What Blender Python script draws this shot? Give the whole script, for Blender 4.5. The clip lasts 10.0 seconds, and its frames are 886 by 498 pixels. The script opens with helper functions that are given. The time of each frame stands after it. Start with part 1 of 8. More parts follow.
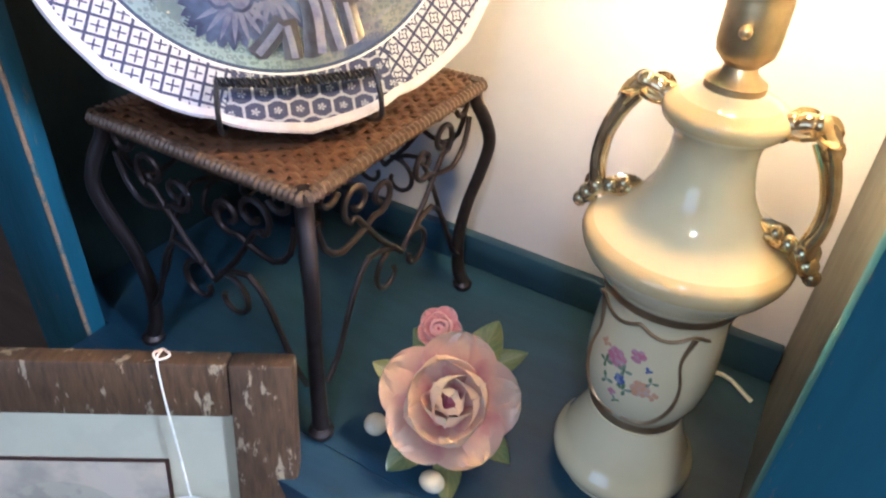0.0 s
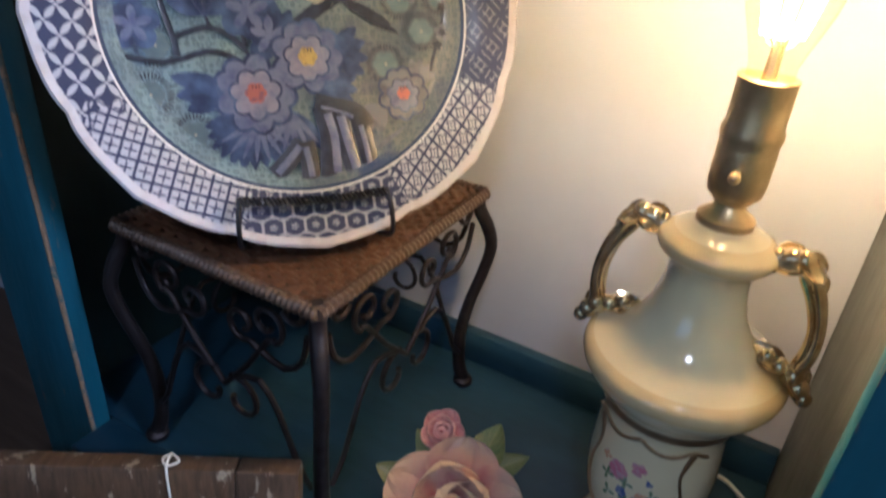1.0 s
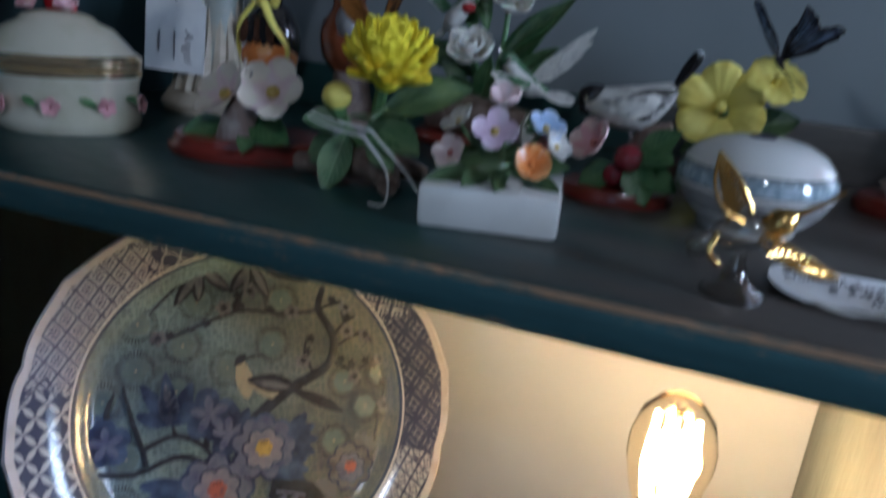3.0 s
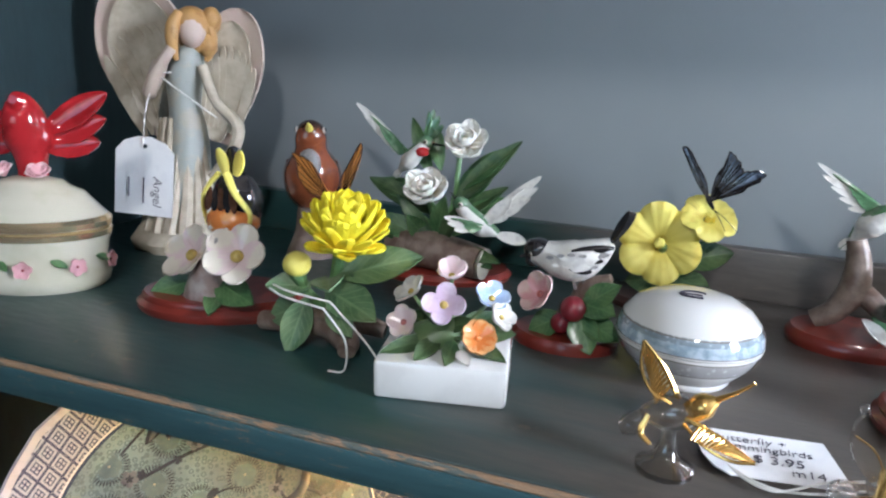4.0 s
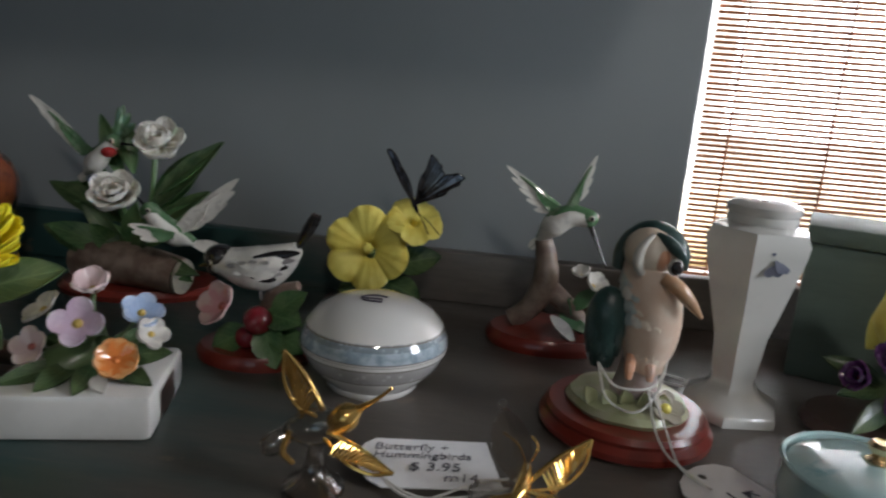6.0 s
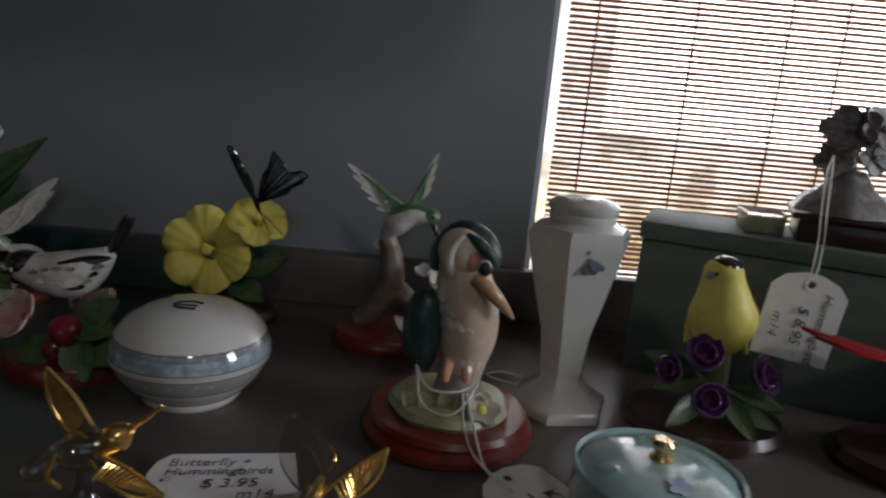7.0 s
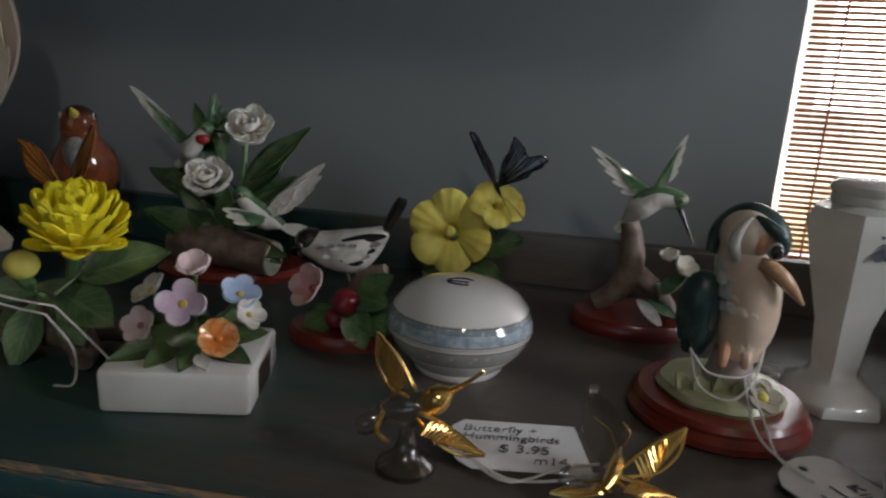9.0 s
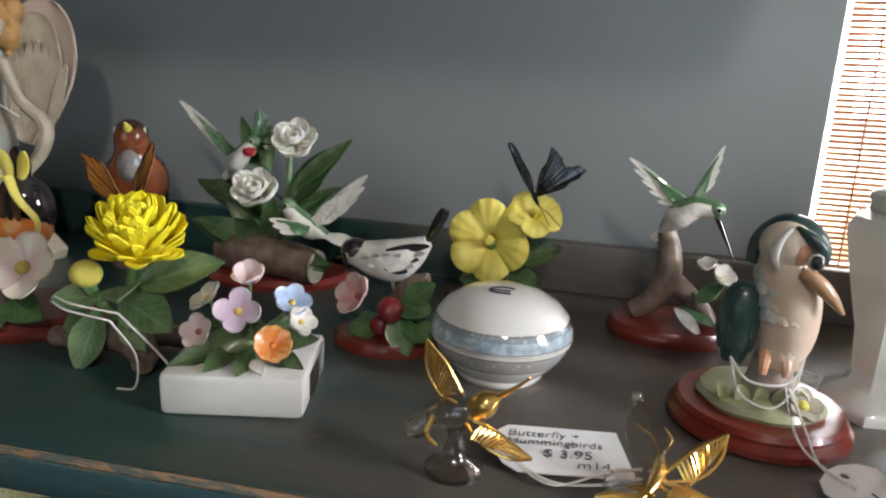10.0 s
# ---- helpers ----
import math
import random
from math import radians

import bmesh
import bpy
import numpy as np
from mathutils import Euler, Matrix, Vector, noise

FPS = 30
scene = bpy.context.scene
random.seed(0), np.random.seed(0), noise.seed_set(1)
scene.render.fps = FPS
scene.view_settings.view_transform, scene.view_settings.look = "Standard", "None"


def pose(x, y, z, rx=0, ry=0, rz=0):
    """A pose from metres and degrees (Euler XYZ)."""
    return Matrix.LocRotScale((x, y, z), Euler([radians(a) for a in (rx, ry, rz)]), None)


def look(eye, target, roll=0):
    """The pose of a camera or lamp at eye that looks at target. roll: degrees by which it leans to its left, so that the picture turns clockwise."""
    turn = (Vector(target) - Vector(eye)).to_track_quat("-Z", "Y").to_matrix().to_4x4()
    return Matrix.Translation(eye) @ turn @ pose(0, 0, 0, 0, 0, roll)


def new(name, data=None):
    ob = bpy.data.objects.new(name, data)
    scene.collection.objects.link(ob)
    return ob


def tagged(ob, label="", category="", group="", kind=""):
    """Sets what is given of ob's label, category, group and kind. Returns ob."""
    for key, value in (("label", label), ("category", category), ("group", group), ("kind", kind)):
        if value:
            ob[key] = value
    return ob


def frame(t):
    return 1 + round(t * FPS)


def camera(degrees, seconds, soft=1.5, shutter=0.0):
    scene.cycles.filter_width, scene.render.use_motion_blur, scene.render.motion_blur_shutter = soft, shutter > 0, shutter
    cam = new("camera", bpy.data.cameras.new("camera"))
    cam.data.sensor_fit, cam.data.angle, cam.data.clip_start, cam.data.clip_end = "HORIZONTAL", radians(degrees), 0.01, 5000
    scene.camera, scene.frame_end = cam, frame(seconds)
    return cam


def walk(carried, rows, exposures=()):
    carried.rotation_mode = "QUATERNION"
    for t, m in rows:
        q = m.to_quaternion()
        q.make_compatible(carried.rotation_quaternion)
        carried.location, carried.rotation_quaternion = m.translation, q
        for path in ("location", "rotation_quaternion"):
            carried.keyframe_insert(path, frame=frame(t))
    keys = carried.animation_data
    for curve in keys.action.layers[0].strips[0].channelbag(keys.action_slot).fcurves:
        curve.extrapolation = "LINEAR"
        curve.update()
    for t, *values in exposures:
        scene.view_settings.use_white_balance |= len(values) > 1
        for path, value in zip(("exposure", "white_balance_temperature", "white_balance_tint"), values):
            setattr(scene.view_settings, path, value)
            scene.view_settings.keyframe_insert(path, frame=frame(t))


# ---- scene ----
cam = camera(66.0, 10.0, soft=2.2, shutter=0.4)
# seconds, eye, yaw, pitch, roll
ROWS = [
    (0.0, 0.1162, -0.5742, 0.8417, 28.75, -35.52, 3.66),
    (0.5, 0.1067, -0.5734, 0.8560, 28.41, -33.94, 4.14),
    (1.0, 0.1055, -0.5820, 0.8801, 28.43, -29.83, 4.58),
    (1.5, 0.0918, -0.5930, 0.9431, 28.21, -25.49, 4.61),
    (2.0, 0.0847, -0.5859, 0.9873, 28.48, -26.86, 4.92),
    (2.5, 0.0885, -0.5767, 1.0377, 27.08, -25.77, 5.23),
    (3.0, 0.0878, -0.5655, 1.1045, 24.46, -20.06, 4.18),
    (3.2, 0.0930, -0.5723, 1.1335, 24.42, -17.40, 3.79),
    (4.3, 0.1037, -0.5601, 1.1689, 21.80, -14.33, 1.28),
    (4.5, 0.1117, -0.5564, 1.1673, 20.16, -13.44, 1.29),
    (5.0, 0.1249, -0.5449, 1.1646, 14.65, -13.43, 2.90),
    (5.5, 0.1387, -0.5362, 1.1627, 11.12, -14.11, 3.76),
    (6.0, 0.1594, -0.5208, 1.1595, 6.28, -13.00, 4.63),
    (6.2, 0.1668, -0.5150, 1.1604, 4.83, -13.36, 4.29),
    (7.3, 0.2227, -0.5050, 1.1675, -1.36, -13.03, 5.46),
    (7.5, 0.2242, -0.5040, 1.1664, -1.75, -12.95, 5.35),
    (8.0, 0.2005, -0.5097, 1.1661, 3.30, -14.08, 4.04),
    (8.5, 0.1726, -0.5173, 1.1637, 8.33, -14.47, 3.65),
    (9.0, 0.1520, -0.5225, 1.1602, 12.35, -14.97, 3.15),
    (9.5, 0.1478, -0.5262, 1.1629, 14.53, -15.36, 2.58),
    (10.0, 0.1461, -0.5348, 1.1651, 14.73, -14.64, 2.53),
]
EXPOSURES = [
    (0.0, 2.0, 4950, 12), (0.6, 1.5, 4900, 12), (1.1, 0.6, 4800, 12), (1.5, -0.78, 5500, 14), (2.3, -0.95, 5500, 14), (2.8, -0.3, 5050, 8),
    (3.2, 0.3, 4850, 8), (4.3, 1.9, 6000, 10), (5.0, 1.7, 6200, 10), (5.5, 0.8, 6350, 10), (6.2, -0.25, 6350, 10), (7.3, -1.05, 6400, 10),
    (8.3, -1.05, 6400, 10), (9.0, -0.4, 6500, 10), (9.5, 0.9, 6650, 10), (10.0, 1.05, 6600, 10),
]
walk(cam, [(t, pose(x, y, z, 90 + p, 0, yaw) @ pose(0, 0, 0, 0, 0, roll)) for t, x, y, z, yaw, p, roll in ROWS], EXPOSURES)

# ---- light ----
world = bpy.data.worlds.new("world")
scene.world = world
world.use_nodes = True
wn = world.node_tree
sky = wn.nodes.new("ShaderNodeTexSky")
sky.sky_type, sky.sun_disc, sky.sun_elevation, sky.sun_rotation = "NISHITA", False, radians(40), radians(20)
wn.links.new(sky.outputs["Color"], wn.nodes["Background"].inputs["Color"])
wn.nodes["Background"].inputs["Strength"].default_value = 0.08


def area(name, m, w, h, power, color):
    lamp = bpy.data.lights.new(name, "AREA")
    lamp.shape, lamp.size, lamp.size_y, lamp.energy, lamp.color = "RECTANGLE", w, h, power, color
    ob = new(name, lamp)
    ob.matrix_world = m
    return ob


# unseen lamps added in front, at the side and overhead; daylight behind the blinds
area("added_front_light", look((-0.6, -3.9, 1.5), (-0.2, 0, 0.9)), 1.8, 1.5, 1.2, (0.70, 0.88, 1.0))
area("added_side_light", look((1.28, -0.45, 1.41), (0.1, -0.05, 1.1)), 0.26, 0.40, 9.0, (0.92, 0.95, 1.0))
area("added_top_light", look((0.7, -2.2, 2.62), (0.1, -0.1, 1.05)), 0.2, 0.2, 8.0, (1.0, 0.92, 0.83))
area("blind_window_light", look((0.85, 0.3, 1.5), (0.6, -1.2, 0.9)), 0.9, 0.8, 28, (0.9, 0.95, 1.0))
bulb_lamp = bpy.data.lights.new("bulb_light", "POINT")
bulb_lamp.energy, bulb_lamp.color, bulb_lamp.shadow_soft_size = 0.9, (1.0, 0.46, 0.13), 0.018
new("bulb_light", bulb_lamp).location = (0.078, -0.180, 0.848)


# ---- materials ----
class Net:
    """Short hand for building a node tree."""

    def __init__(self, name):
        self.mat = bpy.data.materials.new(name)
        self.mat.use_nodes = True
        self.t = self.mat.node_tree
        self.bsdf = self.t.nodes["Principled BSDF"]
        self.co = self.t.nodes.new("ShaderNodeTexCoord").outputs["Object"]

    def put(self, socket, v):
        if isinstance(v, bpy.types.NodeSocket):
            self.t.links.new(v, socket)
        elif isinstance(v, (tuple, list)) and len(v) == 3 and socket.type == "RGBA":
            socket.default_value = (*v, 1)
        else:
            socket.default_value = v

    def math(self, op, a, b=0.0, c=0.0):
        n = self.t.nodes.new("ShaderNodeMath")
        n.operation = op
        for s, v in zip(n.inputs, (a, b, c)):
            self.put(s, v)
        return n.outputs[0]

    def noise(self, scale, detail=4.0, rough=0.55, co=None, distort=0.0):
        n = self.t.nodes.new("ShaderNodeTexNoise")
        n.inputs["Scale"].default_value, n.inputs["Detail"].default_value = scale, detail
        n.inputs["Roughness"].default_value, n.inputs["Distortion"].default_value = rough, distort
        self.put(n.inputs["Vector"], co or self.co)
        return n.outputs["Fac"]

    def voronoi(self, scale, feature="F1", randomness=1.0, co=None, out="Distance"):
        n = self.t.nodes.new("ShaderNodeTexVoronoi")
        n.feature = feature
        n.inputs["Scale"].default_value, n.inputs["Randomness"].default_value = scale, randomness
        self.put(n.inputs["Vector"], co or self.co)
        return n.outputs[out]

    def stretch(self, sx, sy, sz):
        n = self.t.nodes.new("ShaderNodeMapping")
        n.inputs["Scale"].default_value = (sx, sy, sz)
        self.put(n.inputs["Vector"], self.co)
        return n.outputs[0]

    def ramp(self, fac, stops):
        n = self.t.nodes.new("ShaderNodeValToRGB")
        while len(n.color_ramp.elements) < len(stops):
            n.color_ramp.elements.new(0.5)
        for e, (p, c) in zip(n.color_ramp.elements, stops):
            e.position, e.color = p, ((*c, 1) if isinstance(c, tuple) else (c, c, c, 1))
        self.put(n.inputs["Fac"], fac)
        return n.outputs["Color"]

    def mix(self, fac, a, b):
        n = self.t.nodes.new("ShaderNodeMix")
        n.data_type = "RGBA"
        self.put(n.inputs[0], fac), self.put(n.inputs[6], a), self.put(n.inputs[7], b)
        return n.outputs[2]

    def xyz(self):
        n = self.t.nodes.new("ShaderNodeSeparateXYZ")
        self.put(n.inputs[0], self.co)
        return n.outputs

    def attr(self, name):
        n = self.t.nodes.new("ShaderNodeAttribute")
        n.attribute_name = name
        return n.outputs["Fac"]

    def bump(self, height, strength=0.3, distance=0.001):
        n = self.t.nodes.new("ShaderNodeBump")
        n.inputs["Strength"].default_value, n.inputs["Distance"].default_value = strength, distance
        self.put(n.inputs["Height"], height)
        self.put(self.bsdf.inputs["Normal"], n.outputs[0])

    def set(self, **kw):
        for k, v in kw.items():
            self.put(self.bsdf.inputs[k.replace("_", " ")], v)
        return self.mat


def painted(name, base, under, wear=0.62, rough=0.45, stretch=(1, 1, 1), bump=0.25):
    """Old brushed paint over wood: tone shifts, rubbed spots showing the layer below, fine brush relief."""
    n = Net(name)
    co = n.stretch(*stretch)
    big, fine = n.noise(9, 5, co=co), n.noise(70, 6, 0.65, co=co)
    tone = n.mix(n.ramp(big, [(0.3, 0.0), (0.75, 1.0)]), tuple(0.75 * c for c in base), tuple(min(1, 1.25 * c) for c in base))
    rub = n.math("MULTIPLY", n.ramp(n.math("ADD", n.math("MULTIPLY", big, 0.5), n.math("MULTIPLY", fine, 0.5)), [(wear, 0.0), (wear + 0.05, 1.0)]), 0.8)
    n.bump(fine, bump, 0.0012)
    return n.set(Base_Color=n.mix(rub, tone, under), Roughness=n.math("ADD", n.math("MULTIPLY", fine, 0.3), rough - 0.15), IOR=1.45)


def glazed(name, base, spot=None, scale=60, low=0.5, high=0.62, rough=0.12, coat=0.6, sub=0.0):
    """Glazed or painted porcelain: slight tone drift and hand-painted mottling."""
    n = Net(name)
    spot = spot or tuple(0.72 * c for c in base)
    tone = n.mix(n.ramp(n.noise(scale, 3), [(low, 0.0), (high, 1.0)]), base, spot)
    soft = n.mix(n.ramp(n.noise(18, 2), [(0.35, 0.0), (0.7, 0.25)]), tone, tuple(0.8 * c for c in base))
    n.bump(n.noise(scale * 5, 2), 0.08, 0.0004)
    return n.set(Base_Color=soft, Roughness=rough, Coat_Weight=coat, Coat_Roughness=0.06, Subsurface_Weight=sub)


def metal(name, base, rough=0.25, wear=None):
    n = Net(name)
    col = n.mix(n.ramp(n.noise(45, 5), [(0.45, 0.0), (0.7, 0.6)]), base, wear or tuple(0.5 * c for c in base))
    n.bump(n.noise(220, 3), 0.12, 0.0004)
    return n.set(Base_Color=col, Metallic=0.85, Roughness=n.math("ADD", n.math("MULTIPLY", n.noise(90, 3), 0.2), rough - 0.1))


M = {}
M["teal"] = painted("teal_paint", (0.020, 0.105, 0.160), (0.30, 0.17, 0.08), 0.60, 0.5, (4, 4, 0.6))


def shelf_mat():
    """Dark green paint with long brush strokes and scratches; warm reflected light is coloured in as brown towards +x.
    """
    n = Net("worn_dark_green_paint")
    x, y, z = n.xyz()
    co = n.stretch(0.8, 4, 4)
    big, fine = n.noise(7, 5, co=co), n.noise(60, 6, 0.65, co=co)
    green = n.mix(n.ramp(big, [(0.3, 0.0), (0.75, 1.0)]), (0.022, 0.058, 0.056), (0.030, 0.074, 0.070))
    brown = n.mix(n.ramp(fine, [(0.3, 0.0), (0.7, 1.0)]), (0.085, 0.068, 0.058), (0.120, 0.095, 0.080))
    # mask of the painted-in warm reflection, growing along x
    warm_sheen = n.math("ADD", n.math("MULTIPLY", x, 3.2), n.math("MULTIPLY", big, 1.2))
    scratch = n.ramp(n.noise(120, 5, 0.7, co=n.stretch(0.12, 1.6, 1)), [(0.63, 0.0), (0.68, 1.0)])
    spots = n.math("MULTIPLY", n.math("MAXIMUM", n.ramp(n.noise(34, 6, 0.7), [(0.63, 0.0), (0.68, 1.0)]), n.math("MULTIPLY", scratch, n.ramp(big, [(0.4, 0.0), (0.6, 1.0)]))), 0.55)
    col = n.mix(n.ramp(n.math("ADD", warm_sheen, -0.10), [(0.30, 0.0), (0.75, 0.85)]), green, brown)
    n.bump(fine, 0.16, 0.001)
    return n.set(Base_Color=n.mix(spots, col, (0.16, 0.12, 0.09)), Roughness=n.math("ADD", n.math("MULTIPLY", fine, 0.3), 0.20))


M["shelf_paint"] = shelf_mat()
M["floor_paint"] = painted("blue_green_paint", (0.018, 0.050, 0.088), (0.07, 0.06, 0.05), 0.66, 0.42, (1, 4, 4), 0.18)
M["dark_paint"] = painted("dark_interior_paint", (0.012, 0.030, 0.034), (0.03, 0.03, 0.03), 0.7, 0.6, (3, 3, 0.7))
M["edge_wear"] = painted("worn_edge_paint", (0.045, 0.110, 0.125), (0.30, 0.19, 0.11), 0.565, 0.55, (1.2, 14, 14))
M["side_grey"] = painted("worn_grey_paint", (0.11, 0.11, 0.095), (0.15, 0.13, 0.10), 0.64, 0.55, (3, 3, 0.7))
M["riser_paint"] = painted("grey_green_paint", (0.15, 0.20, 0.17), (0.30, 0.33, 0.28), 0.64, 0.55, (1, 1, 5))


def wall_mat():
    n = Net("off_white_wall")
    drip = n.ramp(n.voronoi(26), [(0.0, 1.0), (0.06, 0.0)])
    col = n.mix(n.ramp(n.noise(5, 4), [(0.3, 0.0), (0.8, 1.0)]), (0.56, 0.56, 0.62), (0.47, 0.47, 0.53))
    n.bump(n.math("ADD", n.math("MULTIPLY", n.noise(60, 5), 0.5), n.math("MULTIPLY", drip, 0.9)), 0.35, 0.0016)
    return n.set(Base_Color=col, Roughness=0.55)


def panel_mat():
    n = Net("grey_painted_panel")
    col = n.mix(n.ramp(n.noise(4, 4), [(0.3, 0.0), (0.8, 1.0)]), (0.245, 0.265, 0.275), (0.195, 0.213, 0.222))
    n.bump(n.noise(80, 4), 0.15, 0.001)
    return n.set(Base_Color=col, Roughness=0.5)


M["wall"], M["panel"] = wall_mat(), panel_mat()
M["floor_wood"] = painted("dark_floor_boards", (0.085, 0.055, 0.035), (0.14, 0.10, 0.07), 0.6, 0.5, (0.6, 6, 6))
M["shop_wall"] = painted("dim_shop_wall", (0.20, 0.18, 0.16), (0.26, 0.24, 0.21), 0.6, 0.7)
M["white"] = glazed("white_porcelain", (0.78, 0.77, 0.74), (0.74, 0.73, 0.70))
M["cream"] = glazed("cream_glaze", (0.72, 0.66, 0.50), (0.68, 0.61, 0.44), 20)
M["gold"] = metal("gold_trim", (0.88, 0.70, 0.44), 0.2, (0.62, 0.45, 0.24))
M["brass"] = metal("old_brass", (0.66, 0.50, 0.28), 0.42, (0.36, 0.26, 0.14))
M["iron"] = metal("dark_wrought_iron", (0.05, 0.042, 0.045), 0.5, (0.03, 0.022, 0.022))
M["black_wire"] = metal("black_wire", (0.03, 0.03, 0.035), 0.4)
M["redwood"] = glazed("red_lacquered_wood", (0.20, 0.028, 0.018), (0.13, 0.02, 0.014), 40, rough=0.28, coat=0.4)
M["darkwood"] = glazed("dark_lacquered_wood", (0.05, 0.022, 0.018), (0.03, 0.015, 0.012), 40, rough=0.3, coat=0.4)
M["paper"] = glazed("white_card", (0.80, 0.80, 0.80), (0.76, 0.76, 0.77), 90, rough=0.7, coat=0.0)
M["ink"] = glazed("dark_ink", (0.04, 0.035, 0.06), rough=0.6, coat=0.0)
M["string"] = glazed("white_cotton_string", (0.75, 0.74, 0.70), rough=0.8, coat=0.0)


# ---- builders ----
def link_mesh(name, bm, mats, smooth=True):
    data = bpy.data.meshes.new(name)
    bmesh.ops.recalc_face_normals(bm, faces=bm.faces[:])
    for f in bm.faces:
        f.smooth = smooth
    bm.to_mesh(data)
    bm.free()
    for m in mats if isinstance(mats, (list, tuple)) else [mats]:
        data.materials.append(M[m] if isinstance(m, str) else m)
    if smooth:
        data.set_sharp_from_angle(angle=radians(40))
    return new(name, data)


def part(name, bm, mats, parent, label="", smooth=True):
    ob = link_mesh(name, bm, mats, smooth)
    ob.parent = parent
    if label:
        ob["label"] = label
    return ob


def thing(name, at, label, category, group="", rz=0.0):
    ob = new(name)
    ob.matrix_world = pose(*at, 0, 0, rz)
    return tagged(ob, label, category, group)


def box(lo, hi, bevel=0.0, bm=None, m=None, mi=0):
    bm = bm or bmesh.new()
    c, s = [(a + b) / 2 for a, b in zip(lo, hi)], [b - a for a, b in zip(lo, hi)]
    made = bmesh.ops.create_cube(bm, size=1, matrix=(m or Matrix()) @ Matrix.Translation(c) @ Matrix.Diagonal((*s, 1)))["verts"]
    faces = {f for v in made for f in v.link_faces}
    if bevel:
        edges = list({e for v in made for e in v.link_edges})
        out = bmesh.ops.bevel(bm, geom=edges, offset=bevel, segments=2, profile=0.5, affect="EDGES")
        faces = {f for f in faces if f.is_valid} | set(out["faces"])
    for f in faces:
        if f.is_valid:
            f.material_index = mi
    return bm


def structure(name, bm, mat, label, category, smooth=False):
    return tagged(link_mesh(name, bm, mat, smooth), label, category, "", "structure")


def smoothed(points, n=4):
    """A finer chain through the points, by Catmull-Rom."""
    p = [np.array(q, float) for q in points]
    p = [2 * p[0] - p[1], *p, 2 * p[-1] - p[-2]]
    out = []
    for a, b, c, d in zip(p, p[1:], p[2:], p[3:]):
        for k in range(n):
            t = k / n
            out.append(0.5 * (2 * b + (c - a) * t + (2 * a - 5 * b + 4 * c - d) * t * t + (3 * b - a - 3 * c + d) * t**3))
    return out + [p[-2]]


def loft(points, radii, seg=10, bm=None, mi=0, n=4, flat=1.0, m=None, up=(0, 0, 1)):
    """A round or oval skin along a smooth chain of points, closed at both ends; radii one number or one for each point; flat squeezes it upwards."""
    bm = bm or bmesh.new()
    radii = [radii] * len(points) if isinstance(radii, (int, float)) else list(radii)
    chain = smoothed([(*p, r) for p, r in zip(points, radii)], n)
    rings, ref = [], Vector(up)
    for i, q in enumerate(chain):
        a, b = chain[max(i - 1, 0)][:3], chain[min(i + 1, len(chain) - 1)][:3]
        along = Vector(b - a)
        along = along.normalized() if along.length > 1e-9 else Vector((0, 0, 1))
        side = along.cross(ref)
        if side.length < 0.15:
            side = along.cross(Vector((1, 0.3, 0)))
        side.normalize()
        over = side.cross(along)
        ref = over if over.length > 0.5 else ref
        r = max(float(q[3]), 1e-5)
        ring = []
        for k in range(seg):
            w = 2 * math.pi * k / seg
            v = Vector(q[:3]) + side * (r * math.cos(w)) + over * (r * flat * math.sin(w))
            ring.append(bm.verts.new((m @ v) if m else v))
        rings.append(ring)
    made = []
    for a, b in zip(rings, rings[1:]):
        for k in range(seg):
            made.append(bm.faces.new((a[k], a[(k + 1) % seg], b[(k + 1) % seg], b[k])))
    made += [bm.faces.new(rings[0][::-1]), bm.faces.new(rings[-1])]
    for f in made:
        f.material_index = mi
    return bm


def lathe(profile, seg=40, bm=None, mi=None, m=None, wave=0.0, lobes=0, sx=1.0, sy=1.0):
    """A turned body: profile of (radius, height) or (radius, height, material index)."""
    bm = bm or bmesh.new()
    rings = []
    for row in profile:
        r, z = row[0], row[1]
        if r < 1e-6:
            v = Vector((0, 0, z))
            rings.append([bm.verts.new((m @ v) if m else v)])
            continue
        ring = []
        for k in range(seg):
            w = 2 * math.pi * k / seg
            q = r * (1 + wave * abs(math.sin(lobes * w / 2)) if lobes else 1)
            v = Vector((q * sx * math.cos(w), q * sy * math.sin(w), z))
            ring.append(bm.verts.new((m @ v) if m else v))
        rings.append(ring)
    for i, (a, b) in enumerate(zip(rings, rings[1:])):
        idx = mi if mi is not None else (profile[i][2] if len(profile[i]) > 2 else 0)
        for k in range(seg):
            j = (k + 1) % seg
            if len(a) == 1 and len(b) == 1:
                continue
            if len(a) == 1:
                f = bm.faces.new((a[0], b[j], b[k]))
            elif len(b) == 1:
                f = bm.faces.new((a[k], a[j], b[0]))
            else:
                f = bm.faces.new((a[k], a[j], b[j], b[k]))
            f.material_index = idx
    return bm


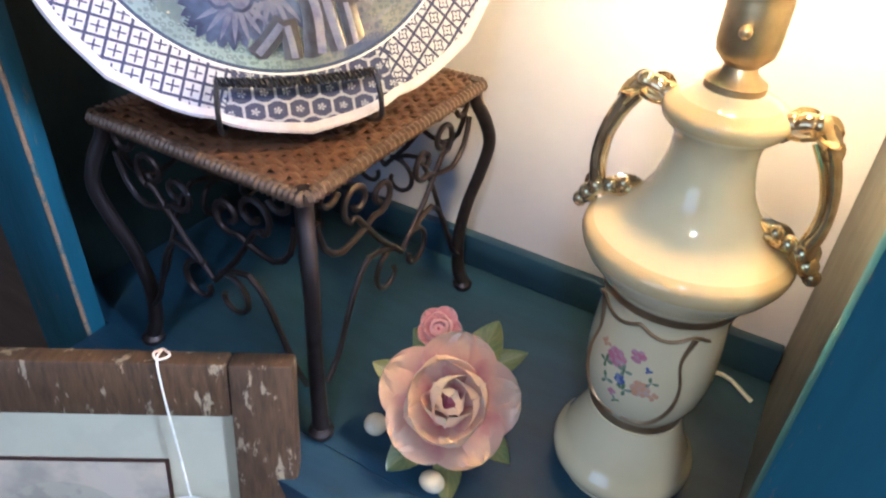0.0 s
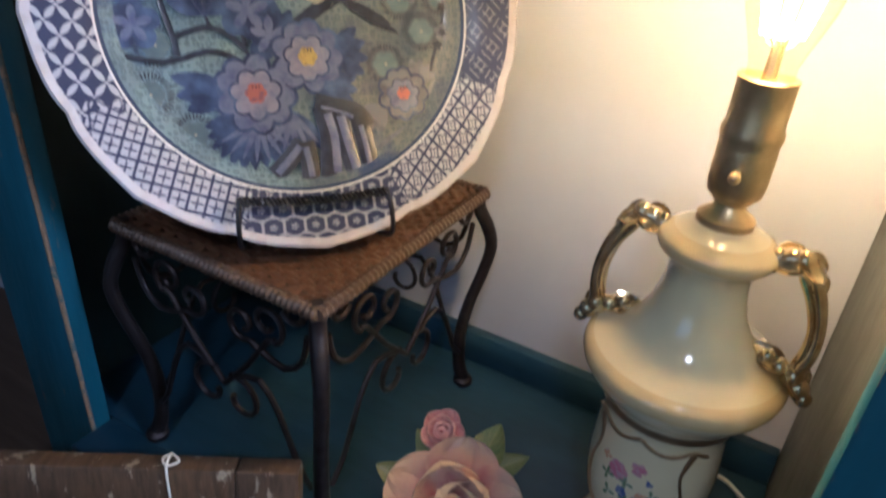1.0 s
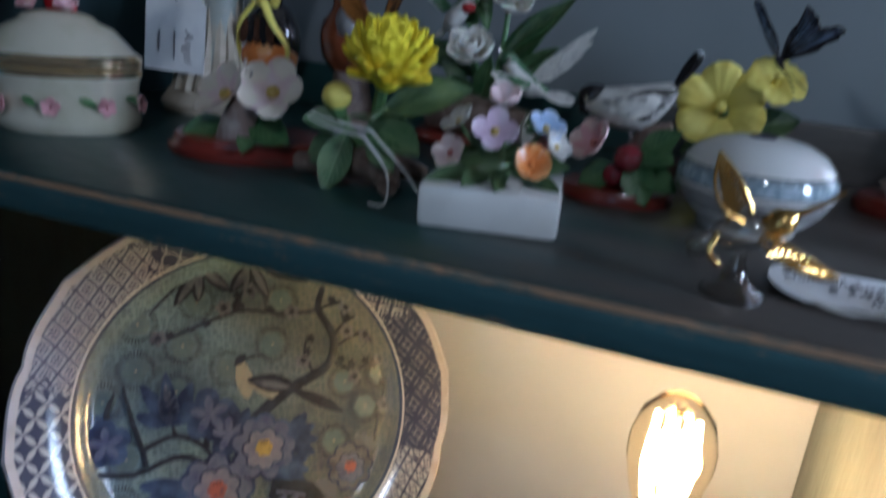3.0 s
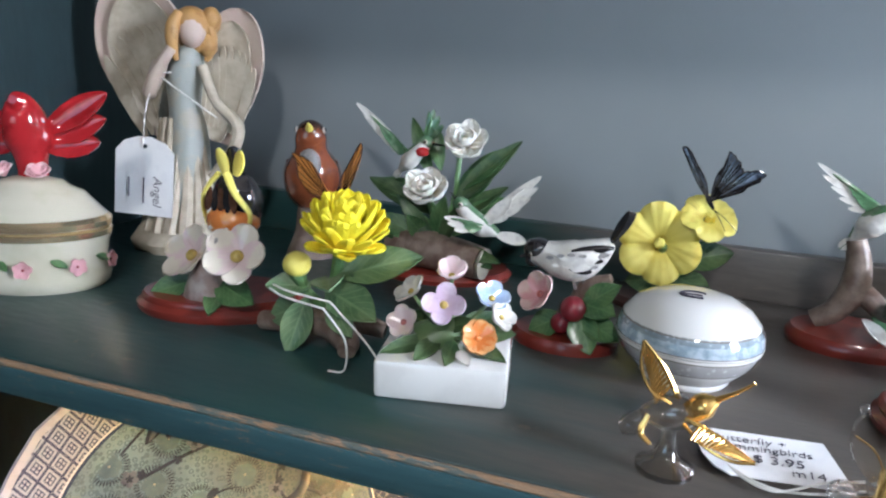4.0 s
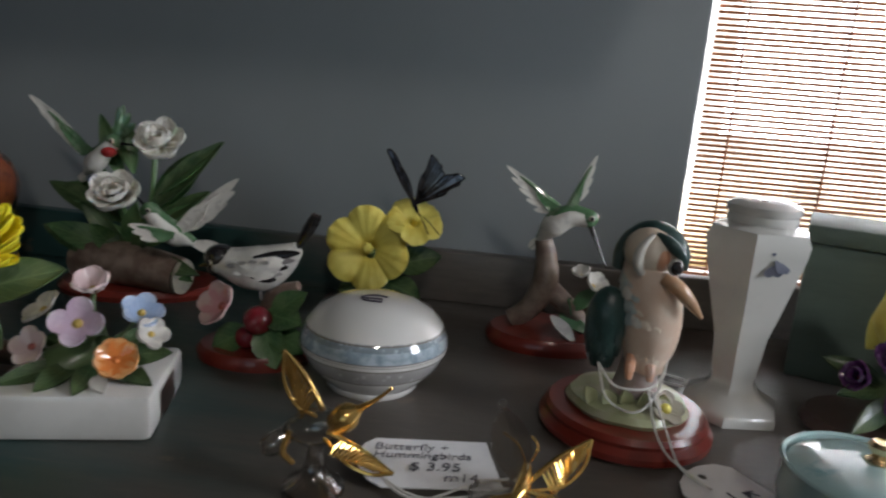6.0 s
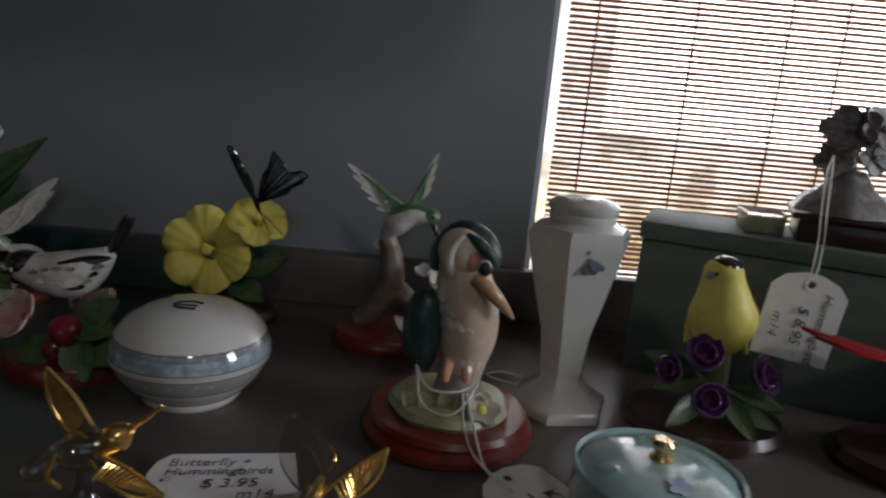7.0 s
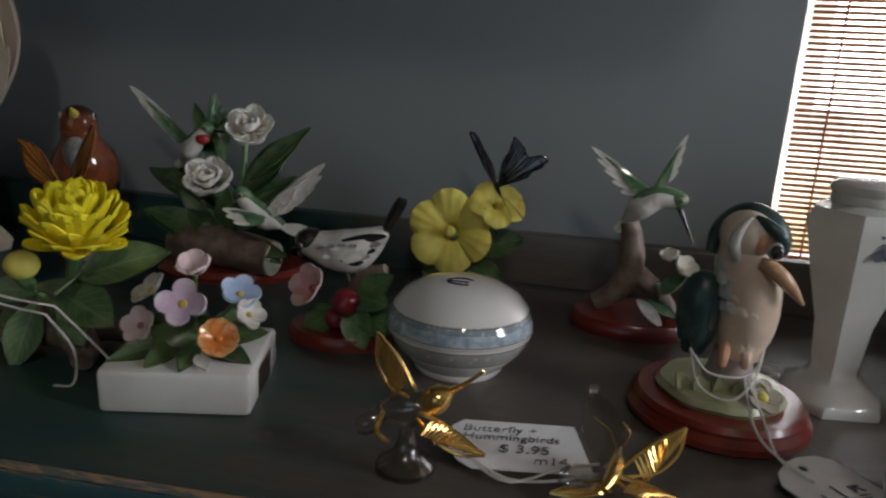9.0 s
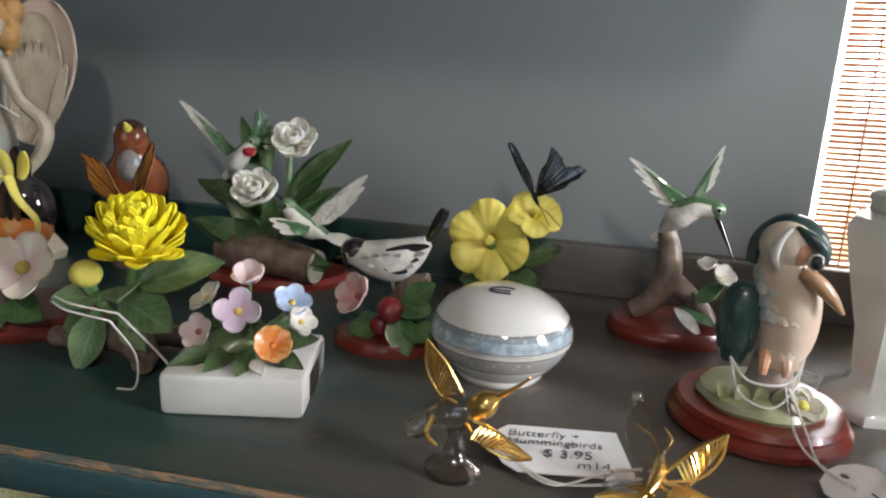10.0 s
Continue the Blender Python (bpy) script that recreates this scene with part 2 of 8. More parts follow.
def blade(length, width, bend=0.0, cup=0.0, point=0.0, thick=0.0008, notch=0.0, ruffle=0.0, m=None, bm=None, mi=0, nu=7, nv=6, tip_mi=None, base=0.25):
    """A petal, leaf or feather that grows along +y from the origin, facing +z: bend lifts its tip, cup lifts its sides, point sharpens the tip."""
    bm = bm or bmesh.new()
    m = m or Matrix()
    along, across = (bm.verts.layers.float.get(k) or bm.verts.layers.float.new(k) for k in ("along", "across"))
    along, across = (bm.verts.layers.float.get(k) for k in ("along", "across"))
    grid = {}
    for s in (0, 1):
        for i in range(nu + 1):
            t = i / nu
            t = 1 - (1 - t) ** 1.6
            full = math.sin(0.5 * math.pi * min(1.0, 1.45 * t)) * math.sqrt(max(0.0, 1 - t**4))
            lance = math.sin(math.pi * t ** 0.85)
            w = width * 0.5 * max(0.015, (base * (1 - t) + (1 - base * (1 - t)) * (full * (1 - point) + lance * point)))
            for j in range(nv + 1):
                u = 2 * j / nv - 1
                y = length * (t - notch * (1 - abs(u)) * t * t)
                z = bend * length * t * t + cup * width * u * u * math.sin(math.pi * (0.15 + 0.75 * t))
                z += ruffle * width * t * math.sin(u * 9 + t * 4)
                z -= s * thick
                v = grid[s, i, j] = bm.verts.new(m @ Vector((u * w, y, z)))
                v[along], v[across] = t, u
    for i in range(nu):
        for j in range(nv):
            idx = tip_mi if tip_mi is not None and i >= nu - 2 else mi
            for s in (0, 1):
                q = [grid[s, i, j], grid[s, i, j + 1], grid[s, i + 1, j + 1], grid[s, i + 1, j]]
                bm.faces.new(q if s == 0 else q[::-1]).material_index = idx
    for i in range(nu):
        for j in (0, nv):
            bm.faces.new((grid[0, i, j], grid[0, i + 1, j], grid[1, i + 1, j], grid[1, i, j])).material_index = mi
    for i in (0, nu):
        for j in range(nv):
            bm.faces.new((grid[0, i, j], grid[0, i, j + 1], grid[1, i, j + 1], grid[1, i, j])).material_index = mi
    return bm


def ball(r, at=(0, 0, 0), s=(1, 1, 1), bm=None, mi=0, seg=16, rings=10, m=None):
    bm = bm or bmesh.new()
    mm = (m or Matrix()) @ Matrix.Translation(at) @ Matrix.Diagonal((s[0] * r, s[1] * r, s[2] * r, 1))
    for v in bmesh.ops.create_uvsphere(bm, u_segments=seg, v_segments=rings, radius=1, matrix=mm)["verts"]:
        for f in v.link_faces:
            f.material_index = mi
    return bm


def aim(at, direction, spin=0.0, up=(0, 0, 1)):
    """A pose whose +y runs along direction and whose +z is as near up as may be, then spun about +y by degrees."""
    y = Vector(direction).normalized()
    z = Vector(up)
    x = y.cross(z)
    if x.length < 1e-3:
        x = Vector((1, 0, 0))
    x.normalize()
    z = x.cross(y)
    r = Matrix((x, y, z)).transposed().to_4x4()
    return Matrix.Translation(at) @ r @ pose(0, 0, 0, 0, spin, 0)


def ring_of(n, tilt, at=(0, 0, 0), start=0.0, m=None):
    """Poses of n petals round +z, each tipped up by tilt degrees."""
    return [(m or Matrix()) @ Matrix.Translation(at) @ pose(0, 0, 0, 0, 0, start + 360 * k / n) @ pose(0, 0, 0, tilt, 0, 0) for k in range(n)]


# ---- large structure ----
structure("floor", box((-2.6, -4.1, -0.1), (1.3, 0.03, 0.0)), "floor_wood", "dark wooden shop floor below the cabinet", "floor")
structure("ceiling", box((-2.6, -4.1, 2.7), (1.4, 0.15, 2.8)), "shop_wall", "plain dim shop ceiling above the cabinet", "ceiling")
WIN = (0.284, 1.25, 1.005, 1.70)
bm = box((-2.6, 0.03, 0.0), (WIN[0], 0.15, 2.7))
box((WIN[1], 0.03, 0.0), (1.4, 0.15, 2.7), bm=bm)
box((WIN[0], 0.03, 0.0), (WIN[1], 0.15, WIN[2]), bm=bm)
box((WIN[0], 0.03, WIN[3]), (WIN[1], 0.15, 2.7), bm=bm)
structure("wall_back", bm, "wall", "off-white painted plaster wall behind the cabinet", "wall")
# unseen closing wall; its opening is added to go with the front lamp
bm = box((-2.6, -4.2, 0.0), (-1.6, -4.1, 2.7))
box((0.4, -4.2, 0.0), (1.4, -4.1, 2.7), bm=bm)
box((-1.6, -4.2, 0.0), (0.4, -4.1, 0.7), bm=bm)
box((-1.6, -4.2, 2.3), (0.4, -4.1, 2.7), bm=bm)
structure("wall_front", bm, "shop_wall", "unseen plain dim shop wall with an added wide opening", "wall")
structure("wall_left", box((-2.7, -4.2, 0.0), (-2.6, 0.15, 2.7)), "shop_wall", "plain dim side wall of the shop", "wall")
# unseen closing wall, with an opening made up around the side lamp
bm = box((1.3, -4.1, 0.0), (1.4, -0.68, 2.7))
box((1.3, -0.30, 0.0), (1.4, 0.03, 2.7), bm=bm)
box((1.3, -0.68, 0.0), (1.4, -0.30, 1.18), bm=bm)
box((1.3, -0.68, 1.66), (1.4, -0.30, 2.7), bm=bm)
structure("wall_right", bm, "shop_wall", "unseen plain dim side wall of the shop with an added opening", "wall")

DECK, TOP, FRONT = 0.377, 1.0, -0.320
cab = thing("cabinet", (0, 0, 0), "teal-painted distressed wooden display cabinet with open shelves", "cabinet")
part("bottom_deck", box((-0.4035, -0.345, DECK - 0.03), (0.154, -0.298, DECK), 0.002, bm=box((-0.465, -0.2985, DECK - 0.03), (0.172, 0.0, DECK))), "floor_paint", cab, "blue-green painted deck")


def skewed(bm):
    """The shelf was cut out of square: its front edge runs back towards one end."""
    for v in bm.verts:
        if v.co.y < -0.2:
            v.co.y += 0.060 * v.co.x
    return bm


M["bare_edge"] = painted("rubbed_bare_edge", (0.34, 0.22, 0.13), (0.05, 0.11, 0.115), 0.50, 0.55, (1.5, 10, 10))
part("shelf", skewed(box((-0.465, FRONT, TOP - 0.022), (0.72, 0.0, TOP), 0.0025)), "shelf_paint", cab, "dark green worn painted shelf")
part("shelf_edge", skewed(box((-0.465, FRONT - 0.004, TOP - 0.021), (0.72, FRONT - 0.0005, TOP - 0.004), 0.0015)), "edge_wear", cab, "teal edge with rubbed paint")
part("shelf_arris", skewed(loft([(-0.465, FRONT - 0.0012, TOP - 0.0030), (0.72, FRONT - 0.0012, TOP - 0.0030)], 0.0021, 8, n=30)), "bare_edge", cab, "front arris rubbed to bare wood")
part("top_shelf", box((-0.465, -0.325, 1.375), (0.275, 0.0, 1.395), 0.002), "dark_paint", cab)
part("back_panel", box((-0.465, 0.0, TOP - 0.022), (0.276, 0.026, 1.56)), "panel", cab, "grey painted back panel")
part("lower_back", box((-0.465, 0.0, DECK), (0.172, 0.026, TOP - 0.0225)), "wall", cab, "off-white back board")
part("back_rail", box((-0.465, -0.014, TOP), (0.72, -0.0005, TOP + 0.040), 0.002), "shelf_paint", cab, "low dark rail along the back")
part("back_rail", box((-0.465, -0.014, DECK), (0.171, -0.0005, DECK + 0.040), 0.002), "floor_paint", cab, "low dark rail along the back")
part("back_cleat", box((-0.465, -0.014, 0.9355), (0.171, -0.0005, 0.9775), 0.0015), "panel", cab, "grey cleat under the shelf")
part("side_panel", box((-0.485, -0.299, 0.0), (-0.4655, 0.026, 1.56)), "dark_paint", cab, "dark side panel")
part("side_panel", box((0.1725, -0.305, 0.0), (0.1925, 0.026, TOP - 0.0225)), "side_grey", cab, "dark side panel")
part("stile_arris", loft([(-0.4065, -0.3185, 0.0), (-0.4065, -0.3185, 1.56)], 0.0022, 8, n=30), "bare_edge", cab, "rubbed edge of the front post")
part("stile", box((-0.50, -0.320, 0.0), (-0.405, -0.2995, 1.56), 0.004), "teal", cab, "blue-green front post with rubbed edges")
part("stile", box((0.155, -0.3225, 0.0), (0.26, -0.3055, TOP - 0.0225), 0.003), "teal", cab, "blue-green front post")
part("plinth_board", box((-0.405, -0.335, 0.0), (0.155, -0.31, DECK - 0.031), 0.002), "teal", cab)


# ---- window and blinds ----
def blind_mat():
    n = Net("blind_slat")
    col = n.mix(n.ramp(n.noise(30, 4), [(0.4, 0.0), (0.7, 1.0)]), (0.42, 0.17, 0.07), (0.32, 0.12, 0.06))
    return n.set(Base_Color=col, Roughness=0.45)


def sky_card_mat():
    n = Net("bright_outdoors")
    x, y, z = n.xyz()
    trees = n.ramp(n.noise(7.0, 6, 0.65), [(0.40, (0.42, 0.40, 0.37)), (0.50, (0.80, 0.79, 0.77)), (0.60, (1.0, 1.0, 1.0))])
    low = n.ramp(n.math("ADD", n.math("SUBTRACT", z, 0.5), n.math("MULTIPLY", n.noise(3.0, 4), 0.3)), [(0.18, (0.34, 0.22, 0.09)), (0.36, (0.52, 0.42, 0.20)), (0.54, (0.85, 0.79, 0.62)), (0.72, (1.0, 0.99, 0.97))])
    n.set(Base_Color=(0, 0, 0), Roughness=1.0)
    mul = n.t.nodes.new("ShaderNodeMix")
    mul.data_type, mul.blend_type = "RGBA", "MULTIPLY"
    mul.inputs[0].default_value = 1.0
    n.put(mul.inputs[6], trees), n.put(mul.inputs[7], low)
    n.put(n.bsdf.inputs["Emission Color"], mul.outputs[2])
    n.bsdf.inputs["Emission Strength"].default_value = 4.6
    return n.mat


M["slat"], M["outdoors"] = blind_mat(), sky_card_mat()
win = thing("window_1", (0, 0, 0), "white-framed window behind the shelf with closed-set blinds", "window")
win["kind"] = "structure"
for lo, hi in (((WIN[0], 0.09, WIN[2]), (WIN[0] + 0.002, 0.13, WIN[3])), ((WIN[1] - 0.02, 0.09, WIN[2]), (WIN[1], 0.13, WIN[3])),
               ((WIN[0] + 0.006, 0.09, WIN[2]), (WIN[1] - 0.02, 0.13, WIN[2] + 0.012)), ((WIN[0] + 0.006, 0.09, WIN[3] - 0.03), (WIN[1] - 0.02, 0.13, WIN[3]))):
    part("window_frame", box(lo, hi, 0.001), "white", win)
blinds = thing("window_blinds", (0.0, 0.060, 0.0), "reddish-brown slatted blinds half open in front of daylight", "blinds")
first = None
for k in range(150):
    if first is None:
        first = part("slat", loft([(0.2955, 0, 0), (0.76, 0.0002, 0), (1.24, 0, 0)], 0.00155, 6, n=1), "slat", blinds)
        ob = first
    else:
        ob = new("slat", first.data)
        ob.parent = blinds
    ob.matrix_basis = pose(0, random.uniform(-0.0003, 0.0003), 1.018 + k * 0.00445 + random.uniform(-0.0003, 0.0003), 0, random.uniform(-0.03, 0.03), 0)
part("bottom_rail", box((0.2955, -0.006, 1.006), (1.24, 0.008, 1.014), 0.001), "slat", blinds)
for x in (0.318, 0.395, 0.468, 0.512, 0.556, 0.66, 0.80, 0.95, 1.1):
    part("ladder_cord", loft([(x, -0.0024, 1.01), (x, -0.0024, 1.69)], 0.0009, 6, n=1), "slat", blinds)
card = structure("backdrop", box((-1.0, 1.6, 0.4), (3.6, 1.62, 3.2)), "outdoors", "blown-out bright daylight outside the window", "backdrop")
M["glass"] = Net("window_glass").set(Base_Color=(1, 1, 1), Roughness=0.02, Transmission_Weight=1.0, IOR=1.45)
pane = part("pane", box((WIN[0] + 0.007, 0.105, WIN[2] + 0.013), (WIN[1] - 0.021, 0.108, WIN[3] - 0.031)), "glass", win)
pane.visible_shadow = False

# ---- table lamp ----
lamp = thing("table_lamp", (0.0765, -0.1785, DECK), "cream porcelain urn lamp with gold handles and bare lit bulb", "lamp")


def lamp_mat():
    n = Net("cream_floral_glaze")
    x, y, z = n.xyz()
    col = n.mix(n.ramp(n.noise(12, 3), [(0.4, 0.0), (0.7, 1.0)]), (0.82, 0.73, 0.49), (0.78, 0.67, 0.41))
    n.bump(n.noise(30, 2), 0.05, 0.0006)
    return n.set(Base_Color=col, Roughness=0.1, Coat_Weight=0.8, Coat_Roughness=0.05)


M["lamp_glaze"] = lamp_mat()
gilt = Net("gold_lustre_over_cream")
gilt.bump(gilt.noise(160, 3), 0.1, 0.0005)
M["gilt"] = gilt.set(Base_Color=gilt.mix(gilt.ramp(gilt.noise(70, 4), [(0.38, 0.0), (0.66, 1.0)]), (0.86, 0.72, 0.44), (0.55, 0.38, 0.18)), Metallic=0.85, Roughness=0.13, Coat_Weight=0.8, Coat_Roughness=0.05)
M["warm_rim"] = glazed("pale_gold_glaze", (0.74, 0.60, 0.34), (0.70, 0.55, 0.28), 16)
M["lustre_line"] = metal("gold_line", (0.42, 0.29, 0.17), 0.4)
part("foot", lathe([(0, 0.0), (0.046, 0.0), (0.0465, 0.008), (0.0520, 0.011), (0.0552, 0.016), (0.0555, 0.022), (0.0535, 0.0275), (0.0500, 0.031), (0.0475, 0.038), (0.0430, 0.050), (0.0385, 0.062), (0.0355, 0.073), (0.0, 0.074)], 56), ["lamp_glaze"], lamp)
part("body", lathe([(0, 0.072), (0.034, 0.073), (0.0355, 0.0755, 1), (0.0358, 0.0785, 1), (0.0348, 0.0815), (0.0365, 0.0850, 1), (0.0378, 0.0870), (0.0410, 0.094), (0.0440, 0.105), (0.0455, 0.120), (0.0455, 0.138), (0.0445, 0.155), (0.0435, 0.170), (0.0440, 0.180),
                    (0.0460, 0.1865, 1), (0.0475, 0.1915, 1), (0.0480, 0.1940), (0.0540, 0.2020), (0.0615, 0.2110), (0.0655, 0.2185, 2), (0.0668, 0.2240, 2), (0.0655, 0.2290, 2), (0.0610, 0.2330), (0.0530, 0.2375), (0.0440, 0.2440), (0.0360, 0.2530),
                    (0.0300, 0.2650), (0.0262, 0.2790), (0.0250, 0.2900), (0.0265, 0.2975), (0.0310, 0.3030), (0.0350, 0.3070, 2), (0.0362, 0.3115, 2), (0.0345, 0.3160, 2), (0.0280, 0.3205), (0.0200, 0.3245), (0.015, 0.3270), (0.0, 0.3275)], 64),
     ["lamp_glaze", "lustre_line", "warm_rim"], lamp)
for s in (-1, 1):
    hm = pose(0, 0, 0, 0, 0, -2) @ Matrix.Diagonal((s, 1, 1, 1))
    bm = loft([(0.030, 0, 0.3060), (0.041, 0, 0.3165), (0.052, 0, 0.3130), (0.0615, 0, 0.2970), (0.0675, 0, 0.2780), (0.0690, 0, 0.2600), (0.0660, 0, 0.2450), (0.0620, 0, 0.2340)],
              [0.0052, 0.0062, 0.0052, 0.0044, 0.0040, 0.0040, 0.0048, 0.005], 12, m=hm)
    handle = part("handle", bm, "gilt", lamp, "gilt scroll handle with modelled leaves")
    part("rib", loft([(0.049, 0.002, 0.3080), (0.0575, 0.0035, 0.2940), (0.0635, 0.0035, 0.2770), (0.0645, 0.003, 0.2600), (0.0620, 0, 0.2470)], 0.0021, 8, m=hm), "warm_rim", handle)
    part("rib", loft([(0.049, -0.002, 0.3080), (0.0575, -0.0035, 0.2940), (0.0635, -0.0035, 0.2770), (0.0645, -0.003, 0.2600), (0.0620, 0, 0.2470)], 0.0021, 8, m=hm), "gilt", handle)
    # curled leaves at the collar, and a leafy spray along the shoulder
    for p, d, l, w in (((0.030, 0, 0.3110), (0.8, 0.25, 0.55), 0.017, 0.012), ((0.030, 0, 0.3100), (0.8, -0.45, 0.40), 0.017, 0.012), ((0.044, 0, 0.3180), (0.9, 0.3, -0.15), 0.016, 0.011), ((0.044, 0, 0.3170), (0.9, -0.4, -0.2), 0.016, 0.011), ((0.054, 0, 0.3120), (0.7, -0.1, -0.8), 0.014, 0.010),
                       ((0.060, 0, 0.2440), (0.75, 0.2, -0.55), 0.018, 0.011), ((0.060, 0, 0.2440), (0.75, -0.35, -0.6), 0.018, 0.011), ((0.064, 0, 0.2500), (0.65, -0.1, -0.9), 0.016, 0.010), ((0.058, -0.002, 0.2420), (-0.8, -0.2, 0.42), 0.016, 0.010), ((0.058, 0.003, 0.2420), (-0.8, 0.25, 0.42), 0.016, 0.010), ((0.050, 0, 0.2460), (-0.8, 0, 0.6), 0.012, 0.008)):
        part("gilt_leaf", blade(1.2 * l, 1.25 * w, -0.28, 0.22, 0.35, 0.0030, ruffle=0.05, m=hm @ aim(p, d, 0, (0.4, -0.6, 0.7)), nu=7, nv=6, base=0.5), "gilt", handle)
    for p, r in (((0.0345, 0, 0.3135), 0.0056), ((0.0480, -0.001, 0.3175), 0.0052), ((0.0560, 0, 0.3085), 0.0046), ((0.0650, 0, 0.2400), 0.0058), ((0.0700, 0, 0.2330), 0.0056), ((0.0745, 0, 0.2265), 0.0044), ((0.0560, 0, 0.2430), 0.0050), ((0.0475, 0, 0.2475), 0.0042)):
        part("bead", ball(1.2 * r, p, (1, 0.9, 1.1), m=hm, seg=12, rings=8), "gilt", handle)
LF = {"pink": (0.62, 0.22, 0.30), "peach": (0.70, 0.38, 0.22), "green": (0.16, 0.24, 0.12), "blue": (0.10, 0.14, 0.36)}
for key, c in LF.items():
    M["decal_" + key] = glazed("transfer_" + key, c, tuple(0.55 * v + 0.25 for v in c), 260, 0.45, 0.6, rough=0.2, coat=0.5)


def body_radius(z):
    rows = [(0.087, 0.0378), (0.094, 0.0410), (0.105, 0.0440), (0.120, 0.0455), (0.138, 0.0455), (0.155, 0.0445), (0.170, 0.0435), (0.180, 0.0440), (0.1865, 0.0460)]
    return float(np.interp(z, [r[0] for r in rows], [r[1] for r in rows]))


def on_body(deg, z, off=0.0003):
    w, r = radians(deg), body_radius(z) + off
    return Vector((r * math.cos(w), r * math.sin(w), z)), Vector((math.cos(w), math.sin(w), 0))


lr = random.Random(8)
for name, key, spots in (("painted_rose", "pink", ((-110, 0.128, 6, 0.0085), (-92, 0.138, 5, 0.006), (-106, 0.098, 4, 0.0035))), ("painted_rose", "peach", ((-84, 0.112, 6, 0.0075), (-124, 0.134, 4, 0.004), (-72, 0.108, 4, 0.004))),
                         ("painted_leaf", "green", ((-118, 0.120, 4, 0.006), (-100, 0.122, 4, 0.006), (-96, 0.106, 4, 0.006), (-114, 0.106, 3, 0.006), (-76, 0.120, 3, 0.005), (-102, 0.092, 3, 0.004))), ("painted_flower", "blue", ((-102, 0.113, 5, 0.005), (-82, 0.130, 3, 0.003)))):
    for deg, z, n, size in spots:
        bm = bmesh.new()
        for k in range(n):
            at, out = on_body(deg + lr.uniform(-1, 1), z + 0.016, 0.0004 + 0.0001 * k)
            w = 2 * math.pi * k / n + lr.uniform(-0.3, 0.3)
            side = Vector((0, 0, 1)).cross(out)
            blade(size, size * (0.9 if key != "green" else 0.5), -0.10, thick=0.0002, m=aim(at, side * math.cos(w) + Vector((0, 0, 1)) * math.sin(w), 0, out), bm=bm, nu=4, nv=2)
        part(name, bm, "decal_" + key, lamp)
for side in (-1, 1):
    pts = [on_body(-98 + side * a, z)[0] for a, z in ((4, 0.090), (30, 0.094), (44, 0.112), (46, 0.134), (40, 0.156), (46, 0.176))]
    part("gold_scroll", loft(pts, [0.0014, 0.0018, 0.0016, 0.0013, 0.0012, 0.0022], 7), "lustre_line", lamp)
pts = [on_body(-98 + a, 0.180 - 0.007 * abs(math.sin(radians(a * 4))), 0.0006)[0] for a in range(-60, 61, 6)]
part("gold_swag", loft(pts, 0.0013, 7, n=2), "lustre_line", lamp)
part("neck_cap", lathe([(0.0, 0.322), (0.017, 0.324), (0.017, 0.330), (0.010, 0.335), (0.008, 0.342), (0.0, 0.343)], 24), "brass", lamp)
part("socket", lathe([(0.0, 0.338), (0.009, 0.339), (0.0155, 0.346), (0.0165, 0.352), (0.0165, 0.374), (0.0160, 0.376), (0.0172, 0.380), (0.0172, 0.384), (0.0158, 0.387), (0.0158, 0.411), (0.0166, 0.413), (0.0150, 0.414), (0.0142, 0.405), (0.0, 0.404)], 32), "brass", lamp, "brass lamp socket")
bm = loft([(0.0, -0.015, 0.363), (0.0, -0.024, 0.363)], 0.0022, 8, n=1)
ball(0.0036, (0, -0.0255, 0.363), bm=bm, seg=10, rings=7)
part("switch", bm, "brass", lamp)
bulb_mat = Net("bulb_glass")
bulb_mat.set(Base_Color=(1.0, 0.9, 0.7), Roughness=0.02, Transmission_Weight=1.0, IOR=1.12)
M["bulb"] = bulb_mat.mat
fil = Net("glowing_filament")
fil.put(fil.bsdf.inputs["Emission Color"], (1.0, 0.70, 0.30))
fil.bsdf.inputs["Emission Strength"].default_value = 55
M["filament"] = fil.set(Base_Color=(0.9, 0.6, 0.3))
glass = part("bulb", lathe([(0.0, 0.408), (0.0125, 0.409), (0.0125, 0.420), (0.015, 0.428), (0.022, 0.448), (0.0265, 0.470), (0.0265, 0.482), (0.022, 0.500), (0.013, 0.511), (0.005, 0.515), (0.0, 0.5155)], 32), "bulb", lamp, "clear glass bulb")
glass.visible_shadow = False
part("screw_cap", lathe([(0.0, 0.400), (0.0126, 0.400), (0.0128, 0.404), (0.0122, 0.407), (0.0128, 0.410), (0.0, 0.411)], 20), "brass", glass)
fm = bmesh.new()
for k in range(8):
    w = 2 * math.pi * k / 8
    loft([(0.0075 * math.cos(w), 0.0075 * math.sin(w), 0.436), (0.0125 * math.cos(w + 0.2), 0.0125 * math.sin(w + 0.2), 0.466), (0.0115 * math.cos(w + 0.4), 0.0115 * math.sin(w + 0.4), 0.496)], 0.0023, 6, fm, n=2)
filo = part("filament", fm, "filament", glass, "glowing filament cage")
filo.visible_shadow = False
bm = loft([(0, 0, 0.411), (0, 0, 0.43), (0, 0, 0.50)], [0.004, 0.003, 0.0015], 8)
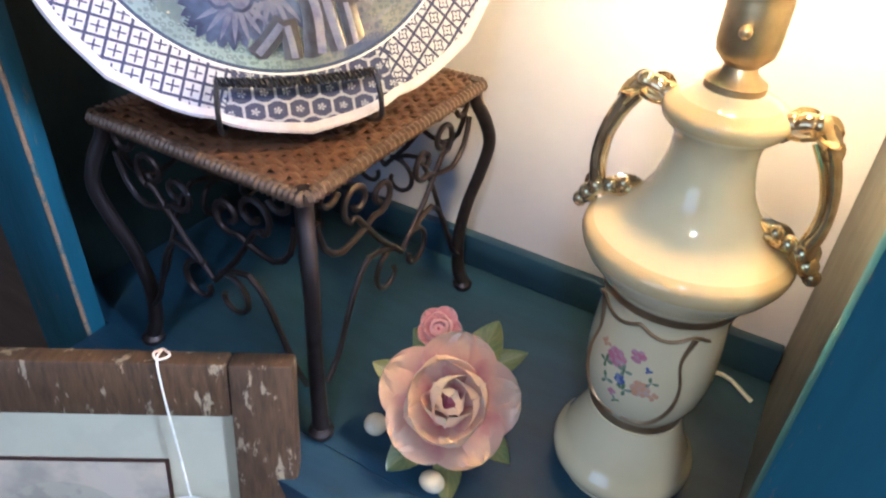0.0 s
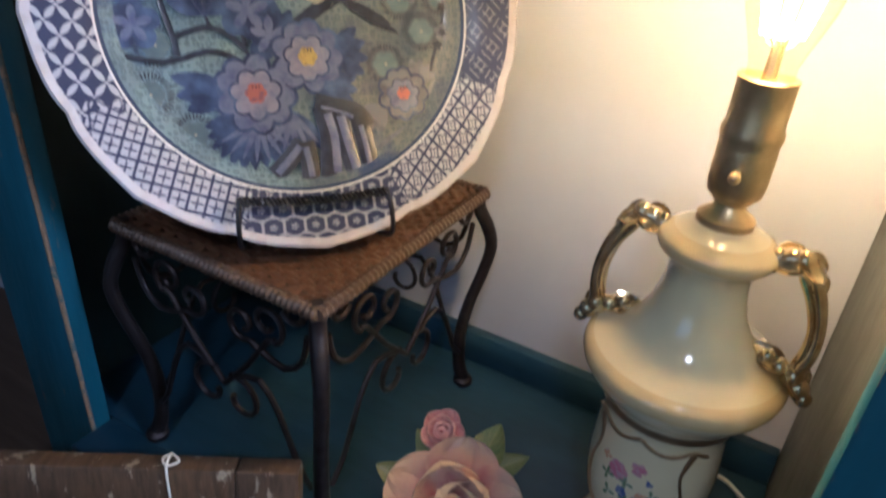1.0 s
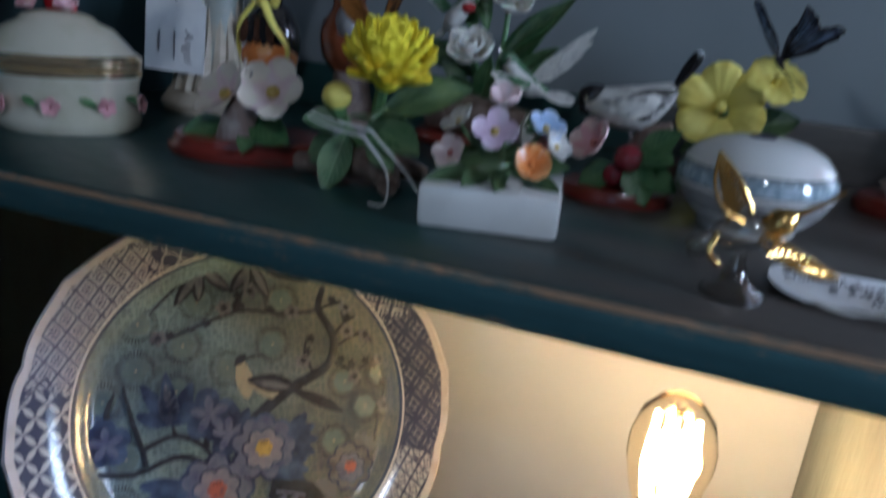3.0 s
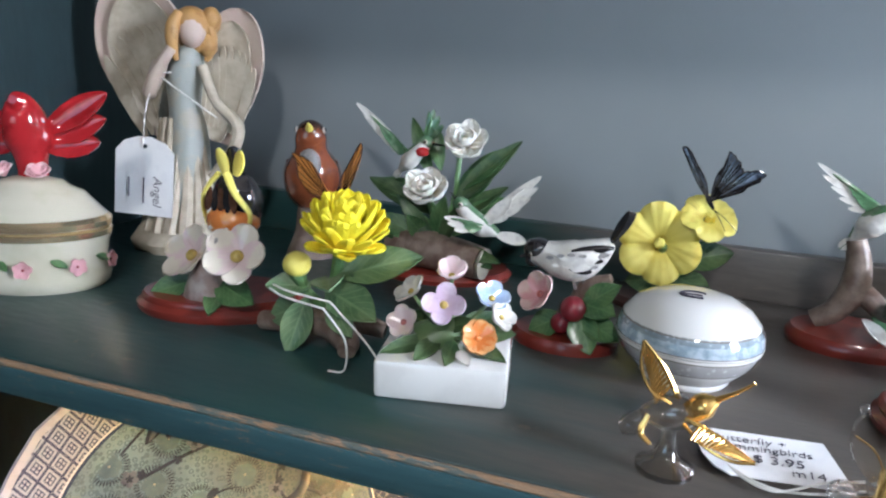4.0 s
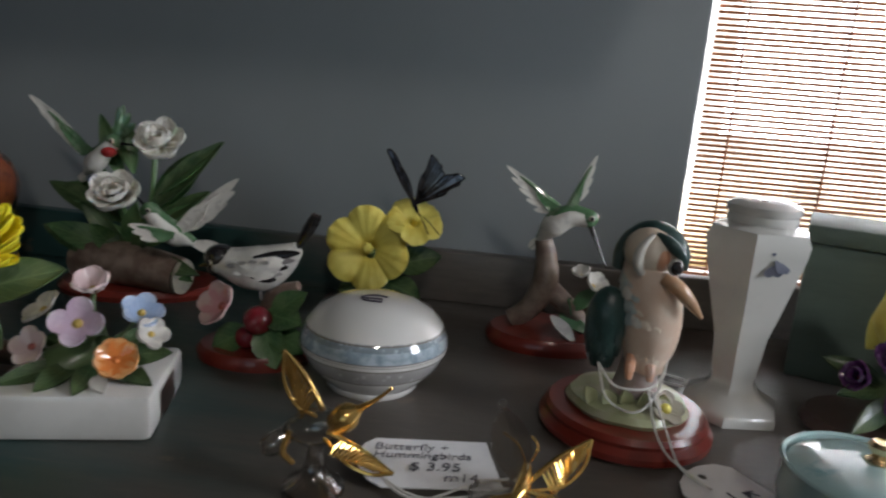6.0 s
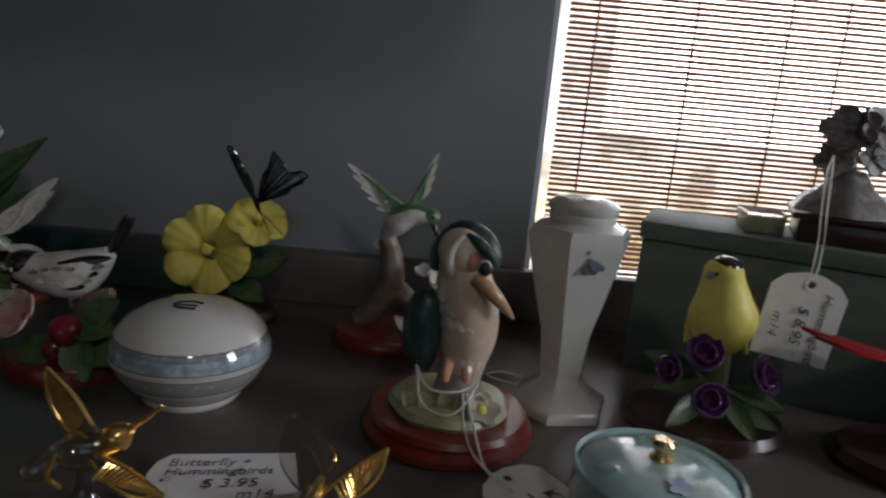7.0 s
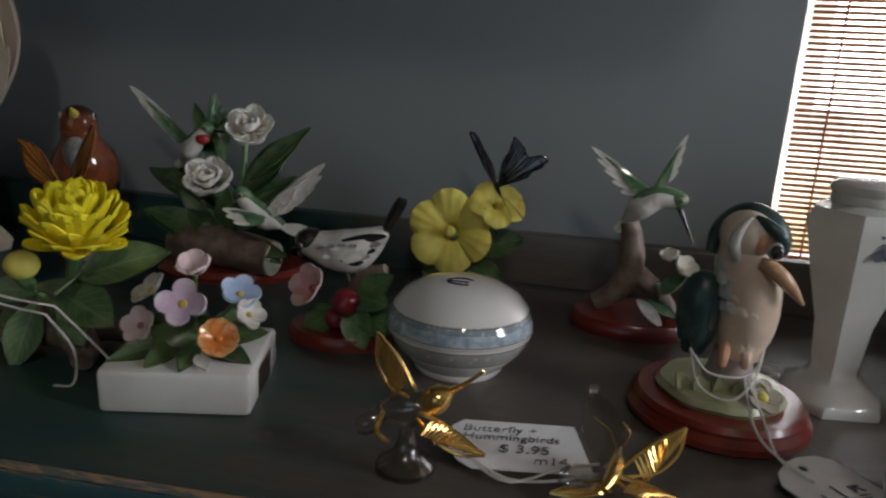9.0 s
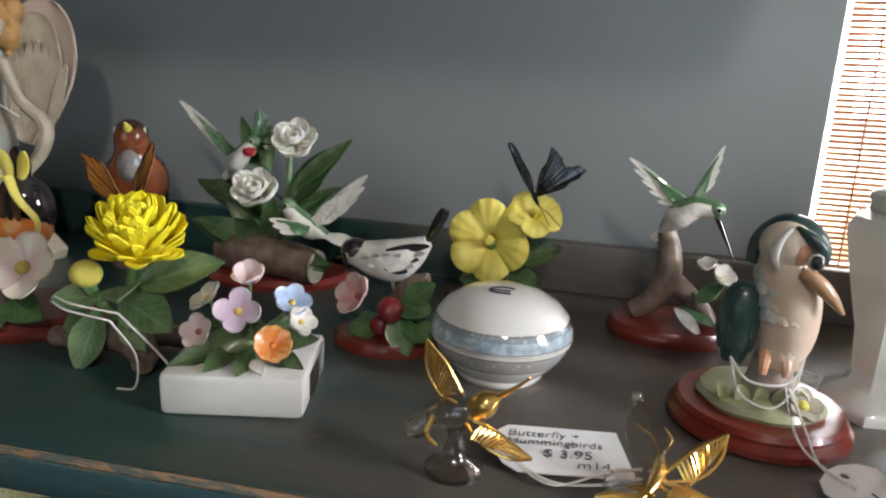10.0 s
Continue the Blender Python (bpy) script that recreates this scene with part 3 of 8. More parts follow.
for k in range(6):
    w = k * 1.05
    loft([(0, 0, 0.428), (0.006 * math.cos(w), 0.006 * math.sin(w), 0.432), (0.0078 * math.cos(w), 0.0078 * math.sin(w), 0.437)], 0.0006, 5, bm, n=2)
    loft([(0, 0, 0.502), (0.006 * math.cos(w), 0.006 * math.sin(w), 0.503), (0.0115 * math.cos(w), 0.0115 * math.sin(w), 0.496)], 0.0006, 5, bm, n=2)
stem = part("stem", bm, "gold", glass)
stem.visible_shadow = False


# ---- wicker stand ----
def wicker_mat(name, a, b):
    n = Net(name)
    col = n.mix(n.ramp(n.noise(160, 4, co=n.stretch(1, 1, 1)), [(0.35, 0.0), (0.7, 1.0)]), a, b)
    col = n.mix(n.ramp(n.noise(12, 3), [(0.4, 0.0), (0.8, 0.5)]), col, tuple(0.4 * c for c in a))
    n.bump(n.noise(300, 3), 0.4, 0.0006)
    return n.set(Base_Color=col, Roughness=0.42)


M["wicker"] = wicker_mat("brown_wicker", (0.075, 0.036, 0.020), (0.135, 0.068, 0.036))
M["wicker_edge"] = wicker_mat("dark_wicker_binding", (0.055, 0.032, 0.022), (0.13, 0.085, 0.058))
SX, SY, SH = 0.104, 0.122, 0.237
stand = thing("plant_stand", (-0.245, -0.172, DECK), "dark wrought-iron scroll stand with a woven wicker top", "stand")


def spiral(cx, cz, r0, r1, a0, a1, n=14):
    return [(cx + (r0 + (r1 - r0) * k / n) * math.cos(radians(a0 + (a1 - a0) * k / n)), cz + (r0 + (r1 - r0) * k / n) * math.sin(radians(a0 + (a1 - a0) * k / n))) for k in range(n + 1)]


bm = bmesh.new()
ny, nx = 34, 26
for k in range(ny):
    y = -SY + (k + 0.5) * 2 * SY / ny
    pts = [(-SX + i * 2 * SX / nx, y, SH - 0.0035 + 0.0016 * (1 if (i + k) % 2 else -1)) for i in range(nx + 1)]
    loft(pts, 0.0032, 6, bm, n=1, flat=0.35)
for k in range(nx):
    x = -SX + (k + 0.5) * 2 * SX / nx
    pts = [(x, -SY + i * 2 * SY / 17, SH - 0.0035 + 0.0012 * (1 if (i + k) % 2 else -1)) for i in range(18)]
    loft(pts, 0.0026, 5, bm, n=1, flat=0.35)
part("woven_top", bm, "wicker", stand, "woven brown wicker top")
part("top_board", box((-SX + 0.003, -SY + 0.003, SH - 0.012), (SX - 0.003, SY - 0.003, SH - 0.0065)), "wicker_edge", stand)
for a, b in (((-SX, -SY), (SX, -SY)), ((SX, -SY), (SX, SY)), ((SX, SY), (-SX, SY)), ((-SX, SY), (-SX, -SY))):
    n = 84
    pts = [(a[0] + (b[0] - a[0]) * k / n, a[1] + (b[1] - a[1]) * k / n, SH - 0.005) for k in range(n + 1)]
    part("edge_binding", loft(pts, [0.0062 if k % 2 else 0.0048 for k in range(n + 1)], 8, n=1), "wicker_edge", stand, "wrapped wicker edge")
for sx in (-1, 1):
    for sy in (-1, 1):
        prof = [(1.0, 0.0), (0.92, 0.0), (0.83, 0.010), (0.73, 0.016), (0.60, 0.010), (0.45, 0.000), (0.28, -0.006), (0.12, -0.004), (0.03, 0.002)]
        pts = [(sx * (SX - 0.004 + 0.75 * o), sy * (SY - 0.004 + 0.75 * o), SH * q) for q, o in prof]
        leg = part("leg", loft(pts, [0.0065, 0.0065, 0.0065, 0.006, 0.006, 0.006, 0.0065, 0.007, 0.0075], 10), "iron", stand)
        part("leg_foot", lathe([(0, 0), (0.0085, 0.0), (0.0105, 0.003), (0.0105, 0.007), (0.007, 0.011), (0, 0.012)], 20, m=Matrix.Translation((pts[-1][0], pts[-1][1], 0))), "iron", leg)


def scroll_side(width, m):
    """Scrolls of flat bar between two legs, in the plane x-z of m."""
    h = width / 2
    for s in (-1, 1):
        curves = [
            [(0.0, 0.118), (s * h * 0.30, 0.150), (s * h * 0.55, 0.185)] + [(s * (h * 0.55) + s * x, 0.200 + z) for x, z in spiral(0, 0, 0.017, 0.005, -60, 330, 16)],
            [(s * h * 0.96, 0.205), (s * h * 0.9, 0.180), (s * h * 0.72, 0.165), (s * h * 0.45, 0.172)] + [(s * h * 0.28 - s * x, 0.190 + z) for x, z in spiral(0, 0, 0.016, 0.005, -120, 260, 16)],
            [(s * h * 0.95, 0.050), (s * h * 0.80, 0.070), (s * h * 0.62, 0.115), (s * h * 0.42, 0.140), (s * h * 0.16, 0.132)] + [(s * h * 0.17 + s * x, 0.108 + z) for x, z in spiral(0, 0, 0.024, 0.007, 110, -190, 16)],
            [(s * x + s * h * 0.84, 0.222 + z) for x, z in spiral(0, 0, 0.012, 0.003, 200, 560, 14)],
        ]
        for c in curves:
            part("scroll", loft([(x, 0.0, z) for x, z in c], 0.0026, 7, n=2, m=m, flat=1.0), "iron", stand)


scroll_side(2 * SX - 0.02, pose(0, -SY + 0.004, 0))
scroll_side(2 * SX - 0.02, pose(0, SY - 0.004, 0))
scroll_side(2 * SY - 0.02, pose(SX - 0.004, 0, 0, 0, 0, 90))
scroll_side(2 * SY - 0.02, pose(-SX + 0.004, 0, 0, 0, 0, 90))


# ---- charger plate ----
def plate_mat():
    n = Net("blue_white_plate")
    x, y, z = n.xyz()
    r = n.math("SQRT", n.math("ADD", n.math("MULTIPLY", x, x), n.math("MULTIPLY", y, y)))
    ang = n.math("MULTIPLY", n.math("ARCTAN2", y, x), 57.29578)

    def lines(v, pitch, width):
        f = n.math("FRACT", n.math("DIVIDE", v, pitch))
        return n.math("LESS_THAN", n.math("ABSOLUTE", n.math("SUBTRACT", f, 0.5)), width)

    def either(*v):
        out = v[0]
        for w in v[1:]:
            out = n.math("MAXIMUM", out, w)
        return out

    def between(lo, hi):
        return n.math("MULTIPLY", n.math("GREATER_THAN", ang, lo), n.math("LESS_THAN", ang, hi))

    d1, d2 = n.math("ADD", x, n.math("MULTIPLY", y, 0.8)), n.math("SUBTRACT", x, n.math("MULTIPLY", y, 0.8))
    d3, d4 = n.math("ADD", n.math("MULTIPLY", x, 0.35), y), n.math("SUBTRACT", x, n.math("MULTIPLY", y, 0.35))

    def cell(v, pitch):
        return n.math("SUBTRACT", n.math("FRACT", n.math("DIVIDE", v, pitch)), 0.5)

    def near(v, at, w):
        return n.math("LESS_THAN", n.math("ABSOLUTE", n.math("SUBTRACT", v, at)), w)

    def biggest(u, v):
        return n.math("MAXIMUM", n.math("ABSOLUTE", u), n.math("ABSOLUTE", v))

    u1, v1 = cell(d1, 0.0160), cell(d2, 0.0160)
    u2, v2 = cell(d3, 0.0130), cell(d4, 0.0130)
    # lattices with small squares, crosses, keys and blossoms
    lattice_a = either(near(biggest(u1, v1), 0.46, 0.035), near(biggest(u1, v1), 0.24, 0.035), n.math("MULTIPLY", n.math("LESS_THAN", n.math("MINIMUM", n.math("ABSOLUTE", u1), n.math("ABSOLUTE", v1)), 0.035), n.math("LESS_THAN", biggest(u1, v1), 0.24)))
    lattice_b = either(near(biggest(u2, v2), 0.46, 0.04), n.math("MULTIPLY", n.math("LESS_THAN", n.math("MINIMUM", n.math("ABSOLUTE", u2), n.math("ABSOLUTE", v2)), 0.05), n.math("LESS_THAN", biggest(u2, v2), 0.34)))
    rr1 = n.math("SQRT", n.math("ADD", n.math("MULTIPLY", u1, u1), n.math("MULTIPLY", v1, v1)))
    star = n.math("ADD", 0.26, n.math("MULTIPLY", 0.07, n.math("COSINE", n.math("MULTIPLY", n.math("ARCTAN2", v1, u1), 4))))
    lattice_c = either(near(biggest(u1, v1), 0.46, 0.04), n.math("LESS_THAN", n.math("ABSOLUTE", n.math("SUBTRACT", rr1, star)), 0.055), n.math("LESS_THAN", rr1, 0.06))
    lattice_d = either(near(biggest(u2, v2), 0.45, 0.06), n.math("MULTIPLY", near(n.math("ABSOLUTE", u2), 0.15, 0.05), n.math("GREATER_THAN", v2, -0.1)), n.math("MULTIPLY", near(n.math("ABSOLUTE", v2), 0.15, 0.05), n.math("LESS_THAN", u2, 0.1)))
    # overlapping circles: pale where two of four corner circles meet
    count = 0.0
    for cx in (-0.5, 0.5):
        for cy in (-0.5, 0.5):
            a, b = n.math("SUBTRACT", u1, cx), n.math("SUBTRACT", v1, cy)
            count = n.math("ADD", count, n.math("LESS_THAN", n.math("SQRT", n.math("ADD", n.math("MULTIPLY", a, a), n.math("MULTIPLY", b, b))), 0.66))
    petals = n.math("SUBTRACT", 1.0, either(n.math("GREATER_THAN", count, 1.5), n.math("LESS_THAN", n.math("ADD", n.math("ABSOLUTE", u1), n.math("ABSOLUTE", v1)), 0.10)))
    # fish scales in rows
    row = n.math("FLOOR", n.math("DIVIDE", r, 0.0085))
    su = n.math("SUBTRACT", n.math("FRACT", n.math("ADD", n.math("DIVIDE", ang, 6.4), n.math("MULTIPLY", row, 0.5))), 0.5)
    sv = n.math("FRACT", n.math("DIVIDE", r, 0.0085))
    arc = n.math("SQRT", n.math("ADD", n.math("MULTIPLY", n.math("MULTIPLY", su, 2.0), n.math("MULTIPLY", su, 2.0)), n.math("MULTIPLY", sv, sv)))
    scales = n.math("SUBTRACT", 1.0, n.math("MULTIPLY", near(arc, 0.92, 0.07), 0.8))
    # hexagon net with five-dot blossoms
    hrow = n.math("FLOOR", n.math("DIVIDE", y, 0.0125))
    hu = cell(n.math("ADD", x, n.math("MULTIPLY", hrow, 0.0075)), 0.0150)
    hv = cell(y, 0.0125)
    hexd = n.math("MAXIMUM", n.math("ABSOLUTE", hu), n.math("ADD", n.math("MULTIPLY", n.math("ABSOLUTE", hu), 0.45), n.math("MULTIPLY", n.math("ABSOLUTE", hv), 0.75)))
    hr = n.math("SQRT", n.math("ADD", n.math("MULTIPLY", hu, hu), n.math("MULTIPLY", hv, hv)))
    bloom = n.math("MULTIPLY", n.math("LESS_THAN", hr, 0.19), n.math("GREATER_THAN", n.math("COSINE", n.math("MULTIPLY", n.math("ARCTAN2", hv, hu), 5)), -0.2))
    hex_in = n.math("SUBTRACT", 1.0, either(n.math("MULTIPLY", n.math("GREATER_THAN", hexd, 0.435), 0.75), n.math("MULTIPLY", bloom, 0.8)))
    # broken diagonal key lines on dark ground
    k1 = n.math("LESS_THAN", n.math("FRACT", n.math("DIVIDE", d2, 0.021)), 0.62)
    k2 = n.math("LESS_THAN", n.math("FRACT", n.math("ADD", n.math("DIVIDE", d1, 0.021), 0.3)), 0.45)
    maze = n.math("SUBTRACT", 1.0, n.math("MULTIPLY", either(n.math("MULTIPLY", lines(d1, 0.0070, 0.075), k1), n.math("MULTIPLY", lines(d2, 0.0070, 0.075), k2)), 0.55))
    ink = n.math("MULTIPLY", between(-23, 24), maze)
    for lo, hi, p in ((24, 67, lattice_d), (67, 116, scales), (116, 165, lattice_a), (-64, -23, lattice_c), (-108, -64, hex_in), (-153, -108, lattice_b)):
        ink = n.math("ADD", ink, n.math("MULTIPLY", between(lo, hi), p))
    behind = n.math("SUBTRACT", 1.0, between(-153, 165))
    ink = n.math("ADD", ink, n.math("MULTIPLY", behind, petals))
    seams = 0.0
    for a in (24, 67, 116, 165, -153, -108, -64, -23):
        wob = n.math("MULTIPLY", n.math("SINE", n.math("MULTIPLY", r, 260)), 3.0)
        s = n.math("LESS_THAN", n.math("ABSOLUTE", n.math("SUBTRACT", n.math("ADD", ang, wob), a)), 0.5)
        seams = n.math("MAXIMUM", seams, s)
    ink = n.math("MAXIMUM", ink, seams)
    inkc = n.mix(n.noise(40, 3), (0.022, 0.028, 0.075), (0.055, 0.062, 0.13))
    rim = n.mix(n.math("MULTIPLY", ink, 0.95), (0.46, 0.47, 0.55), inkc)
    # the middle: pale green ground with wheel flowers and dotted ground, blue wash low to one side
    pebbles = n.math("LESS_THAN", n.math("ABSOLUTE", n.math("SUBTRACT", n.voronoi(210, "F1", 0.5), 0.36)), 0.11)
    # cool daylight at -x and warm bulb light at +x, tinted into the ground
    side = n.ramp(n.math("ADD", n.math("MULTIPLY", x, 4.5), n.noise(9, 3)), [(0.30, 0.0), (0.72, 1.0)])
    ground = n.mix(side, (0.22, 0.31, 0.37), (0.22, 0.23, 0.22))
    ground = n.mix(n.ramp(n.noise(16, 4), [(0.40, 0.0), (0.68, 0.75)]), ground, (0.085, 0.115, 0.17))
    ground = n.mix(n.math("MULTIPLY", pebbles, 0.5), ground, (0.07, 0.10, 0.13))
    wash = n.ramp(n.noise(22, 3, 0.5), [(0.52, 0.0), (0.66, 1.0)])
    low = n.ramp(n.math("MULTIPLY_ADD", n.math("ADD", y, n.math("MULTIPLY", x, 0.5)), -5.0, 0.5), [(0.45, 0.0), (0.75, 1.0)])
    ground = n.mix(n.math("MULTIPLY", n.math("MULTIPLY", wash, low), 0.75), ground, (0.030, 0.055, 0.19))
    col = n.mix(n.math("GREATER_THAN", r, 0.1300), ground, rim)
    line = n.math("LESS_THAN", n.math("ABSOLUTE", n.math("SUBTRACT", r, 0.1300)), 0.0012)
    col = n.mix(line, col, (0.05, 0.07, 0.14))
    line2 = n.math("LESS_THAN", n.math("ABSOLUTE", n.math("SUBTRACT", r, 0.1320)), 0.0007)
    col = n.mix(line2, col, (0.72, 0.72, 0.76))
    n.bump(n.noise(25, 2), 0.03, 0.001)
    return n.set(Base_Color=col, Roughness=0.16, Coat_Weight=0.25, Coat_Roughness=0.05)


M["plate"] = plate_mat()
M["lip"] = glazed("white_lip_glaze", (0.62, 0.60, 0.64), (0.54, 0.51, 0.54), 60, rough=0.2, coat=0.25)
N, UP, RT = Vector((0.675, -0.579, 0.457)), Vector((-0.347, 0.298, 0.889)), Vector((0.651, 0.759, 0.0))
pm = Matrix.Translation((-0.2505, -0.1864, 0.7732)) @ Matrix((RT.normalized(), N.cross(RT).normalized(), N.normalized())).transposed().to_4x4()
plate = tagged(new("charger_plate"), "large scalloped blue and white porcelain plate on a wire easel", "plate")
plate.matrix_world = pm


def scalloped(profile, seg=160):
    bm = bmesh.new()
    rings = []
    for row in profile:
        r, z = row[0], row[1]
        if r == 0:
            rings.append([bm.verts.new((0, 0, z))])
            continue
        k = max(0.0, (r - 0.128) / 0.045)
        ring = []
        for i in range(seg):
            w = 2 * math.pi * i / seg
            tip = abs((math.degrees(w) - 2 + 22.5) % 45 - 22.5)
            q = r * (1 + k * (0.016 * math.exp(-tip / 4.0) - 0.020 * math.exp(-(22.5 - tip) / 3.5) - 0.010))
            ring.append(bm.verts.new((q * math.cos(w), q * math.sin(w), z)))
        rings.append(ring)
    for i, (a, b) in enumerate(zip(rings, rings[1:])):
        for k in range(seg):
            j = (k + 1) % seg
            if len(a) == 1:
                f = bm.faces.new((a[0], b[k], b[j]))
            elif len(b) == 1:
                f = bm.faces.new((a[k], b[0], a[j]))
            else:
                f = bm.faces.new((a[k], b[k], b[j], a[j]))
            f.material_index = profile[i][2]
    return bm


part("dish", scalloped([(0, 0, 0), (0.06, 0.0, 0), (0.116, 0.0, 0), (0.123, 0.004, 0), (0.130, 0.0095, 0), (0.150, 0.0155, 0), (0.166, 0.0195, 1), (0.1715, 0.0212, 1), (0.1735, 0.0195, 1), (0.1715, 0.0165, 1), (0.150, 0.010, 1), (0.125, -0.003, 1), (0.09, -0.006, 1), (0, -0.006, 1)]), ["plate", "lip"], plate)
M["pl_blue"] = glazed("cobalt_wash", (0.012, 0.022, 0.085), (0.085, 0.14, 0.30), 48, 0.40, 0.68, rough=0.35, coat=0.1)
M["pl_slate"] = glazed("slate_wash", (0.012, 0.016, 0.034), (0.032, 0.040, 0.075), 90, 0.4, 0.65, rough=0.35, coat=0.1)
M["pl_pale"] = glazed("pale_blue_wash", (0.15, 0.17, 0.30), (0.07, 0.09, 0.22), 110, 0.42, 0.66, rough=0.35, coat=0.1)
M["pl_lilac"] = glazed("pale_lilac_wash", (0.27, 0.27, 0.38), (0.16, 0.18, 0.30), 110, 0.42, 0.66, rough=0.35, coat=0.1)
M["pl_rose"] = glazed("coral_dab", (0.42, 0.13, 0.11), (0.22, 0.10, 0.14), 200, rough=0.35, coat=0.1)
M["pl_yellow"] = glazed("yellow_dab", (0.55, 0.40, 0.10), (0.36, 0.26, 0.08), 200, rough=0.35, coat=0.1)
M["pl_stone"] = glazed("grey_violet_wash", (0.15, 0.16, 0.21), (0.07, 0.08, 0.13), 60, rough=0.35, coat=0.1)
M["pl_cream"] = glazed("cream_wash", (0.40, 0.37, 0.30), (0.30, 0.28, 0.24), 70, rough=0.35, coat=0.1)


def painted_petals(spots, mat, name, z=0.0011, point=0.5):
    """Flat painted strokes: (x, y, direction in degrees, length, width)."""
    bm = bmesh.new()
    for i, (x, y, a, l, w) in enumerate(spots):
        blade(l, w, thick=0.0003, point=point, m=Matrix.Translation((x + 0.004, y - 0.001, z + 0.00004 * (i % 7))) @ pose(0, 0, 0, 0, 0, a - 90), bm=bm, nu=6, nv=2, base=0.12)
    part(name, bm, mat, plate)


def painted_line(points, w, mat, name="painted_branch", z=0.0010):
    part(name, loft([(x + 0.004, y - 0.001, z) for x, y in points], w, 6, n=3, flat=0.12), mat, plate)


rnd = random.Random(3)
# wheel rosettes on the ground of the picture
M["pl_wheel"] = glazed("green_blue_wash", (0.10, 0.15, 0.19), (0.15, 0.21, 0.23), 90, 0.4, 0.66, rough=0.35, coat=0.1)
for cx, cy in ((-0.084, 0.081), (-0.052, 0.060), (-0.088, 0.045), (-0.019, 0.037), (0.0195, 0.052), (-0.1065, -0.056), (-0.080, -0.085), (0.063, -0.038), (0.078, 0.011), (0.111, 0.014), (-0.113, 0.024),
               (-0.055, -0.104), (0.094, -0.013), (-0.100, -0.022), (-0.060, 0.024), (0.030, 0.088), (0.098, -0.072), (-0.038, 0.094)):
    ticks = [(cx + 0.0105 * math.cos(radians(10 * k)), cy + 0.0105 * math.sin(radians(10 * k)), 10 * k, 0.0056, 0.0011) for k in range(36)]
    painted_petals(ticks, "pl_slate", "painted_wheel", 0.0006)
    painted_petals([(cx, cy, 60 * k, 0.0098, 0.0100) for k in range(6)], "pl_wheel", "wheel_heart", 0.0004, 0.0)
    painted_petals([(cx - 0.001, cy, 0, 0.0022, 0.0020)], "pl_cream", "wheel_dot", 0.0010, 0.0)
# plum branch with twigs and blossoms
painted_line([(-0.014, -0.020), (0.010, 0.000), (0.032, 0.013), (0.052, 0.021), (0.067, 0.030), (0.0726, 0.049), (0.067, 0.065), (0.0612, 0.0777), (0.066, 0.092), (0.0735, 0.1084)], [0.0052, 0.0050, 0.0046, 0.0042, 0.0040, 0.0036, 0.0032, 0.0030, 0.0026, 0.0018], "pl_slate", z=0.0014)
TWIGS = ([(0.061, 0.076), (0.030, 0.077), (0.0, 0.083), (-0.024, 0.079), (-0.058, 0.068), (-0.075, 0.064)], [(0.0635, 0.078), (0.085, 0.082), (0.107, 0.085)], [(0.071, 0.052), (0.090, 0.066), (0.116, 0.070)],
         [(0.072, 0.042), (0.095, 0.052), (0.122, 0.055)], [(0.067, 0.030), (0.080, 0.024), (0.086, 0.0176), (0.100, 0.024), (0.112, 0.028)], [(0.098, -0.045), (0.106, -0.022), (0.114, 0.002)], [(0.052, 0.022), (0.046, 0.038), (0.048, 0.052)],
         [(-0.010, 0.082), (-0.004, 0.096), (0.004, 0.102)], [(0.084, 0.062), (0.082, 0.074), (0.086, 0.082)], [(0.092, 0.052), (0.104, 0.046), (0.112, 0.046)])
for b in TWIGS:
    painted_line(b, [0.0014] * (len(b) - 1) + [0.0007], "pl_slate", z=0.0013)
for i, b in enumerate(TWIGS):
    for k, (cx, cy) in enumerate(smoothed(b, 3)[2::2]):
        cx, cy, a0 = cx + rnd.uniform(-0.004, 0.004), cy + rnd.uniform(-0.005, 0.006), rnd.uniform(0, 72)
        big = (k + i) % 3 == 0
        painted_petals([(cx, cy, a0 + 72 * q, 0.0070 if big else 0.0042, 0.0058 if big else 0.0030) for q in range(5)], "pl_stone" if big else "pl_slate", "painted_blossom", 0.0016, 0.0)
        if big:
            painted_petals([(cx, cy, a0 + 36 + 72 * q, 0.0034, 0.0022) for q in range(5)], "pl_slate", "blossom_heart", 0.0020, 0.2)
# long-tailed bird shape on the branch
painted_petals([(-0.0085, 0.0455, -84, 0.036, 0.0150), (-0.0050, 0.0240, -28, 0.036, 0.0150)], "pl_cream", "painted_breast", 0.0018, 0.2)
painted_petals([(-0.0135, 0.0385, 38, 0.0130, 0.0075), (-0.0040, 0.0255, -17, 0.0420, 0.0165), (0.0290, 0.0125, -31, 0.0540, 0.0085), (0.0270, 0.0140, -27, 0.0480, 0.0075)], "pl_slate", "painted_wing", 0.0022)
painted_petals([(0.0010, 0.0225, -17, 0.0300, 0.0070)], "pl_stone", "painted_wing", 0.0026)
painted_line([(-0.005, 0.0425), (0.004, 0.0438), (0.0150, 0.0430)], [0.0012, 0.0008, 0.0004], "pl_slate", "painted_beak", 0.0022)
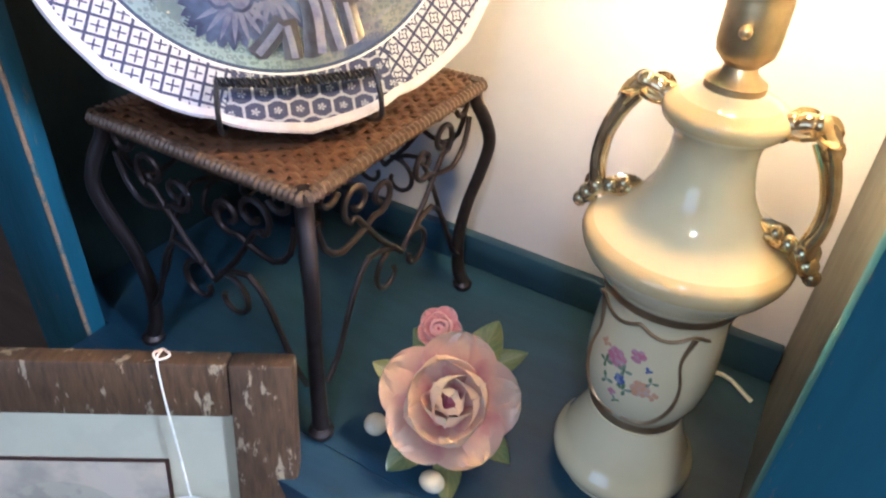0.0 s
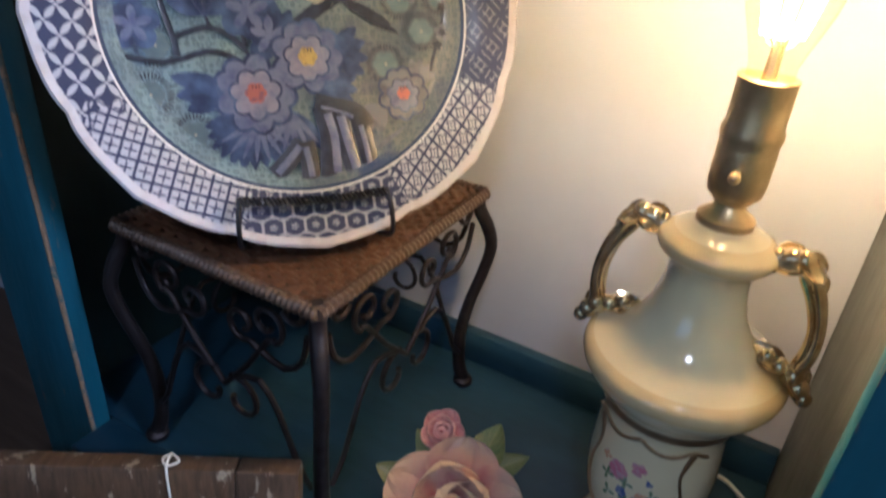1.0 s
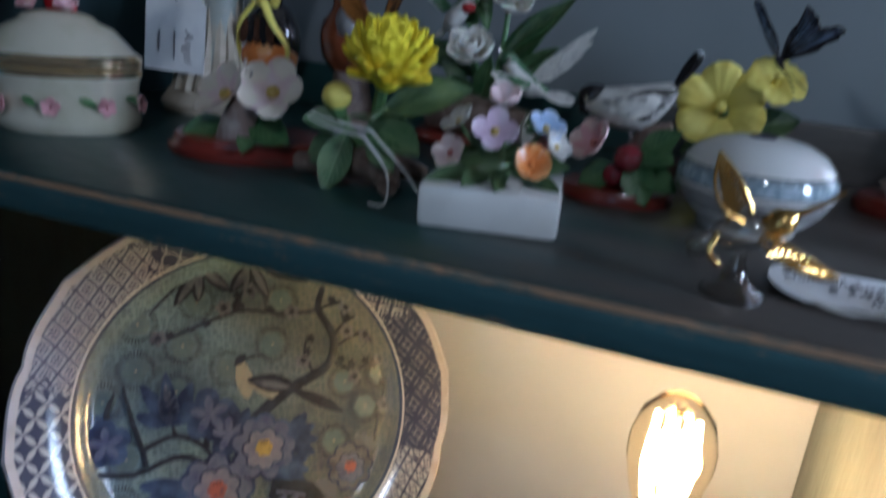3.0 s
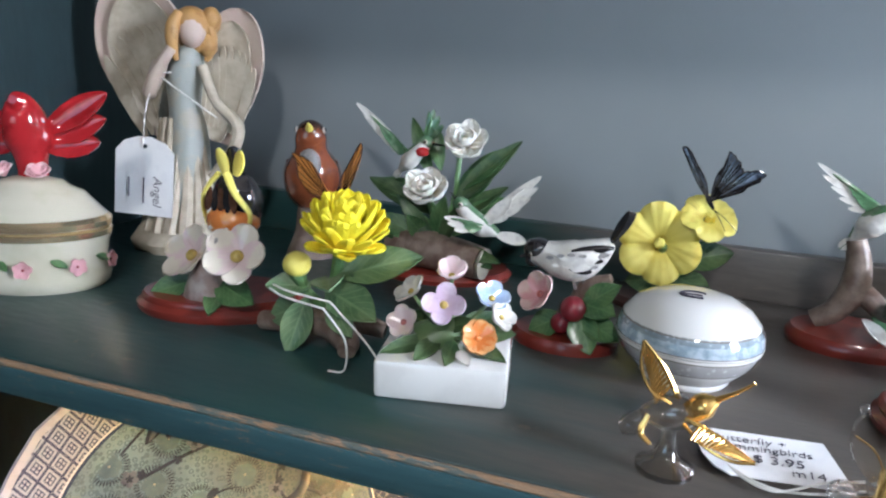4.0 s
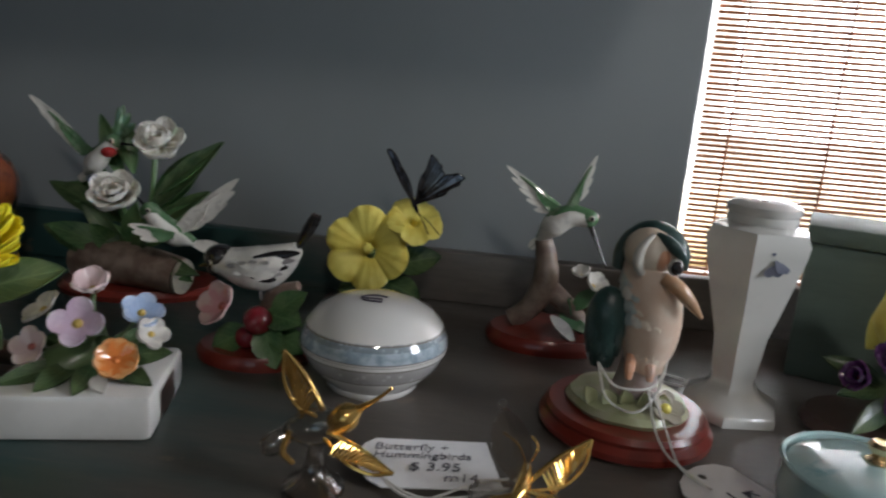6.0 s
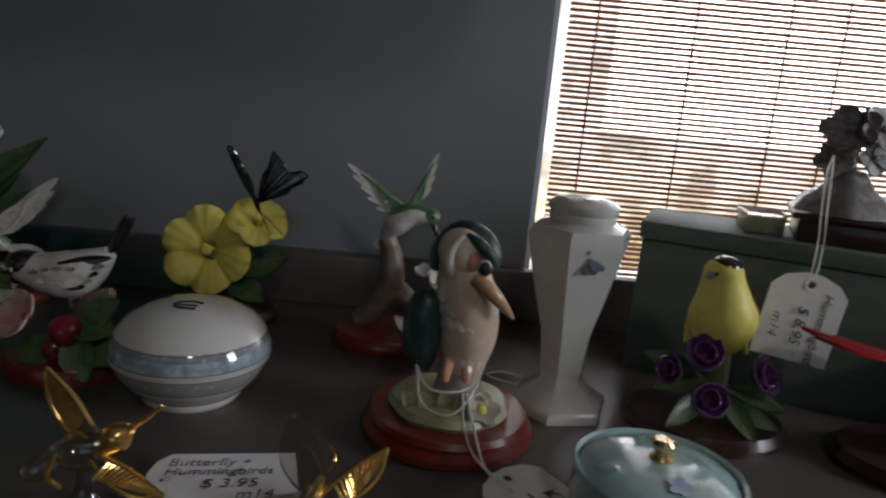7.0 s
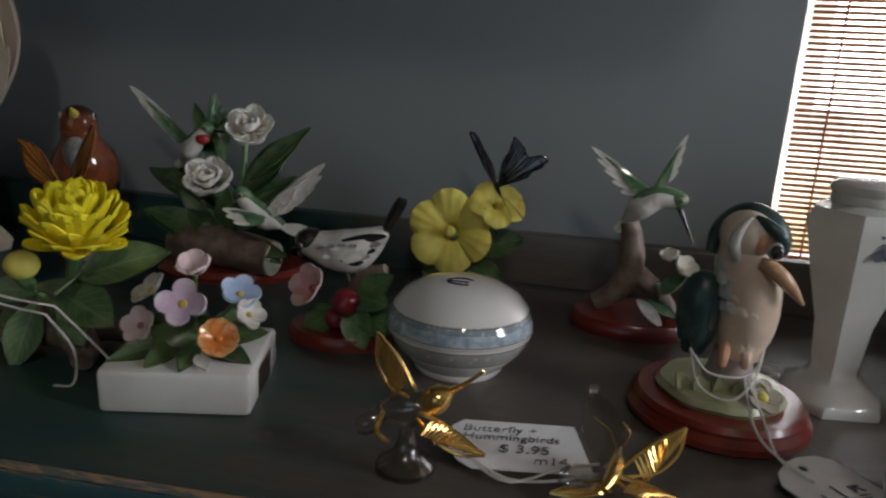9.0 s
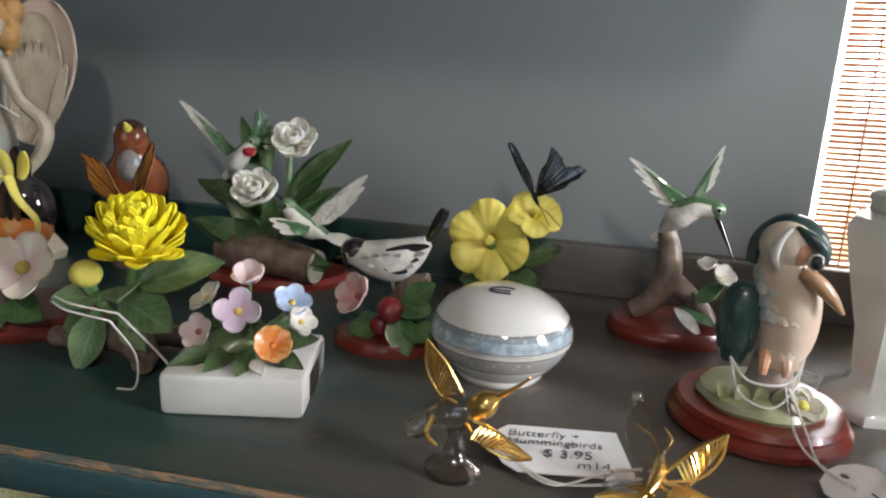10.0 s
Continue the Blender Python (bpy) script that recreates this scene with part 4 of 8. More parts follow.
# hanging leaves at the top
for x, y, a, l in ((-0.034, 0.1205, 232, 0.036), (-0.034, 0.1205, 262, 0.028), (-0.032, 0.1205, 316, 0.030), (0.008, 0.1210, 228, 0.030), (0.008, 0.1215, 290, 0.034), (0.012, 0.1215, 336, 0.048), (0.004, 0.1210, 262, 0.022)):
    painted_petals([(x, y, a, l, 0.0115)], "pl_slate", "painted_leaf", 0.0010, 0.8)
    painted_petals([(x, y, a + 2, l * 0.9, 0.0060)], "pl_stone", "leaf_light", 0.0014, 0.8)
painted_line([(-0.075, 0.088), (-0.055, 0.106), (-0.034, 0.1205), (-0.012, 0.126)], 0.0010, "pl_slate")
# blue stems, bud and leaves
for b in ([(-0.131, -0.027), (-0.095, -0.034), (-0.066, -0.027), (-0.048, -0.032), (-0.038, -0.042)], [(-0.088, -0.017), (-0.064, -0.010), (-0.045, -0.020), (-0.034, -0.036)], [(-0.086, -0.030), (-0.0879, -0.0167), (-0.093, 0.004), (-0.098, 0.034)],
          [(-0.112, 0.004), (-0.110, 0.018), (-0.104, 0.030)], [(-0.062, -0.012), (-0.065, -0.002)], [(-0.040, -0.024), (-0.040, -0.010), (-0.034, 0.0)]):
    painted_line(b, [0.0021] * (len(b) - 1) + [0.0009], "pl_slate", z=0.0020)
for cx, cy, a, l, w, mat in ((-0.064, -0.002, 62, 0.036, 0.014, "pl_blue"), (-0.066, -0.002, 118, 0.040, 0.013, "pl_blue"), (-0.065, -0.003, 92, 0.044, 0.012, "pl_blue"), (-0.062, -0.002, 34, 0.030, 0.013, "pl_blue"), (-0.068, -0.002, 150, 0.026, 0.012, "pl_blue"),
                             (-0.065, -0.002, 80, 0.024, 0.009, "pl_pale"), (-0.066, -0.002, 104, 0.026, 0.009, "pl_pale"), (-0.066, 0.006, 92, 0.026, 0.007, "pl_lilac")):
    painted_petals([(cx, cy, a, l, w)], mat, "painted_bud", 0.0024, 0.6)
for cx, cy, rr in ((-0.1130, -0.0080, 0.019), (-0.0360, 0.0020, 0.022), (-0.022, -0.016, 0.020)):
    painted_petals([(cx, cy, 18 + 72 * k + rnd.uniform(-10, 10), rr, rr * 0.95) for k in range(5)], "pl_blue", "painted_flower", 0.0022, 0.0)
    painted_petals([(cx, cy, 18 + 72 * k, rr * 0.7, rr * 0.35) for k in range(5)], "pl_pale", "petal_light", 0.0026, 0.2)
painted_petals([(-0.050, -0.055, 165 + 18 * k, 0.044 - 0.004 * k, 0.016) for k in range(3)] + [(-0.018, -0.020, 60 + 24 * k, 0.026, 0.012) for k in range(5)] + [(0.020, -0.030, -30 + 24 * k, 0.030, 0.013) for k in range(4)] + [(0.010, -0.052, -50 + 20 * k, 0.030, 0.013) for k in range(4)], "pl_blue", "painted_leaf", 0.0014)
painted_petals([(-0.040, -0.074, 190 + 13 * k, 0.040 - 0.0012 * abs(k - 5), 0.013) for k in range(12)], "pl_blue", "painted_leaf", 0.0018, 0.7)
painted_petals([(-0.014, -0.070, 225 + 14 * k, 0.040, 0.014) for k in range(7)], "pl_blue", "painted_leaf", 0.0020, 0.7)
painted_petals([(-0.036, -0.078, 205 + 19 * k, 0.030, 0.004) for k in range(8)] + [(-0.012, -0.072, 236 + 18 * k, 0.030, 0.004) for k in range(5)], "pl_pale", "leaf_vein", 0.0024, 0.8)
# peonies: dark-edged outer petals, pale inner ones, a coloured heart
for cx, cy, rr, outer, inner, heart in ((-0.0357, -0.0575, 0.029, "pl_pale", "pl_lilac", "pl_rose"), (0.0038, -0.0320, 0.027, "pl_pale", "pl_lilac", "pl_yellow"), (0.0745, -0.0610, 0.020, "pl_stone", "pl_pale", "pl_rose")):
    turns = [40 * k + rnd.uniform(-8, 8) for k in range(9)]
    painted_petals([(cx, cy, a, rr * 1.06, rr * 0.80) for a in turns], "pl_blue", "peony_edge", 0.0028, 0.0)
    painted_petals([(cx, cy, a, rr * 0.97, rr * 0.62) for a in turns], outer, "peony_petal", 0.0032, 0.0)
    painted_petals([(cx, cy - 0.001, 51 * k + 15, rr * 0.68, rr * 0.56) for k in range(7)], "pl_blue", "peony_edge", 0.0036, 0.0)
    painted_petals([(cx, cy - 0.001, 51 * k + 15, rr * 0.62, rr * 0.46) for k in range(7)], inner, "peony_petal", 0.0040, 0.0)
    painted_petals([(cx, cy, 60 * k, rr * 0.27, rr * 0.25) for k in range(6)], heart, "peony_heart", 0.0044, 0.0)
    painted_petals([(cx + 0.0026 * k, cy + 0.003, 80 + 10 * k, 0.0030, 0.0010) for k in (-1, 0, 1)], "pl_slate", "peony_stamen", 0.0048)
painted_petals([(0.088, -0.078, 40 + 22 * k, 0.032, 0.009) for k in range(5)] + [(0.060, -0.070, 190 + 20 * k, 0.022, 0.010) for k in range(4)] + [(0.086, -0.052, 20 + 26 * k, 0.018, 0.009) for k in range(4)], "pl_stone", "painted_leaf", 0.0014)
# garden rocks with dark outlines
for pts, w in (([(0.006, -0.066), (0.022, -0.070), (0.036, -0.074), (0.044, -0.086)], 0.0075), ([(0.010, -0.068), (0.014, -0.090), (0.012, -0.122)], 0.0068), ([(0.038, -0.078), (0.042, -0.100), (0.045, -0.121)], 0.0068), ([(0.024, -0.074), (0.026, -0.096), (0.032, -0.121)], 0.0064),
               ([(-0.006, -0.094), (-0.016, -0.106), (-0.028, -0.117)], 0.0068), ([(-0.004, -0.094), (-0.002, -0.108), (-0.002, -0.123)], 0.0066)):
    painted_line(pts, w, "pl_slate", "painted_rock", 0.0030)
for pts, w in (([(0.014, -0.074), (0.018, -0.092), (0.018, -0.118)], 0.0034), ([(0.024, -0.076), (0.028, -0.096), (0.033, -0.118)], 0.0034), ([(0.039, -0.084), (0.042, -0.102), (0.044, -0.118)], 0.0026), ([(-0.008, -0.097), (-0.016, -0.106), (-0.026, -0.116)], 0.0030), ([(-0.004, -0.098), (-0.002, -0.110), (-0.001, -0.120)], 0.0028), ([(0.010, -0.069), (0.024, -0.073), (0.034, -0.077)], 0.0020)):
    painted_line(pts, w, "pl_pale", "rock_light", 0.0036)
painted_petals([(0.036, -0.112, 4 + 9 * k, 0.060, 0.008) for k in range(4)], "pl_stone", "painted_shore", 0.0008, 0.6)

easel = tagged(new("plate_easel"), "black twisted wire plate easel holding the charger", "easel")
easel.matrix_world = pm


def twist(a, b, r=0.0021, turns=16):
    bm = bmesh.new()
    a, b = Vector(a), Vector(b)
    n = turns * 6
    for s in (0, math.pi):
        pts = []
        for k in range(n + 1):
            w = 2 * math.pi * turns * k / n + s
            p = a.lerp(b, k / n)
            sag = -0.003 * math.sin(math.pi * k / n)
            pts.append((p.x, p.y + r * math.cos(w) + sag, p.z + r * math.sin(w)))
        loft(pts, r * 0.75, 5, bm, n=1)
    return bm


part("front_bar", twist((-0.052, -0.136, 0.030), (0.052, -0.136, 0.030)), "black_wire", easel)
for s in (-1, 1):
    part("hook", loft([(s * 0.052, -0.134, 0.030), (s * 0.054, -0.150, 0.032), (s * 0.054, -0.166, 0.028), (s * 0.052, -0.168, 0.010), (s * 0.05, -0.160, -0.006), (s * 0.045, -0.10, -0.012), (s * 0.02, 0.04, -0.012)], 0.0019, 7), "black_wire", easel)
part("back_leg", loft([(0, 0.04, -0.012), (0, -0.03, -0.045), (0, -0.11, -0.075)], 0.0019, 7), "black_wire", easel)


# ---- porcelain rose ----
def petal_mat(name, tip, heart, rim=0.82, sides=1.0):
    """Porcelain petals: pale rims, deeper towards the root of each petal."""
    n = Net(name)
    out = n.math("MAXIMUM", n.attr("along"), n.math("MULTIPLY", n.math("ABSOLUTE", n.attr("across")), sides))
    f = n.math("ADD", out, n.math("MULTIPLY", n.math("SUBTRACT", n.noise(70, 3), 0.5), 0.35))
    col = n.ramp(f, [(0.30, heart), (0.66, tuple(0.6 * a + 0.4 * b for a, b in zip(tip, heart))), (rim + 0.12, tip)])
    n.bump(n.noise(120, 3), 0.15, 0.0006)
    return n.set(Base_Color=col, Roughness=0.3, Coat_Weight=0.35, Coat_Roughness=0.15, Subsurface_Weight=0.1)


M["rose_big"] = petal_mat("pink_rose_petals", (0.78, 0.60, 0.45), (0.42, 0.11, 0.17), 0.90, 0.6)
M["rose_bud"] = petal_mat("deep_pink_petals", (0.70, 0.40, 0.42), (0.42, 0.09, 0.15))
def leaf_mat(name, dark, light, scale):
    """Painted leaves: a pale midrib, side veins and mottled green."""
    n = Net(name)
    mottle = n.ramp(n.noise(scale, 4, 0.65), [(0.36, 0.0), (0.66, 1.0)])
    side = n.math("ABSOLUTE", n.attr("across"))
    rib = n.math("SUBTRACT", 1.0, n.math("MINIMUM", 1.0, n.math("DIVIDE", side, 0.12)))
    twig = n.math("SINE", n.math("MULTIPLY", n.math("SUBTRACT", n.attr("along"), n.math("MULTIPLY", side, 0.35)), 42))
    vein = n.math("MAXIMUM", rib, n.math("MULTIPLY", n.ramp(twig, [(0.78, 0.0), (0.98, 1.0)]), 0.6))
    col = n.mix(n.math("MULTIPLY", vein, 0.45), n.mix(mottle, dark, light), tuple(1.5 * c for c in light))
    n.bump(n.math("SUBTRACT", n.noise(scale * 4, 3), n.math("MULTIPLY", vein, 0.8)), 0.35, 0.0008)
    return n.set(Base_Color=col, Roughness=0.42, Coat_Weight=0.15, Coat_Roughness=0.1)


M["leaf_pale"] = leaf_mat("pale_green_leaf", (0.13, 0.19, 0.08), (0.26, 0.25, 0.10), 45)
M["leaf"] = leaf_mat("green_porcelain_leaf", (0.030, 0.100, 0.032), (0.12, 0.21, 0.08), 60)
M["leaf_dark"] = leaf_mat("dark_green_leaf", (0.022, 0.062, 0.022), (0.10, 0.15, 0.06), 70)



def rose_bloom(name, m, r, mat, parent, rows=((5, 12, 1.0, 0.30), (5, 38, 0.86, 0.40), (4, 62, 0.66, 0.5), (3, 80, 0.46, 0.7)), wide=1.08):
    """A rose of rings of cupped petals; its petals are pieces of their own, placed round the bloom."""
    holder = part(name, ball(r * 0.18, (0, 0, r * 0.1), (1, 1, 1.3)), mat, parent)
    holder.matrix_basis = m
    for i, (n, tilt, length, cup) in enumerate(rows):
        for k, pm_ in enumerate(ring_of(n, tilt, (0, 0, r * 0.03 * i), 31 * i)):
            pm_ = pm_ @ pose(0, 0, 0, rnd.uniform(-7, 7), rnd.uniform(-6, 6), rnd.uniform(-7, 7))
            bm = blade(r * length * rnd.uniform(0.93, 1.07), r * length * wide, bend=0.30 - 0.13 * i, cup=cup * 0.55, point=0.12, thick=0.0018, m=pm_ @ Matrix.Translation((0, r * (0.03 if i else 0.06), 0)), ruffle=0.045, nu=8, nv=8, base=0.35)
            part("petal", bm, mat, holder)
    bm = loft([(0, 0, 0), (0.02 * r, 0, r * 0.3), (0, 0.03 * r, r * 0.52)], [r * 0.16, r * 0.20, r * 0.05], 10)
    part("heart", bm, mat, holder)
    return holder


def leaf(parent, at, to, width, mat="leaf", spin=0.0, bend=-0.12, cup=0.12, point=0.75, thick=0.0011, name="leaf"):
    at, to = Vector(at), Vector(to)
    bm = blade((to - at).length * 1.08, width * 1.0, bend, cup, point, thick, m=aim(at, to - at, spin + rnd.uniform(-18, 18), (0.1, -0.75, 0.65)), nu=8, nv=6, base=0.15)
    return part(name, bm, mat, parent)


def flower(parent, at, face, r, mat, n=5, tilt=25, wide=0.95, cup=0.12, notch=0.0, heart="pl_yellow", heart_r=0.16, ruffle=0.0, name="flower", start=0, bend=0.0, layers=1):
    """An open blossom: a heart with petals, each a piece of its own."""
    holder = part(name, ball(r * heart_r, (0, 0, r * 0.12), (1, 1, 0.8), seg=10, rings=6), heart, parent)
    turn = Vector((0, 0, 1)).rotation_difference(Vector(face)).to_matrix().to_4x4()
    holder.matrix_basis = Matrix.Translation(at) @ turn @ pose(0, 0, 0, 0, 0, start)
    for layer in range(layers):
        q = 1 - 0.2 * layer
        first = None
        for pm_ in ring_of(n, 0, start=layer * 180 / n):
            if first is None:
                first = part("petal", blade(r * q, r * q * wide, bend, cup, 0.0, 0.0011, notch, ruffle, m=pose(0, 0, 0, tilt + 18 * layer, 0, 0) @ Matrix.Translation((0, r * 0.04, 0)), nu=7, nv=6, base=0.3), mat, holder)
                ob = first
            else:
                ob = new("petal", first.data)
                ob.parent = holder
            ob.matrix_basis = pm_ @ pose(0, 0, 0, rnd.uniform(-4, 4), rnd.uniform(-3, 3), rnd.uniform(-4, 4))
    return holder


def bird(parent, m, size, mats, folded=True, tail=(0.42, 0.16, 8), plump=1.0, beak=0.14, beak_drop=0.0, cap=True, breast=False, name="bird"):
    """A porcelain bird as one mesh that looks along +x of m: mats are breast, back, cap, beak, eye, eye ring and wing tip."""
    bm = bmesh.new()
    s = m @ Matrix.Diagonal((size, size, size, 1))
    loft([(-0.47, 0, 0.03), (-0.32, 0, 0.0), (-0.08, 0, -0.03), (0.13, 0, 0.02), (0.27, 0, 0.12), (0.37, 0, 0.19), (0.46, 0, 0.19), (0.51, 0, 0.18)],
         [0.05, 0.13 * plump, 0.205 * plump, 0.20 * plump, 0.145, 0.135, 0.10, 0.02], 16, bm, 0, m=s)
    loft([(-0.49, 0, 0.05), (-0.32, 0, 0.045), (-0.08, 0, 0.03), (0.12, 0, 0.075), (0.25, 0, 0.16), (0.32, 0, 0.22)],
         [0.05, 0.118 * plump, 0.188 * plump, 0.178 * plump, 0.125, 0.09], 16, bm, 1, m=s)
    if cap:
        ball(0.134, (0.37, 0, 0.215), (1.06, 0.98, 0.92), bm, 2, m=s)
    if breast:
        ball(0.15, (0.20, 0, 0.02), (0.95, 1.06, 1.1), bm, 0, m=s)
    loft([(0.47, 0, 0.19), (0.47 + beak * 0.5, 0, 0.18 - beak_drop * 0.4), (0.47 + beak, 0, 0.17 - beak_drop)], [0.042, 0.026, 0.004], 8, bm, 3, m=s)
    for q in (-1, 1):
        ball(0.028, (0.425, q * 0.115, 0.225), (1, 0.6, 1), bm, 5, 10, 7, m=s)
        ball(0.021, (0.428, q * 0.123, 0.226), (1, 0.6, 1), bm, 4, 10, 7, m=s)
        if folded:
            for k, (l, w, z) in enumerate(((0.60, 0.20, 0.075), (0.48, 0.17, 0.035), (0.36, 0.15, 0.0))):
                wm = s @ aim((0.16 - 0.03 * k, q * (0.185 * plump + 0.004 * k), z), (-1, -q * 0.14, -0.06 - 0.10 * k), q * 78)
                blade(l, w, 0.0, -0.10, 0.7, 0.02, m=wm, bm=bm, mi=1 if k != 1 else 6, nu=6, nv=4)
    l, w, lift = tail
    for k in (-1, 0, 1):
        blade(l, w, 0.02, -0.05, 0.1, 0.02, m=s @ aim((-0.42, 0.01 * k, 0.05 + 0.012 * (1 - abs(k))), (-1, 0.10 * k, math.tan(radians(lift)))), bm=bm, mi=1, nu=5, nv=4)
    return part(name, bm, mats, parent)


def fan_wing(parent, root, outline, mat, edge, tilt=0.0, fine=1.0, name="wing"):
    """A thin butterfly wing: a scalloped sheet with a dark rim and veins that run out from its root; points are x and z, tilt leans it back."""
    bm, rim = bmesh.new(), []
    root = Vector(root)

    def place(p, off=0.0):
        return Vector((p[0], root.y + tilt * (p[1] - root.z) - off, p[1]))

    layers = []
    for off in (0.0, -0.0007):
        middle = bm.verts.new(place((root.x, root.z), off))
        ring = [bm.verts.new(place(p, off)) for p in outline]
        half = [bm.verts.new((middle.co + v.co) / 2 + Vector((0, -0.0008, 0))) for v in ring]
        layers.append((middle, half, ring))
    for k, (middle, half, ring) in enumerate(layers):
        for i in range(len(ring) - 1):
            bm.faces.new((middle, half[i], half[i + 1])), bm.faces.new((half[i], ring[i], ring[i + 1], half[i + 1]))
    for i in range(len(outline) - 1):
        bm.faces.new((layers[0][2][i], layers[0][2][i + 1], layers[1][2][i + 1], layers[1][2][i]))
    loft([place((root.x, root.z), 0.0006)] + [place(p, 0.0004) for p in outline] + [place((root.x, root.z), 0.0006)], 0.0006 * fine, 6, bm, 1, n=2)
    for p in outline[1:-1]:
        loft([place((root.x, root.z), 0.0006), place(((root.x + p[0]) / 2, (root.z + p[1]) / 2), 0.0016), place(p, 0.0006)], 0.0004 * fine, 5, bm, 1, n=2)
    return part(name, bm, [mat, edge], parent)


def feathered_wing(parent, root, tips, width, mats, name="wing"):
    """A raised wing: long feathers that spread from one shoulder, shorter coverts over their roots."""
    bm, root = bmesh.new(), Vector(root)
    for k, tip in enumerate(tips):
        along = Vector(tip) - root
        blade(along.length, width, 0.05, 0.05, 0.25, 0.0009, m=aim(root + Vector((0, -0.0006 * k, 0)), along, 0, (0.1, -1, 0.2)), bm=bm, mi=0, nu=7, nv=4)
        blade(along.length * 0.5, width * 1.1, 0.05, 0.10, 0.2, 0.0012, m=aim(root + Vector((0, -0.0014 - 0.0006 * k, 0)), along, 0, (0.1, -1, 0.2)), bm=bm, mi=1, nu=5, nv=4)
    lead = Vector(tips[0]) - root
    loft([root, root + lead * 0.45 + Vector((0, -0.001, 0.001)), root + lead * 0.92], [0.0026, 0.0016, 0.0006], 8, bm, 1)
    return part(name, bm, mats, parent)


def hummingbird(parent, tail, belly, neck, head, beak, size, mats, eye_side=-1):
    """A slim porcelain bird: mats are breast, back, beak, eye ring, eye."""
    tail, belly, neck, head, beak = (Vector(p) for p in (tail, belly, neck, head, beak))
    up = Vector((0, 0.25, 1)) * size
    bm = loft([tail, tail.lerp(belly, 0.5), belly, neck, head], [size * 0.25, size * 0.75, size * 1.15, size * 0.95, size * 0.8], 14, mi=0)
    loft([tail + up * 0.2, belly + up * 0.42, neck + up * 0.36, head + up * 0.22], [size * 0.3, size * 0.95, size * 0.82, size * 0.78], 14, bm, 1)
    ball(size * 0.92, head + up * 0.12, (1.08, 0.96, 0.95), bm, 1, 14, 10)
    aim_at = (beak - head).normalized()
    loft([head + aim_at * size * 0.7, head.lerp(beak, 0.55), beak], [size * 0.24, size * 0.15, size * 0.06], 8, bm, 2)
    e = head + Vector((size * 0.25, eye_side * size * 0.80, size * 0.22))
    ball(size * 0.30, e, (1, 0.6, 1), bm, 3, 10, 7), ball(size * 0.20, e + Vector((0, eye_side * size * 0.14, 0)), (1, 0.6, 1), bm, 4, 10, 7)
    for k in (-1, 0, 1):
        out = tail - belly
        blade(out.length * 0.75, size * 0.9, 0.02, -0.05, 0.15, 0.0010, m=aim(tail - out * 0.15, out + Vector((0, 0, 0.12 * k * out.length)), 0, (0, -1, 0.3)), bm=bm, mi=0 if k else 1, nu=5, nv=4)
    return part("bird", bm, mats, parent)


def trumpet(parent, at, face, r, mat, lobes=6, start=0.0, flare=0.12, deep=0.5):
    """A hibiscus-like bloom: one ruffled, lobed bell with a stamen, its petals fused at the throat."""
    bm = bmesh.new()
    seg, rows = 72, [(0.06, -deep), (0.12, -0.62 * deep), (0.24, -0.26 * deep), (0.45, -0.06), (0.68, 0.02), (0.88, 0.03), (1.0, -0.02)]
    for side in (0, 1):
        rings = []
        for q, h in rows:
            ring = []
            for k in range(seg):
                w = 2 * math.pi * k / seg
                lobe = abs(math.sin(lobes * w / 2)) ** 0.7
                rad = r * q * (1 - 0.13 * q * q * (1 - lobe))
                z = r * (h + flare * q * q * (lobe - 0.5) + 0.030 * q * q * math.sin(lobes * 3.5 * w + q * 3) - 0.05 * q * (1 - lobe)) - 0.0011 * side
                ring.append(bm.verts.new((rad * math.cos(w), rad * math.sin(w), z)))
            rings.append(ring)
        for a, b in zip(rings, rings[1:]):
            for k in range(seg):
                j = (k + 1) % seg
                bm.faces.new((a[k], a[j], b[j], b[k]))
        if side == 0:
            rim = rings[-1]
        else:
            for k in range(seg):
                j = (k + 1) % seg
                bm.faces.new((rim[k], rim[j], rings[-1][j], rings[-1][k]))
    bloom = part("bloom", bm, mat, parent)
    bloom.matrix_basis = Matrix.Translation(at) @ Vector((0, 0, 1)).rotation_difference(Vector(face)).to_matrix().to_4x4() @ pose(0, 0, 0, 0, 0, start)
    st = loft([(0, 0, -deep * r), (0, 0, -0.1 * r), (0.02 * r, 0, 0.14 * r)], [0.09 * r, 0.10 * r, 0.07 * r], 10)
    for k in range(8):
        ball(0.05 * r, (0.09 * r * math.cos(k * 0.8), 0.09 * r * math.sin(k * 0.8), (0.02 + 0.025 * (k % 3)) * r), bm=st, seg=7, rings=5)
    part("stamen", st, mat, bloom)
    return bloom


def lettering(parent, m, text, size, mat="ink", name="writing"):
    curve = bpy.data.curves.new(name, "FONT")
    curve.shear, curve.offset = 0.25, -0.0001
    curve.body, curve.size, curve.extrude, curve.align_x, curve.align_y = text, size, 0.00012, "CENTER", "CENTER"
    tmp = new("tmp", curve)
    bpy.context.view_layer.update()
    data = bpy.data.meshes.new_from_object(tmp.evaluated_get(bpy.context.evaluated_depsgraph_get()))
    bpy.data.objects.remove(tmp)
    data.materials.clear()
    data.materials.append(M[mat])
    ob = new(name, data)
    ob.parent, ob.matrix_basis = parent, m
    return ob


